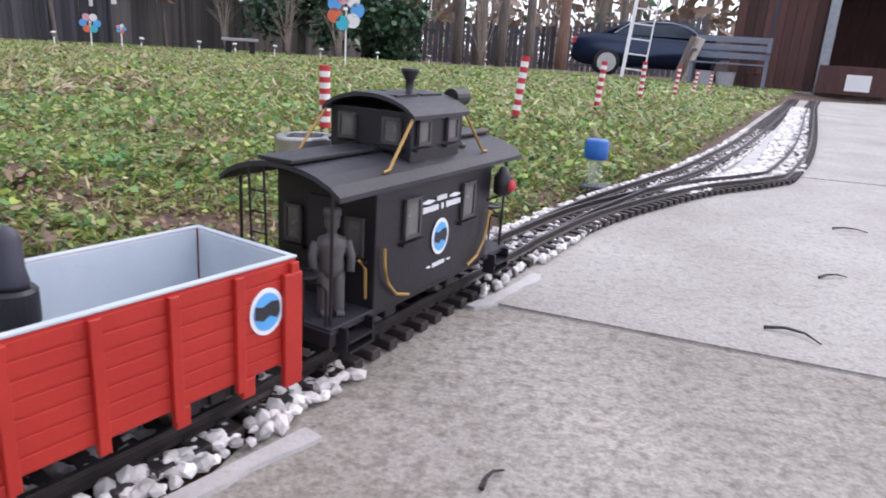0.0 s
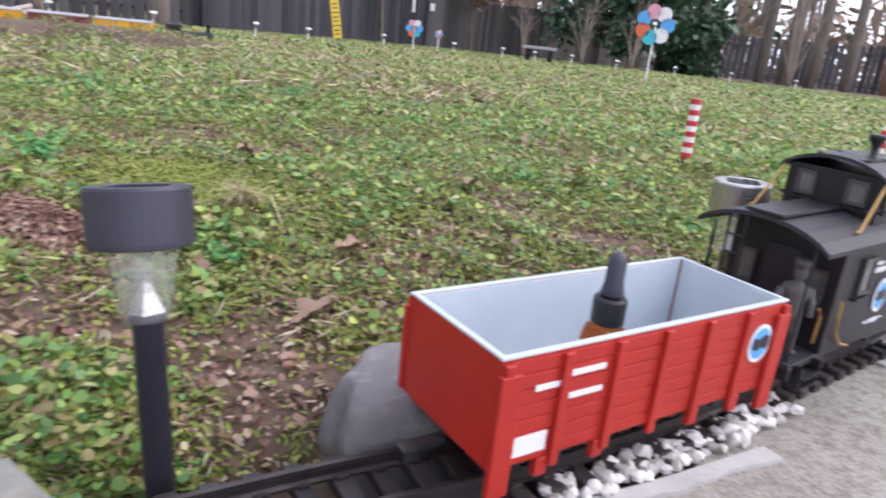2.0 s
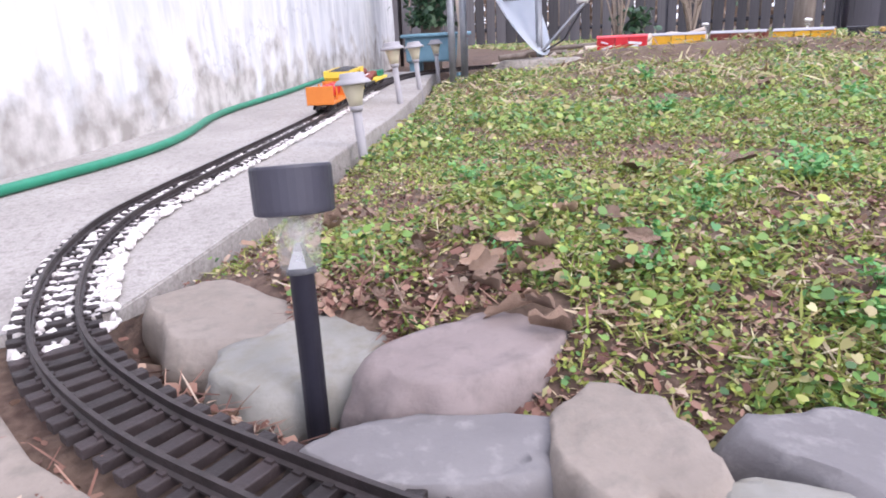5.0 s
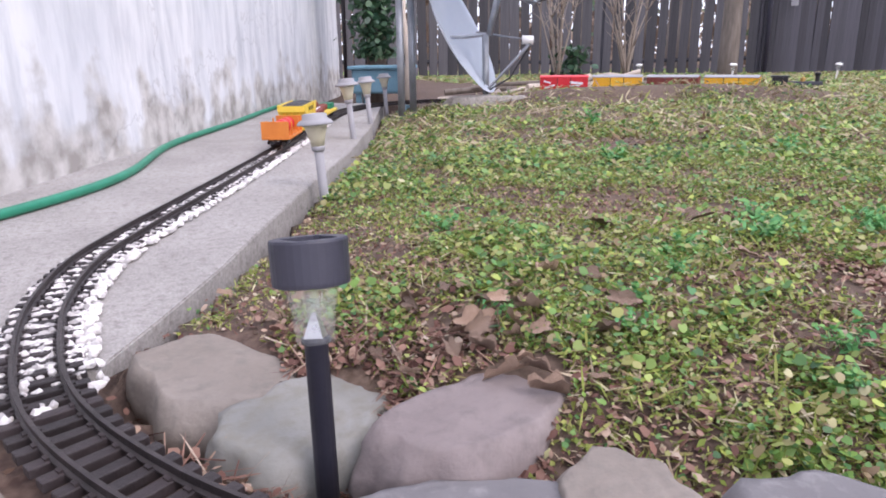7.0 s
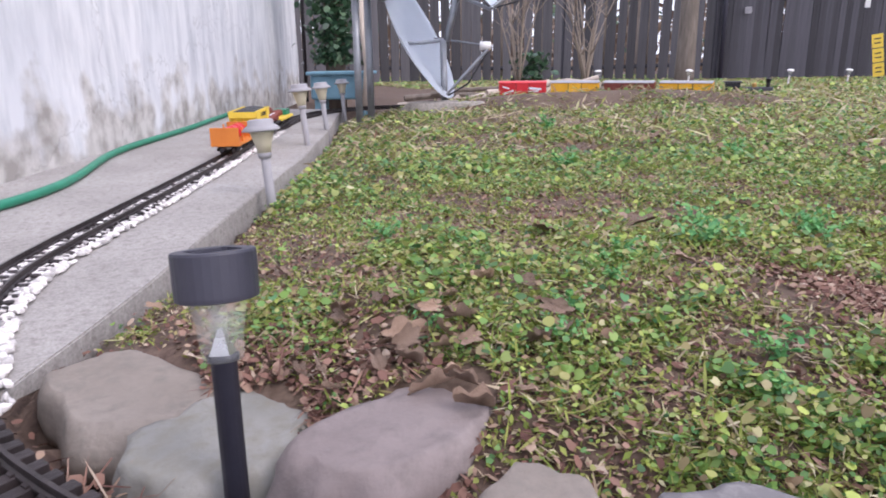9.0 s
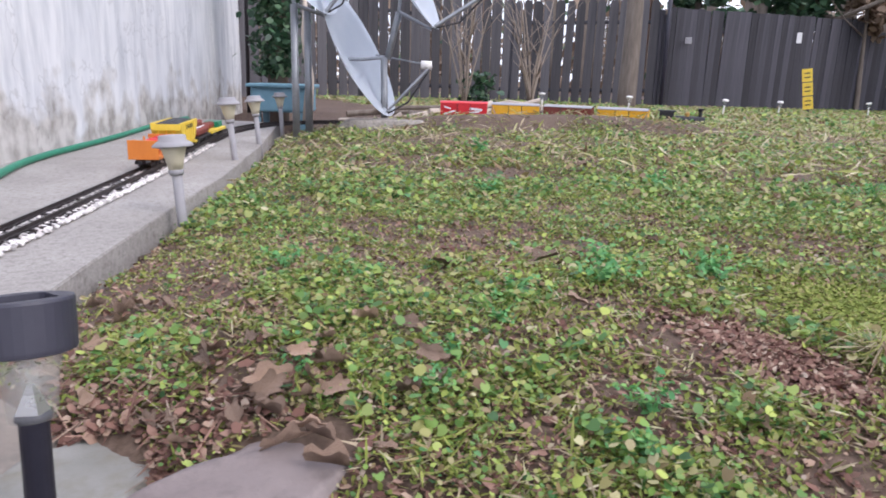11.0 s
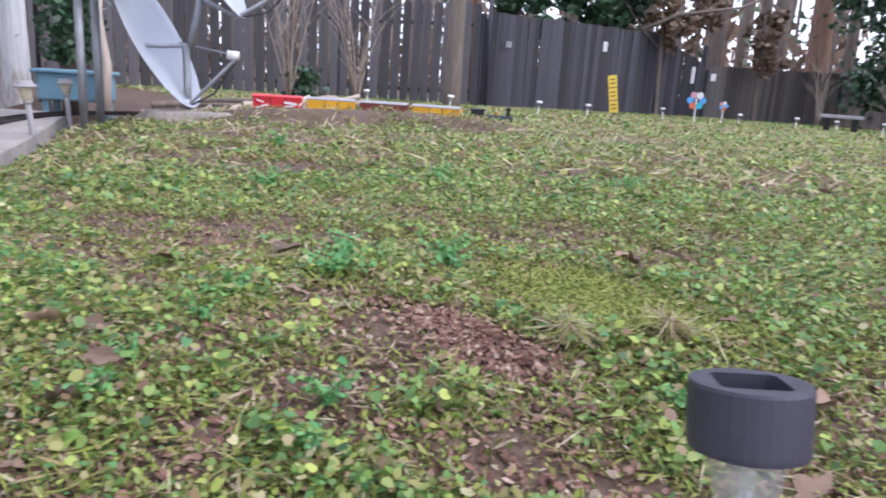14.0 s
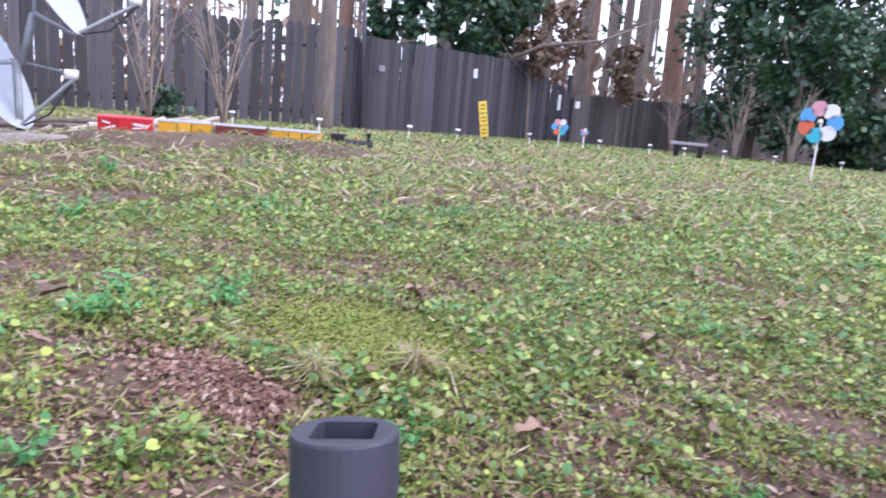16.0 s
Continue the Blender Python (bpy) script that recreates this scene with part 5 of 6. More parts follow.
# ---- blue planter, wood heap, ivy at the wall's end ----
pl = thing("planter_tub", pose(-6.15, 1.10, -0.15, 0, 0, 62) @ Matrix.Scale(0.92, 4), "faded blue planter tub on short legs", "planter")
part("tub", box((0, 0, 0.30), (0.50, 0.36, 0.22), 0.02), M_BLUEBOX, pl)
part("rim", box((0, 0, 0.415), (0.56, 0.42, 0.03), 0.01), M_BLUEBOX, pl)
for sx in (-1, 1):
    for sy in (-1, 1):
        part("leg", box((sx * 0.20, sy * 0.13, 0.10), (0.05, 0.05, 0.20), 0.004), M_BLUEBOX, pl)
rnd = random.Random(11)
for k in range(16):
    a = rnd.uniform(-60, 60)
    x, y = -5.35 + rnd.uniform(-0.5, 0.4), 1.75 + rnd.uniform(-0.5, 1.0)
    solo("firewood_log", rod([(0, 0, 0), (rnd.uniform(0.2, 0.5), 0, rnd.uniform(-0.01, 0.05)), (rnd.uniform(0.5, 0.8), 0.03, rnd.uniform(0, 0.08))], rnd.uniform(0.012, 0.026), 8), M_PLANK if k % 2 else M_BARK,
         "split firewood stick heaped behind the dishes", "log", m=pose(x, y, float(ground_z(x, y)) + 0.02 + 0.07 * rnd.random(), 0, rnd.uniform(-5, 4), a + 90), group="firewood heap")
solo("bleached_driftwood", rod([(-5.75, 1.18, -0.05), (-5.80, 1.22, 0.3), (-5.87, 1.20, 0.62), (-5.95, 1.24, 0.95)], 0.042, 9, taper=0.015), M_PLANK, "pale peeling driftwood stem leaning behind the posts", "wood", smooth=True)
solo("downpipe", rod([(-7.98, 1.18, -0.1), (-8.0, 1.20, 1.2), (-7.96, 1.19, 3.2)], 0.02, 10), M_BLACK, "black cable pipe running up the corner of the wall", "pipe", smooth=True)


# ---- leaves in bulk ----
def leaf_soup(name, centres, radii, tilts, material, label, category, seed, sides=6, long=1.0, parent=None):
    """Many small curled leaves as one mesh."""
    rs = np.random.RandomState(seed)
    n = len(centres)
    a = rs.uniform(0, 2 * np.pi, n)
    lean = tilts * rs.uniform(0.2, 1.0, n)
    dirn = rs.uniform(0, 2 * np.pi, n)
    ang = np.arange(sides) * 2 * np.pi / sides
    turn = np.minimum(ang, 2 * np.pi - ang)
    lobe = (1 - 0.45 * np.exp(-(turn / 0.45) ** 2) + 0.12 * np.exp(-((np.pi - turn) / 0.5) ** 2))[None] if sides > 5 else np.ones((1, sides))
    pull = rs.uniform(0.85, 1.3, n)[:, None]
    lx = np.cos(ang)[None] * radii[:, None] * long * lobe * pull
    ly = np.sin(ang)[None] * radii[:, None] * lobe
    cup = radii[:, None] * 0.25 * np.abs(np.sin(ang))[None]
    x = lx * np.cos(a)[:, None] - ly * np.sin(a)[:, None]
    y = lx * np.sin(a)[:, None] + ly * np.cos(a)[:, None]
    u = x * np.cos(dirn)[:, None] + y * np.sin(dirn)[:, None]
    w = -x * np.sin(dirn)[:, None] + y * np.cos(dirn)[:, None]
    z = u * np.sin(lean)[:, None] + cup
    u = u * np.cos(lean)[:, None]
    x = u * np.cos(dirn)[:, None] - w * np.sin(dirn)[:, None]
    y = u * np.sin(dirn)[:, None] + w * np.cos(dirn)[:, None]
    v = np.stack([x + centres[:, 0:1], y + centres[:, 1:2], z + centres[:, 2:3]], 2).reshape(-1, 3)
    me = bpy.data.meshes.new(name)
    me.vertices.add(n * sides)
    me.vertices.foreach_set("co", v.ravel())
    me.loops.add(n * sides)
    me.loops.foreach_set("vertex_index", np.arange(n * sides))
    me.polygons.add(n)
    me.polygons.foreach_set("loop_start", np.arange(n) * sides)
    me.update(calc_edges=True)
    me.materials.append(material)
    ob = new(name, me)
    if parent:
        ob.parent = parent
        return tagged(ob, label)
    return tagged(ob, label, category, kind="stuff")


STONES = [(o.matrix_world.copy().inverted(), o.dimensions.copy()) for o in scene.objects if o.name.startswith("fieldstone")]


def lawn_points(n, r0, r1, seed, bare=0.0):
    rs = np.random.RandomState(seed)
    r = np.sqrt(rs.uniform(r0 * r0, r1 * r1, n * 3)) if r0 > 0 else rs.uniform(0.05, r1, n * 3)
    a = rs.uniform(-0.35, 2.2, n * 3) + np.pi / 2 - 0.25
    x, y = -0.45 + r * np.cos(a), -0.1 + r * np.sin(a)
    m = len(x)
    mate = rs.randint(0, max(1, m // 14), m)
    near = rs.uniform(0, 1, m) < 0.6
    spread = 0.012 + 0.012 * np.hypot(x[mate] + 0.45, y[mate])
    x = np.where(near, x[mate] + rs.normal(0, 1, m) * spread, x)
    y = np.where(near, y[mate] + rs.normal(0, 1, m) * spread, y)
    g = edge_gap(x, y)
    u = 0.79 * x - 0.61 * y + 0.06 * np.sin(6.3 * y + 2.0 * x) + 0.02 * np.sin(17.0 * y - 9.0 * x)
    v = 0.61 * x + 0.79 * y + 0.06 * np.sin(5.1 * x - 3.0 * y) + 0.02 * np.sin(15.0 * x + 11.0 * y)
    p, q = 0.93 * u + 0.37 * v, 0.93 * v - 0.37 * u
    patch = 0.8 * rough(x, y, 2.3, 1.0) + 0.7 * rough(u, v, 7.1, 4.0) + 0.7 * rough(u, v, 19.0, 2.0) + 0.5 * rough(p, q, 34.0, 5.0)
    patch = patch + 0.9 * np.exp(-((x + 2.0) / 0.7) ** 2 - ((y - 0.1) / 0.35) ** 2)
    patch = patch - 1.0 * np.exp(-((g - 0.1) / 0.12) ** 2) * (x < -1.3) * 0.2 - 0.8 * np.exp(-((x + 4.3) ** 2 + (y - 1.9) ** 2) / 1.3)
    patch = patch - 2.6 * np.exp(-(((x + 0.93) / 0.11) ** 2 + ((y - 0.335) / 0.05) ** 2)) - 2.4 * np.exp(-(((x + 0.93) / 0.17) ** 2 + ((y - 0.575) / 0.10) ** 2))
    far = np.hypot(x + 0.45, y + 0.1)
    patch = patch + 1.1 * np.clip((x + 1.5) / 0.6, 0, 1) * np.clip((y - 0.55) / 0.35, 0, 1)
    patch = patch - 0.6 * np.exp(-((far - 4.2) / 0.8) ** 2) * (x < -1.5)
    ok = (g > 0.025) & (patch > bare + rs.normal(0, 0.45, len(x)))
    ok &= ~((x < -5.0) & (y < 2.6))
    for inv, dim in STONES:
        ix = inv[0][0] * x + inv[0][1] * y + inv[0][3]
        iy = inv[1][0] * x + inv[1][1] * y + inv[1][3]
        ok &= (2 * ix / dim.x) ** 2 + (2 * iy / dim.y) ** 2 > 0.72
    x, y = x[ok][:n], y[ok][:n]
    return np.stack([x, y, ground_z(x, y)], 1)


def lawn(name, n, r0, r1, lo, hi, tilt, seed, bare, material, label, long=1.0, lift=0.012, sides=6):
    p = lawn_points(n, r0, r1, seed, bare)
    rs = np.random.RandomState(seed + 50)
    p[:, 2] += rs.uniform(0.001, lift, len(p))
    leaf_soup(name, p, lo + (hi - lo) * rs.uniform(0, 1, len(p)) ** 1.8, np.full(len(p), tilt), material, label, "ground cover", seed, sides, long)


lawn("ground_cover_near", 34000, 0.0, 2.2, 0.0022, 0.0068, 0.9, 1, 0.55, M_LEAF, "low green clover and violet leaves covering the lawn", lift=0.026, sides=8)
lawn("ground_cover_fine", 95000, 0.0, 3.4, 0.0015, 0.0040, 1.1, 11, 0.1, M_LEAF, "tiny green leaflets between the larger leaves", lift=0.012, sides=5)
lawn("ground_cover_middle", 46000, 1.6, 6.0, 0.0035, 0.0115, 1.0, 2, -0.1, M_LEAF, "low green leaves covering the middle of the lawn", lift=0.030, sides=7)
lawn("ground_cover_middle_fine", 70000, 2.0, 7.0, 0.003, 0.007, 1.1, 12, -0.4, M_LEAF, "fine green leaflets over the middle of the lawn", lift=0.02, sides=5)
lawn("ground_cover_far", 60000, 6.0, 17.0, 0.010, 0.028, 0.9, 3, -0.1, M_LEAF, "low green leaves over the far lawn", lift=0.03)
lawn("dry_grass_near", 15000, 0.0, 2.6, 0.0010, 0.0018, 0.8, 4, -0.3, M_DRY, "dry straw blades between the leaves", long=11, lift=0.010, sides=4)
lawn("dry_grass_far", 75000, 2.2, 14.0, 0.003, 0.007, 0.9, 5, -2.5, M_DRY, "dry straw blades over the lawn", long=8, lift=0.025, sides=4)
lawn("moss_near", 110000, 0.0, 4.5, 0.0013, 0.0032, 1.2, 6, -0.7, M_MOSS, "yellow-green moss tufts between the leaves", long=2.0, lift=0.006, sides=4)
lawn("straw_litter", 32000, 0.0, 4.0, 0.0013, 0.0030, 1.2, 9, -3.0, M_DRY, "short straw litter on the soil", long=2.0, lift=0.005, sides=4)
lawn("leaf_litter", 40000, 0.0, 3.2, 0.0014, 0.0042, 1.0, 7, -6.0, M_LITTER, "reddish brown broken leaf litter on the soil", long=1.6, lift=0.006, sides=5)
lawn("green_grass", 24000, 0.0, 3.0, 0.0009, 0.0016, 1.3, 8, 0.1, M_MOSS, "short thin green grass blades in the lawn", long=12, lift=0.014, sides=4)


def heap(name, n, c, r, lo, hi, material, label, seed, long, lift, clear_of_track=False):
    """Small litter spread over an oval patch of ground."""
    rs = np.random.RandomState(seed)
    a, q = rs.uniform(0, 2 * np.pi, n), np.abs(rs.normal(0, 0.6, n)) + 0.15 * rs.uniform(0, 1, n)
    x, y = c[0] + r[0] * q * np.cos(a), c[1] + r[1] * q * np.sin(a)
    ok = np.ones(n, bool)
    if clear_of_track:
        ok &= np.min(np.hypot(x[:, None] - MXY[None, ::6, 0], y[:, None] - MXY[None, ::6, 1]), 1) > 0.05
        for inv, dim in STONES:
            ix = inv[0][0] * x + inv[0][1] * y + inv[0][3]
            iy = inv[1][0] * x + inv[1][1] * y + inv[1][3]
            ok &= (2 * ix / dim.x) ** 2 + (2 * iy / dim.y) ** 2 > 0.65
    x, y = x[ok], y[ok]
    p = np.stack([x, y, ground_z(x, y) + rs.uniform(0.001, lift, len(x))], 1)
    leaf_soup(name, p, rs.uniform(lo, hi, len(p)), np.full(len(p), 1.0), material, label, "ground cover", seed, 5, long)


heap("moss_mat", 26000, (-0.93, 0.575), (0.19, 0.12), 0.0010, 0.0024, M_MOSS, "mat of yellow-green moss beside the bare soil", 41, 1.6, 0.008)
heap("bare_soil_litter", 5000, (-0.93, 0.335), (0.12, 0.05), 0.0012, 0.0035, M_LITTER, "reddish bare soil with crumbled leaves", 42, 1.8, 0.006)
heap("stone_border_litter", 6000, (-1.0, -0.34), (0.34, 0.21), 0.0015, 0.0055, M_LITTER, "brown leaf litter between the fieldstones", 43, 1.5, 0.010, True)
heap("pine_straw", 900, (-1.0, -0.38), (0.24, 0.16), 0.0008, 0.0012, M_LITTER, "reddish pine straw between the fieldstones", 44, 26, 0.014, True)
heap("dry_tuft", 260, (-0.86, 0.42), (0.045, 0.03), 0.0006, 0.0010, M_DRY, "tuft of dry straw-coloured grass", 45, 22, 0.03)
heap("dry_tuft", 260, (-0.80, 0.53), (0.045, 0.03), 0.0006, 0.0010, M_DRY, "tuft of dry straw-coloured grass", 46, 22, 0.03)


# ---- weeds and fallen leaves ----
def weed(m, n, size, seed, label):
    """A low tuft: a few stems, each carrying small pointed leaflets."""
    rs = np.random.RandomState(seed)
    root = thing("weed_plant", m, label, "plant", group="lawn weeds")
    stems = bmesh.new()
    c = []
    for k in range(max(8, n // 4)):
        a, r, h = rs.uniform(0, 2 * np.pi), size * math.sqrt(rs.uniform(0.02, 1)), size * rs.uniform(0.35, 0.85)
        tip = Vector((r * math.cos(a), r * math.sin(a), h))
        mid = Vector((tip.x * 0.45, tip.y * 0.45, h * 0.7))
        rod([(0, 0, -0.004), mid, tip], size * 0.010, 4, stems, size * 0.005)
        for t in np.linspace(0.25, 1.05, 10):
            p = mid * (2 * t * (1 - t)) + tip * (t * t)
            c.append(np.array(p) + rs.normal(0, size * 0.055, 3))
    part("stalk", stems, M_WEED, root)
    c = np.array(c)
    c[:, 2] = np.maximum(c[:, 2], 0.004)
    leaf_soup("leaves", c, rs.uniform(0.035, 0.075, len(c)) * size, np.full(len(c), 1.0), M_WEED, "", "", seed, 6, 2.0, parent=root)
    return root


for k, (x, y, s, n) in enumerate(((-1.158, 0.504, 0.055, 70), (-1.30, 0.40, 0.05, 50), (-1.185, 0.154, 0.045, 16), (-0.90, 0.13, 0.045, 18), (-2.05, 0.62, 0.06, 50), (-1.9, 1.1, 0.06, 40), (-2.9, 1.1, 0.08, 50), (-1.55, 1.5, 0.06, 40),
                                   (-0.62, 1.0, 0.04, 26), (-1.02, -0.03, 0.035, 14), (-0.42, 0.62, 0.035, 22), (-1.12, -0.16, 0.03, 12), (-0.70, 0.42, 0.04, 16), (-1.55, -0.05, 0.05, 24), (-1.38, 0.02, 0.04, 16), (-1.197, 0.326, 0.05, 70), (-1.12, 0.10, 0.035, 14), (-0.855, 0.085, 0.035, 16), (-1.07, 0.01, 0.035, 14))):
    weed(pose(x, y, float(ground_z(x, y)), 0, 0, 40 * k), n, s, 100 + k, "leafy green weed standing in the lawn")


def dead_leaf_mesh(seed):
    rnd = random.Random(seed)
    bm = bmesh.new()
    out = []
    lobes = 5
    for k in range(22):
        a = 2 * math.pi * k / 22
        r = 0.55 + 0.45 * abs(math.cos(a * lobes / 2)) * rnd.uniform(0.7, 1.1)
        out.append(bm.verts.new((1.25 * r * math.cos(a), r * 0.62 * math.sin(a), 0.75 * (r * math.sin(a)) ** 2 * (0.5 + 0.2 * seed) + 0.30 * math.cos(a + seed) * r * r + rnd.uniform(-0.09, 0.09))))
    mid = bm.verts.new((0, 0, -0.05))
    for k in range(22):
        bm.faces.new((out[k], out[(k + 1) % 22], mid))
    bmesh.ops.recalc_face_normals(bm, faces=bm.faces)
    return mesh_of("fallen_leaf", bm, M_DEADLEAF, True)


LEAVES = [dead_leaf_mesh(k) for k in range(5)]
rnd = random.Random(5)
fallen = [(-1.01, 0.765, 0.03, 8), (-1.05, 0.79, 0.025, 0), (-1.234, 2.10, 0.032, 70), (-0.756, 1.387, 0.03, 12), (-0.573, 1.187, 0.026, 5), (-0.65, 0.887, 0.034, 15), (-0.69, 0.90, 0.03, 10), (-0.50, 0.70, 0.03, 50),
          (-0.62, 0.52, 0.025, 10), (-0.80, 0.55, 0.02, 20), (-1.13, 0.22, 0.025, 20), (-1.33, 0.31, 0.035, 10), (-1.38, 0.33, 0.03, 35), (-1.72, 1.3, 0.03, 15), (-1.45, 0.9, 0.02, 10), (-0.969, 0.705, 0.03, 20), (-0.643, 0.845, 0.036, 25), (-1.357, 2.368, 0.03, 60), (-0.792, 1.47, 0.035, 10), (-1.59, 1.32, 0.03, 10), (-0.571, 0.396, 0.03, 10), (-0.564, 1.143, 0.03, 10), (-1.366, 0.147, 0.04, 15)]
fallen += [(-1.10 + rnd.gauss(0, 0.07), -0.16 + rnd.gauss(0, 0.06), rnd.uniform(0.018, 0.034), rnd.uniform(-40, 60)) for _ in range(34)]
fallen += [(-1.42 + rnd.gauss(0, 0.10), -0.36 + rnd.gauss(0, 0.05), rnd.uniform(0.016, 0.028), rnd.uniform(-30, 50)) for _ in range(10)]
fallen += [(-0.92 + rnd.gauss(0, 0.03), -0.42 + rnd.gauss(0, 0.02), rnd.uniform(0.014, 0.022), rnd.uniform(-30, 40)) for _ in range(8)]
fallen += [(rnd.uniform(-3.6, -0.5), rnd.uniform(0.2, 3.2), rnd.uniform(0.016, 0.03), rnd.uniform(-15, 35)) for _ in range(40)]
for x, y, s, tip in fallen:
    if float(edge_gap(np.array([x]), np.array([y]))[0]) < 0.01:
        continue
    ob = new("fallen_leaf", LEAVES[rnd.randrange(5)])
    ob.matrix_world = pose(x, y, float(ground_z(x, y)) + 0.012 + s * 0.3 * (tip > 40), tip, rnd.uniform(-15, 15), rnd.uniform(0, 360)) @ Matrix.Diagonal((s * 0.72, s * rnd.uniform(0.5, 0.75), s * rnd.uniform(0.45, 0.75), 1))
    tagged(ob, "curled dry brown leaf fallen on the lawn", "leaf", group="fallen leaves")


# ---- fence ----
def board_mesh(w, ear, material):
    """A board one metre high, with a dog-eared or flat top; scaled in z when it is set."""
    bm = bmesh.new()
    e = 0.035 if ear else 0.0
    prof = [(-w / 2, 0), (w / 2, 0), (w / 2, 1 - e), (w / 2 - e * 0.8, 1), (-w / 2 + e * 0.8, 1), (-w / 2, 1 - e)] if ear else [(-w / 2, 0), (w / 2, 0), (w / 2, 1), (-w / 2, 1)]
    a = [bm.verts.new((x, -0.009, z)) for x, z in prof]
    b = [bm.verts.new((x, 0.009, z)) for x, z in prof]
    n = len(prof)
    bm.faces.new(a)
    bm.faces.new(b[::-1])
    for i in range(n):
        bm.faces.new((a[(i + 1) % n], a[i], b[i], b[(i + 1) % n]))
    bmesh.ops.recalc_face_normals(bm, faces=bm.faces)
    return mesh_of("board", bm, material)


M_FENCE_BROWN = mat("grey_brown_fence_board", (0.085, 0.076, 0.07), (0.165, 0.15, 0.14), 3, 0.9, bump=0.7, fine=22, rand="object", stretch=(6, 6, 0.6))
PALE = board_mesh(0.14, False, M_FENCE_BROWN)
EAR, FLAT = board_mesh(0.14, True, M_PICKET), board_mesh(0.14, False, M_FENCE)


def fence(points, mesh, gap, label, seed):
    """points: x, y, ground, top."""
    rnd = random.Random(seed)
    root = thing("board_fence", Matrix(), label, "fence", group="garden fences")
    for (x0, y0, b0, t0), (x1, y1, b1, t1) in zip(points, points[1:]):
        d = math.hypot(x1 - x0, y1 - y0)
        a = math.degrees(math.atan2(y1 - y0, x1 - x0))
        n = max(1, int(d / (0.14 + gap)))
        for k in range(n):
            f = (k + 0.5) / n
            b, t = b0 + (b1 - b0) * f - 0.06, t0 + (t1 - t0) * f + rnd.uniform(-0.012, 0.012)
            ob = new("board", mesh)
            ob.parent = root
            ob.matrix_basis = pose(x0 + (x1 - x0) * f, y0 + (y1 - y0) * f, b, rnd.uniform(-0.6, 0.6), rnd.uniform(-0.7, 0.7), a) @ Matrix.Diagonal(((d / n - gap * rnd.uniform(0.5, 1.5)) / 0.14, 1, t - b, 1))
        nx_, ny_ = -(y1 - y0) / d, (x1 - x0) / d
        for hz in (0.18, 0.80):
            p = [(x0 - nx_ * 0.03, y0 - ny_ * 0.03, b0 + (t0 - b0) * hz), (x1 - nx_ * 0.03, y1 - ny_ * 0.03, b1 + (t1 - b1) * hz)]
            p = [(x0 + nx_ * 0.035, y0 + ny_ * 0.035, p[0][2]), (x1 + nx_ * 0.035, y1 + ny_ * 0.035, p[1][2])] if (nx_ * x0 + ny_ * y0) > 0 else p
            part("fence_rail", rod(p, 0.03, 4), M_FENCE2, root)
        for f in (0.0, 1.0):
            x, y = x0 + (x1 - x0) * f, y0 + (y1 - y0) * f
            s = 1 if (nx_ * x0 + ny_ * y0) > 0 else -1
            part("fence_post", box((x + s * nx_ * 0.06, y + s * ny_ * 0.06, (b0 + t0) / 2 - 0.1), (0.09, 0.09, t0 - b0), 0.004), M_FENCE2, root)
    return root


fence([(-8.2, -0.6, -0.1, 1.75), (-10.9, 1.6, -0.12, 1.78), (-11.3, 3.6, -0.15, 1.72), (-10.6, 6.06, -0.17, 1.56), (-9.15, 7.95, -0.12, 1.62)], EAR, 0.03, "tall dark weathered board fence with dog-eared gapped pickets", 1)
fence([(-9.1, 8.05, -0.1, 1.49), (-8.95, 10.4, -0.16, 1.52), (-8.95, 12.6, -0.2, 1.57), (-8.85, 14.6, -0.25, 1.06)], FLAT, 0.002, "dark close-boarded fence with a sloping end panel", 2)
fence([(-8.8, 14.7, -0.25, 1.04), (-7.6, 20.7, -0.3, 1.18), (-5.4, 25.5, -0.32, 1.15)], PALE, 0.003, "long grey-brown close-boarded fence at the back of the lawn", 3)
fence([(-5.3, 25.6, -0.35, 1.15), (0.5, 26.4, -0.35, 1.2), (6.5, 26.4, -0.35, 1.9)], EAR, 0.05, "dark picket fence behind the parked car", 4)
solo("steel_fence_post", rod([(-9.02, 8.0, -0.15), (-9.06, 8.0, 2.6)], 0.035, 10), M_PLASTIC, "dark steel post where the two fences meet", "post", smooth=True)

# things hung on the fence
def plaque(x, y, z, w, h, m, label, tilt=0, nm="fence_ornament"):
    a = math.degrees(math.atan2(y, x)) + 90
    return solo(nm, box((0, 0, 0), (w, 0.03, h), 0.006), m, label, "ornament", m=pose(x, y, z, 0, tilt, a), group="fence ornaments")


sign = thing("yellow_marker", pose(-7.45, 9.40, 0.30, 0, -9, 40), "leaning yellow marker board with three dark-printed panels", "sign")
for k in range(3):
    p_ = part("panel", box((0, 0, (k - 1) * 0.205), (0.14, 0.02, 0.19), 0.004), M_YELLOW, sign, "yellow panel")
    for j in range(2):
        part("dark_bar", box((0, -0.0115, (k - 1) * 0.205 - 0.03 + j * 0.06), (0.08, 0.003, 0.018)), M_BLACK2, p_, "unreadable dark bar")
part("stake", box((0, 0.018, -0.2), (0.03, 0.015, 0.95)), M_FENCE2, sign)
plaque(-7.93, 9.68, 1.07, 0.07, 0.16, M_STRIPE_W, "small white ornament fixed to the fence")
plaque(-8.97, 8.40, 1.0, 0.10, 0.10, M_GREYPL, "small grey ornament fixed to the fence")
plaque(-8.45, 13.45, 0.78, 0.07, 0.34, M_STRIPE_W, "white bracket fixed to the fence")
plaque(-8.15, 13.75, 0.76, 0.10, 0.15, M_STRIPE_W, "small white box fixed to the fence")


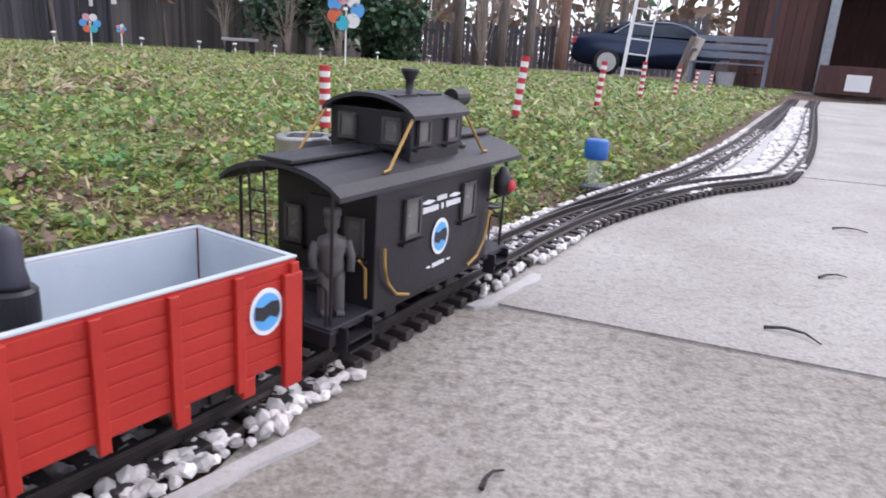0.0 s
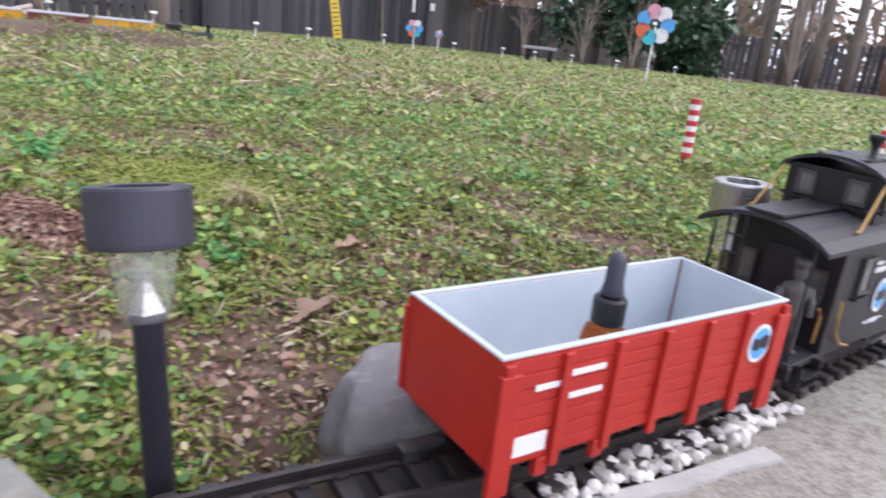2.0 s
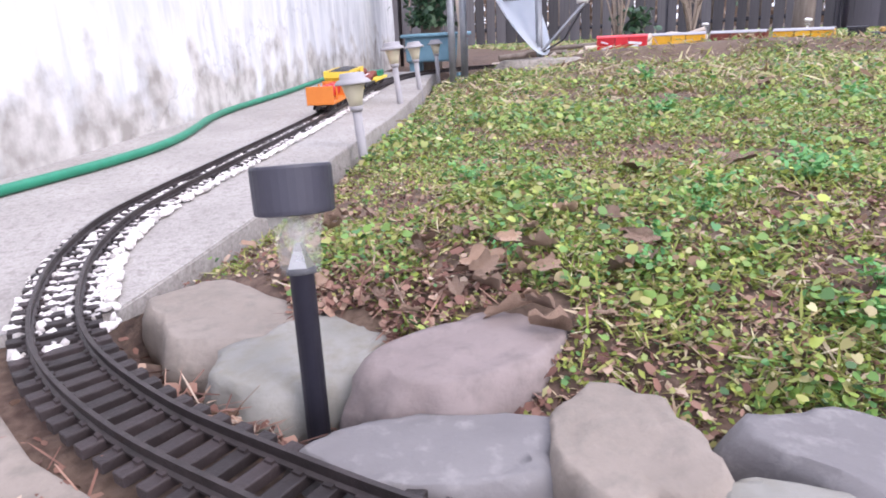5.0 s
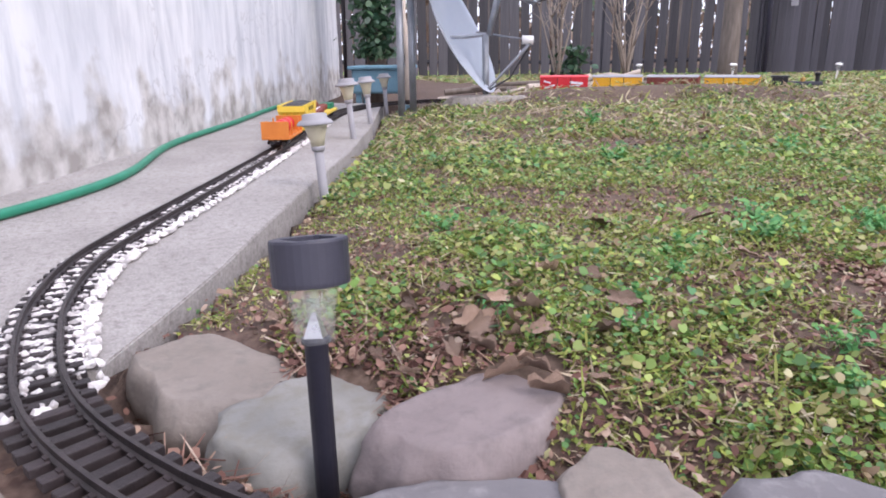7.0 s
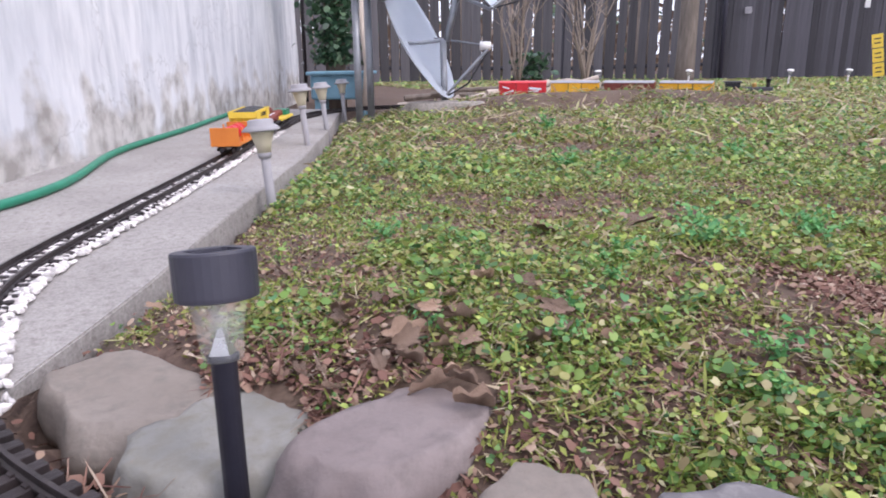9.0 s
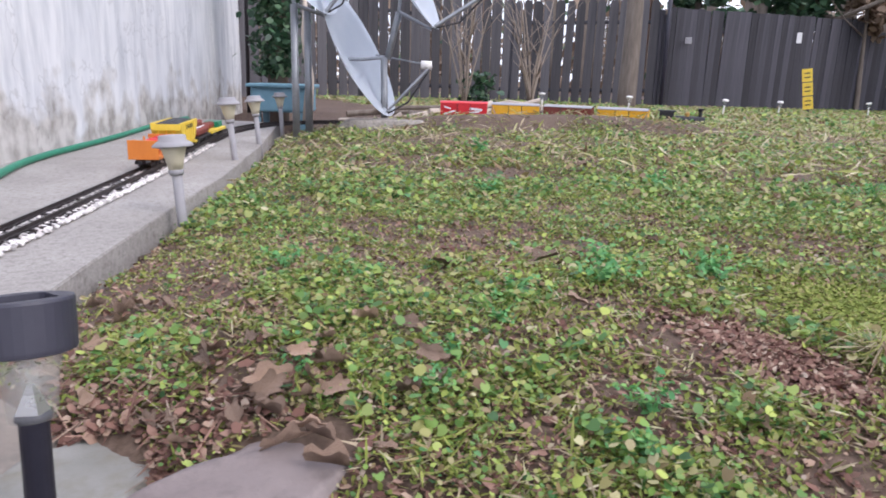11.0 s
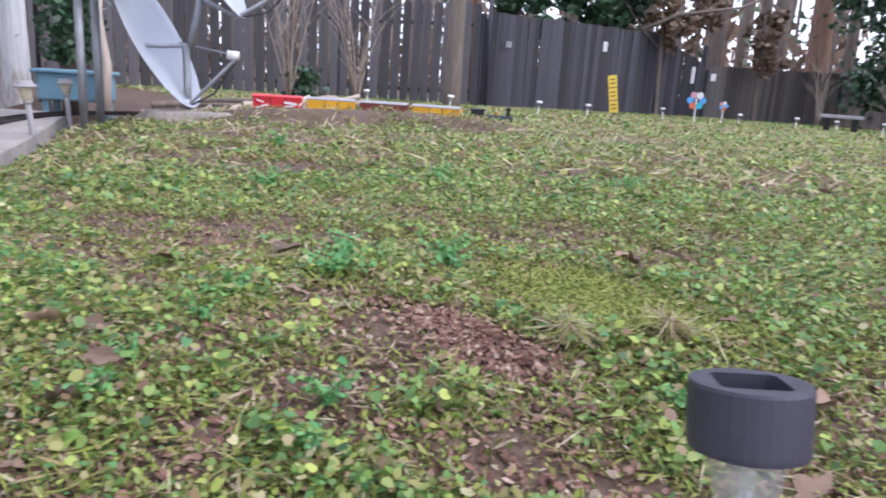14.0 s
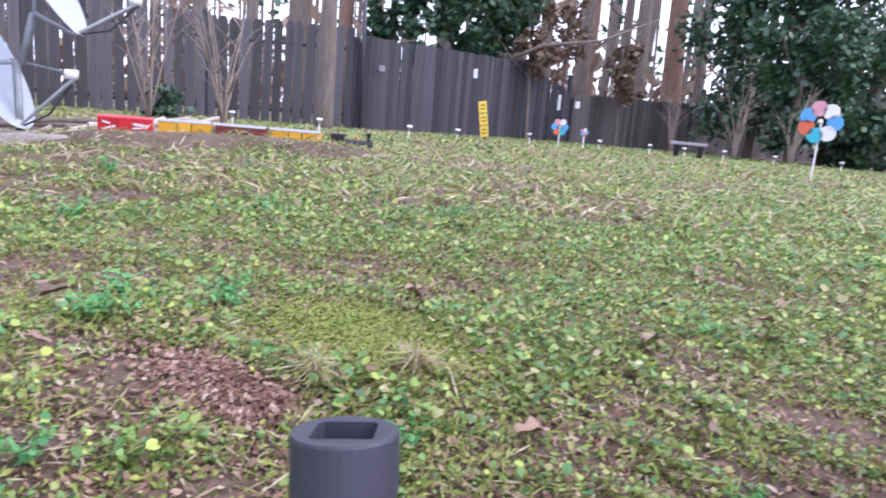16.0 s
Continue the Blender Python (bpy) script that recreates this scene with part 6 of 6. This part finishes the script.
def pinwheel(m, r, label, petals):
    root = thing("garden_pinwheel", m, label, "pinwheel", group="pinwheels")
    part("stick", rod([(0, 0.03, 0), (0, 0.03, -1.2 * r - 0.45)], 0.010, 8), M_STRIPE_W, root)
    for k in range(petals):
        a = 2 * math.pi * k / petals
        bm = lathe([(r * 0.36, -0.006), (r * 0.36, 0.006)], 14)
        bmesh.ops.transform(bm, matrix=pose(r * 0.62 * math.cos(a), 0, r * 0.62 * math.sin(a), 90, 0, 0) @ Matrix.Diagonal((1, 1, 1, 1)), verts=bm.verts)
        part("petal", bm, (M_BLUE, M_STRIPE_W, M_PINK, M_BLUE, M_CORAL, M_TEAL, M_STRIPE_W, M_CORAL)[k % 8], root, "round coloured petal")
    part("hub", lathe([(r * 0.12, 0), (r * 0.08, 0.03)], 12), M_STRIPE_W, root)
    return root


M_PINK = mat("pink_plastic", (0.6, 0.28, 0.34), (0.7, 0.36, 0.42), 10, 0.4, bump=0)
M_CORAL = mat("coral_plastic", (0.62, 0.12, 0.05), (0.72, 0.18, 0.08), 10, 0.4, bump=0)
M_TEAL = mat("teal_plastic", (0.04, 0.4, 0.5), (0.06, 0.5, 0.6), 10, 0.4, bump=0)
pinwheel(pose(-1.94, 7.75, 0.60, 0, 0, -5), 0.22, "large pinwheel with round blue, white and pink petals", 7)
pinwheel(pose(-5.95, 9.42, 0.29, 0, 0, 30), 0.14, "small bright multicoloured garden pinwheel", 6)
pinwheel(pose(-5.62, 9.62, 0.24, 0, 0, 30), 0.07, "tiny blue and white pinwheel", 5)


def small_white_lamp(x, y, z):
    root = thing("white_solar_light", pose(x, y, z, 0, random.uniform(-8, 8), 0), "small white solar light near the back fence", "garden light", group="white solar lights")
    part("cap", lathe([(0.035, 0), (0.038, 0.012), (0.025, 0.022)], 16, (0, 0, 0.17)), M_STRIPE_W, root)
    part("lens", lathe([(0.018, 0), (0.028, 0.05)], 14, (0, 0, 0.12)), M_LENS, root)
    part("stem", lathe([(0.009, -0.05), (0.009, 0.12)], 10), M_STRIPE_W, root)


for yaw, d in ((50.3, 7.7), (43.0, 8.6), (39.0, 9.5), (33.0, 11), (27.5, 11.5), (23.5, 12), (20.8, 12), (18, 12.5), (14.5, 12.5), (10, 13), (6, 14), (1.5, 15), (57, 8)):
    x, y = -0.3 - d * math.sin(radians(yaw)), -0.1 + d * math.cos(radians(yaw))
    small_white_lamp(x, y, float(ground_z(x, y)))

# far stone bench
gb = thing("garden_bench", pose(-4.87, 12.06, -0.12, 0, 0, 20), "low grey garden bench near the back fence", "bench")
part("seat", box((0, 0, 0.30), (0.62, 0.25, 0.05), 0.008), M_GREYPL, gb)
for s in (-1, 1):
    # legs reuse the shed ceiling's near black
    part("leg", box((s * 0.2, 0, 0.13), (0.09, 0.2, 0.28), 0.008), M_DARK, gb)


# ---- trees ----
def at_bearing(yaw, d):
    return -0.3 - d * math.sin(radians(yaw)), -0.05 + d * math.cos(radians(yaw))


def trunk_bm(r, h, seed, lean=0.03, forks=0):
    rnd = random.Random(seed)
    lx, ly = rnd.uniform(-lean, lean), rnd.uniform(-lean, lean)
    pts = [(lx * z + 0.03 * r * math.sin(z * 1.3 + seed), ly * z, z) for z in np.linspace(-0.3, h, 9)]
    bm = rod(pts, r, 10, taper=r * 0.45)
    for k in range(forks):
        z = h * rnd.uniform(0.35, 0.9)
        a, ln = rnd.uniform(0, 6.28), rnd.uniform(0.8, 2.4)
        b0 = Vector((lx * z, ly * z, z))
        pts = [b0 + Vector((math.cos(a) * ln * t, math.sin(a) * ln * t, ln * (0.35 * t + 0.25 * t * t))) for t in (0, 0.35, 0.7, 1)]
        rod(pts, r * 0.28, 6, bm, r * 0.05)
    return bm


def tree(yaw, d, r, h, material, label, seed, forks=5, lean=0.03, crown=None, at=None):
    x, y = at or at_bearing(yaw, d)
    root = thing("tree", pose(x, y, float(ground_z(x, y)) - 0.05), label, "tree", group="trees behind the lawn")
    part("trunk", trunk_bm(r, h, seed, lean, forks), material, root, "", True)
    if crown:
        z0, z1, rad, n, leaf, m = crown
        rs = np.random.RandomState(seed)
        k = 34
        cl = np.stack([rs.normal(0, rad * 0.5, k), rs.normal(0, rad * 0.5, k), rs.uniform(z0, z1, k)], 1)
        c = cl[rs.randint(0, k, n)] + rs.normal(0, rad * 0.16, (n, 3))
        leaf_soup("crown", c, rs.uniform(leaf * 0.5, leaf, n), np.full(n, 1.4), m, "uneven leafy crown", "", seed, 5, 1.4, parent=root)
    return root


tree(0, 0, 0.14, 5.5, M_BARK, "leaning grey tree trunk in front of the fence", 1, 3, 0.02, at=(-8.34, 6.66))
for k, (yaw, d, r, red) in enumerate(((64, 16, 0.12, 0), (60, 19, 0.16, 0), (56, 15.5, 0.14, 0), (52.5, 18, 0.2, 0), (49, 16, 0.17, 1), (46.5, 17, 0.12, 0), (41, 20, 0.2, 0), (35, 19, 0.22, 0), (32.5, 22, 0.24, 0), (29.5, 21, 0.2, 0),
                                      (26.5, 24, 0.2, 0), (22.5, 23, 0.36, 1), (20.5, 25, 0.2, 0), (18.5, 28, 0.22, 0), (13.5, 21, 0.18, 0), (9, 20, 0.16, 0), (4.2, 22, 0.16, 0), (2.5, 21.5, 0.2, 0), (0.8, 23, 0.17, 0), (-1.5, 23, 0.16, 0), (-4, 26, 0.22, 1), (36, 27, 0.22, 0), (43.5, 24, 0.2, 0), (25, 30, 0.25, 0), (29, 33, 0.25, 1), (17, 33, 0.25, 0), (53, 26, 0.2, 0), (67, 20, 0.18, 0), (70, 18, 0.15, 0))):
    tree(yaw, d, r, 11, M_BARK2 if red else M_BARK, "tall bare reddish pine trunk" if red else "tall bare grey-barked tree", 20 + k, 5)
for k, (yaw, d, rad, z0, z1, n) in enumerate(((16.5, 19, 1.9, 1.0, 6.5, 9000), (11.5, 20, 1.9, 0.9, 6.5, 8000), (13.5, 17.5, 1.1, 0.5, 3.2, 4000), (40.5, 14.5, 0.7, 1.6, 4.5, 3500), (37.5, 15.5, 0.8, 1.7, 4.8, 3500), (45, 16, 0.6, 2.0, 4.5, 2000), (9.5, 19, 0.8, 0.1, 1.3, 1800))):
    tree(yaw, d, 0.12, min(z1, 5), M_BARK, "dense dark green evergreen tree behind the fence" if z1 > 3 else "low dark evergreen shrub before the fence", 70 + k, 4, 0.05, (z0, z1, rad, n, 0.075, M_HOLLY))
for k, (yaw, d, rad, z0, z1, n) in enumerate(((26.3, 17.5, 0.35, 1.1, 2.4, 1100), (33.5, 15.5, 0.4, 1.5, 3.0, 1200), (31, 18, 0.5, 2.2, 4, 900))):
    tree(yaw, d, 0.05, z1, M_BARK, "small tree holding clusters of withered brown leaves", 90 + k, 5, 0.05, (z0, z1, rad, n, 0.07, M_BROWNLEAF))
solo("bare_branch", rod([(-9.9, 12.4, 1.75), (-9.1, 12.2, 1.55), (-8.4, 12.5, 1.9), (-7.6, 13.4, 2.1), (-6.9, 14.6, 2.7)], 0.06, 8, taper=0.015), M_BARK, "arching bare dark branch over the fence", "branch", smooth=True)


def bare_shrub(x, y, h, n, seed, label):
    rnd = random.Random(seed)
    root = thing("bare_shrub", pose(x, y, float(ground_z(x, y)) - 0.03), label, "shrub", group="bare shrubs")
    for k in range(n):
        a, sp = rnd.uniform(0, 6.28), rnd.uniform(0.1, 0.5)
        hh = h * rnd.uniform(0.6, 1.1)
        pts = [Vector((math.cos(a) * sp * t ** 1.3 * h * 0.6 + 0.03 * math.sin(5 * t + k), math.sin(a) * sp * t ** 1.3 * h * 0.6, hh * t)) for t in np.linspace(0, 1, 6)]
        bm = rod(pts, 0.016, 6, taper=0.004)
        for j in range(4):
            p = pts[rnd.randrange(2, 5)]
            b, ln = rnd.uniform(0, 6.28), rnd.uniform(0.2, 0.45)
            rod([p, p + Vector((math.cos(b) * ln * 0.5, math.sin(b) * ln * 0.5, ln * 0.6)), p + Vector((math.cos(b) * ln, math.sin(b) * ln, ln * 1.0))], 0.006, 5, bm, 0.002)
        part("stem", bm, M_TWIG, root, "", True)
    return root


bare_shrub(-8.3, 3.95, 1.5, 9, 1, "bare pale multi-stemmed shrub before the fence")
bare_shrub(-8.0, 4.75, 1.6, 9, 2, "bare pale spreading shrub before the fence")
bare_shrub(-0.9, 16.5, 1.9, 10, 3, "bare grey shrub at the far end of the lawn")
bare_shrub(-4.0, 15.5, 1.6, 10, 4, "bare grey brushwood at the far end of the lawn")
bare_shrub(-5.0, 15.0, 1.6, 9, 5, "bare grey brushwood at the far end of the lawn")
bare_shrub(-6.6, 15.5, 1.5, 8, 6, "bare grey brushwood before the back fence")

# ivy on the post at the end of the wall
rs = np.random.RandomState(8)
iv = np.stack([rs.normal(-6.60, 0.10, 4200), rs.normal(1.16, 0.095, 4200), rs.uniform(0.3, 2.6, 4200)], 1)
ivy = thing("ivy_clump", Matrix(), "dark green ivy climbing a stump behind the planter", "plant")
part("stump", rod([(-6.66, 1.18, -0.1), (-6.64, 1.18, 1.2), (-6.68, 1.20, 2.7)], 0.09, 9), M_BARK, ivy, "", True)
leaf_soup("leaves", iv, rs.uniform(0.014, 0.032, len(iv)), np.full(len(iv), 1.4), M_HOLLY, "", "", 9, 5, 1.2, parent=ivy)
iv = np.stack([rs.normal(-8.35, 0.12, 260), rs.normal(4.2, 0.12, 260), rs.uniform(-0.1, 0.38, 260)], 1)
leaf_soup("low_evergreen", iv, rs.uniform(0.02, 0.045, len(iv)), np.full(len(iv), 1.4), M_HOLLY, "low evergreen seedling at the fence foot", "plant", 10, 5, 1.2)
# woods beyond the fences
rs = np.random.RandomState(3)
wv, wf = [], []
for k in range(260):
    yaw, d = rs.uniform(-30, 95), rs.uniform(30, 75)
    x, y = at_bearing(yaw, d)
    r = rs.uniform(0.06, 0.22)
    lx = rs.uniform(-0.04, 0.04)
    b = len(wv)
    for z, q in ((-1.5, 1.0), (16.0, 0.5)):
        wv += [(x + lx * z + r * q * math.cos(t), y + r * q * math.sin(t), z) for t in (0, 1.57, 3.14, 4.71)]
    wf += [(b + i, b + (i + 1) % 4, b + 4 + (i + 1) % 4, b + 4 + i) for i in range(4)]
tagged(new("distant_woods", soup("distant_woods", wv, wf, M_BARK)), "distant bare woodland trunks beyond the fences", "woods", kind="stuff")
n = 9000
yaw, d = rs.uniform(-30, 95, n), rs.uniform(28, 60, n)
c = np.stack([-0.3 - d * np.sin(np.radians(yaw)), d * np.cos(np.radians(yaw)), np.abs(rs.normal(0, 2.6, n)) - 0.5], 1)
leaf_soup("distant_undergrowth", c, rs.uniform(0.05, 0.22, n), np.full(n, 1.4), M_BROWNLEAF, "brown and grey undergrowth among the distant trees", "woods", 12, 5, 2.5)
n = 4500
yaw, d = rs.uniform(-30, 95, n), rs.uniform(30, 60, n)
c = np.stack([-0.3 - d * np.sin(np.radians(yaw)), d * np.cos(np.radians(yaw)), rs.uniform(0.5, 11, n)], 1)
leaf_soup("distant_evergreens", c, rs.uniform(0.08, 0.25, n), np.full(n, 1.4), M_HOLLY, "scattered evergreen foliage among the distant trees", "woods", 13, 5, 1.4)

# ---- shed, bench, ladder, car at the end of the patio ----
SH = Vector((3.76, 13.3, -0.08))
shed = thing("open_shed", pose(*SH, 0, 0, -22), "red-brown boarded shed with a dark open bay", "shed")
me_board = mesh_of("board", box((0, 0, 1.4), (0.15, 0.03, 2.8), 0.004), M_SHED)
for k in range(9):
    ob = new("board", me_board)
    ob.parent = shed
    ob.matrix_basis = pose(0.08 + k * 0.155, 0, 0, 0, 0, random.uniform(-0.6, 0.6))
part("corner_post", box((1.50, -0.05, 1.4), (0.16, 0.16, 2.8), 0.01), M_GALV, shed, "grey steel corner post")
part("floor", box((3.2, 2.2, -0.02), (6.6, 4.6, 0.08)), M_CONC2, shed)
part("rear_wall", box((3.2, 4.4, 1.4), (6.6, 0.1, 2.9)), M_SHED, shed)
part("side_wall", box((0.02, 2.3, 1.4), (0.08, 4.4, 2.9)), M_SHED, shed)
part("side_wall", box((6.4, 2.2, 1.4), (0.1, 4.5, 2.9)), M_SHED, shed)
# ceiling coloured near black to stand in for shade inside the bay
part("ceiling_boards", box((3.2, 2.0, 2.9), (7.0, 5.4, 0.12)), M_DARK, shed)
part("door_frame", box((0.62, -0.03, 1.02), (0.05, 0.02, 2.0)), M_FENCE2, shed)
part("door_frame", box((1.02, -0.03, 2.02), (0.85, 0.02, 0.05)), M_FENCE2, shed)
cb = thing("low_cabinet", pose(5.58, 12.43, -0.08, 0, 0, -25), "brown low cabinet with a white square panel", "cabinet")
part("body", box((0, 0, 0.25), (1.1, 0.5, 0.46), 0.01), M_SHED, cb)
part("white_panel", box((0.05, -0.255, 0.22), (0.36, 0.012, 0.26)), M_STRIPE_W, cb, "plain white panel")

bench = thing("garden_bench", pose(3.41, 12.1, -0.1, 0, 0, -18), "weathered grey slatted garden bench against the shed", "bench")
for k in range(4):
    part("seat_slat", box((0, -0.22 + k * 0.115, 0.42), (1.2, 0.095, 0.025), 0.004), M_BENCH, bench)
for k in range(3):
    part("back_slat", box((0, 0.22 + 0.03 * k, 0.55 + k * 0.13), (1.2, 0.022, 0.095), 0.004), M_BENCH, bench)
for s in (-1, 1):
    part("front_leg", box((s * 0.56, -0.22, 0.21), (0.06, 0.06, 0.42), 0.004), M_BENCH, bench)
    part("rear_leg", box((s * 0.56, 0.22, 0.42), (0.06, 0.06, 0.84), 0.004, (-8, 0, 0)), M_BENCH, bench)
    part("arm", box((s * 0.56, -0.02, 0.62), (0.07, 0.5, 0.03), 0.004), M_BENCH, bench)
for k, (x, y, m) in enumerate(((3.03, 11.99, M_GREYPL), (3.33, 11.9, M_GREYPL), (3.83, 12.05, M_SHED))):
    solo("storage_bucket", lathe([(0.13, 0), (0.15, 0.26), (0.16, 0.28), (0.14, 0.28)], 18), m, "plain bucket stored under the bench", "bucket", m=pose(x, y, -0.09), group="buckets")
pk = thing("leaning_boards", pose(2.75, 12.29, -0.1, 0, 0, -15), "pale rounded boards leaning beside the bench", "boards")
for k in range(2):
    part("board", box((0.06 * k, 0, 0.40), (0.16, 0.03, 0.84), 0.01, (0, 16 + 3 * k, 0)), M_PLANK if k else M_BARK, pk)

lad = thing("white_ladder", pose(2.18, 13.93, -0.1, -6, 4, -8), "white painted wooden ladder leaning in the yard", "ladder")
for s in (-1, 1):
    part("rail", box((s * 0.20, 0, 1.3), (0.07 if s < 0 else 0.03, 0.04, 2.6), 0.004), M_STRIPE_W, lad)
for k in range(9):
    part("rung", rod([(-0.2, 0, 0.2 + k * 0.28), (0.2, 0, 0.2 + k * 0.28)], 0.014, 8), M_STRIPE_W, lad)


def car(m):
    root = thing("parked_car", m, "dark blue saloon car parked beyond the lawn", "car")
    L, W = 4.9, 1.84
    low = [(-2.45, 0.40), (-2.42, 0.70), (-2.38, 0.95), (-2.1, 1.03), (-1.6, 1.07), (1.1, 0.98), (2.2, 0.82), (2.42, 0.62), (2.44, 0.35), (2.0, 0.25), (-2.1, 0.26)]
    top = [(-1.75, 1.05), (-1.15, 1.38), (-0.6, 1.46), (0.1, 1.46), (0.55, 1.38), (1.25, 0.99)]

    def shell(prof, half, inset):
        bm = bmesh.new()
        rows = [[bm.verts.new((x, s * (half - inset * max(0, z - 0.6)), z)) for x, z in prof] for s in (-1, 1)]
        bm.faces.new(rows[0])
        bm.faces.new(rows[1][::-1])
        for i in range(len(prof)):
            j = (i + 1) % len(prof)
            bm.faces.new((rows[0][j], rows[0][i], rows[1][i], rows[1][j]))
        bmesh.ops.recalc_face_normals(bm, faces=bm.faces)
        bmesh.ops.bevel(bm, geom=list(bm.edges), offset=0.05, segments=3, affect="EDGES")
        return bm
    body = part("body", shell(low, W / 2, 0.12), M_CAR, root, "dark blue body", True)
    part("roof", shell(top, W / 2 - 0.02, 0.28), M_CAR, root, "dark blue roof and pillars", True)
    for s in (-1, 1):
        bm = slab_of([(-1.35, 1.09), (-0.98, 1.33), (-0.5, 1.39), (0.05, 1.39), (0.42, 1.31), (0.9, 1.05)], 0, 0.02)
        bmesh.ops.transform(bm, matrix=pose(0, s * 0.815, 0, 90 - s * 12, 0, 0) @ pose(0, 0, 0), verts=bm.verts)
        for v in bm.verts:
            v.co.z = max(1.06, min(1.40, v.co.z))
            v.co.y = s * (0.895 - 0.28 * (v.co.z - 0.6)) + s * 0.012
        part("side_window", bm, M_CARGLASS, root, "tinted side window")
        part("window_trim", rod([(-1.38, s * 0.78, 1.09), (-0.98, s * 0.70, 1.36), (-0.5, s * 0.685, 1.42), (0.05, s * 0.685, 1.42), (0.45, s * 0.71, 1.33), (0.92, s * 0.79, 1.05)], 0.012, 6), M_STEEL, root, "bright window trim")
        part("tail_light", box((-2.36, s * 0.72, 0.86), (0.12, 0.3, 0.16), 0.03), M_STRIPE_R, root, "red tail light")
        for x in (-1.5, 1.45):
            w = part("wheel", lathe([(0.33, -0.11), (0.345, -0.07), (0.345, 0.07), (0.33, 0.11), (0.24, 0.115)], 28), M_TYRE, root, "black tyre", True)
            w.matrix_basis = pose(x, s * 0.83, 0.345, -90 * s, 0, 0)
            rim = bmesh.new()
            for k in range(10):
                a = 36 * k
                box((0.125 * math.cos(radians(a)), 0.125 * math.sin(radians(a)), 0.112), (0.22, 0.035, 0.02), turn=(0, 0, a), bm=rim)
            lathe([(0.05, 0.1), (0.05, 0.128)], 14, (0, 0, 0), rim)
            lathe([(0.235, 0.1), (0.245, 0.118), (0.225, 0.118)], 28, (0, 0, 0), rim)
            part("rim", rim, M_STEEL, w, "spoked alloy rim")
    return root


CARZ = float(ground_z(4.1, 19.7))
car(pose(3.84, 19.81, CARZ, 0, 0, -4))

# ---- grass in the far joint, twigs and chips on the patio ----
rs = np.random.RandomState(77)
jt = np.clip(rs.normal(0.62, 0.16, 900), 0.05, 1)
jp = np.stack([0.98 + 1.235 * jt + rs.normal(0, 0.006, 900), 2.006 - 0.216 * jt + rs.normal(0, 0.007, 900), rs.uniform(0.0, 0.012, 900)], 1)
leaf_soup("joint_grass", jp, rs.uniform(0.0015, 0.004, 900), np.full(900, 1.2), M_MOSS, "thin green moss and grass in the patio joint", "ground cover", 78, 4, 3.0)
for x, y, ln, a, bend in ((0.30, 0.80, 0.06, -35, 0.012), (0.45, 1.05, 0.05, 20, 0.004), (0.62, 1.38, 0.06, -10, 0.006), (-0.02, 0.47, 0.03, 60, 0.003), (0.9, 1.0, 0.035, 15, 0.003), (1.15, 1.45, 0.05, -30, 0.005)):
    solo("twig", rod([(-ln / 2, 0, 0.003), (-ln / 6, bend, 0.005), (ln / 6, bend, 0.005), (ln / 2, 0, 0.002)], 0.0022, 6, taper=0.0008), M_SLEEPER, "small dark curled twig lying on the concrete", "twig", m=pose(x, y, 0, 0, 0, a), group="twigs on the patio")
rnd = random.Random(31)
for k in range(26):
    d, o = rnd.uniform(1.5, 3.6), rnd.uniform(0.16, 0.55)
    p = WA + along * (d + 0.6) + Vector((along.y, -along.x, 0)) * -o
    q = float(np.min(np.hypot(MXY[:, 0] - p.x, MXY[:, 1] - p.y)))
    if q < 0.07 or p.x > -1.3:
        continue
    ob = new("paint_chip", PEB[k % 6])
    r = rnd.uniform(0.003, 0.008)
    ob.matrix_world = pose(p.x, p.y, r * 0.3, 0, 0, rnd.uniform(0, 360)) @ Matrix.Diagonal((r, r * 0.7, r * 0.35, 1))
    tagged(ob, "small white paint chip on the walkway", "chip", group="chips on the walkway")
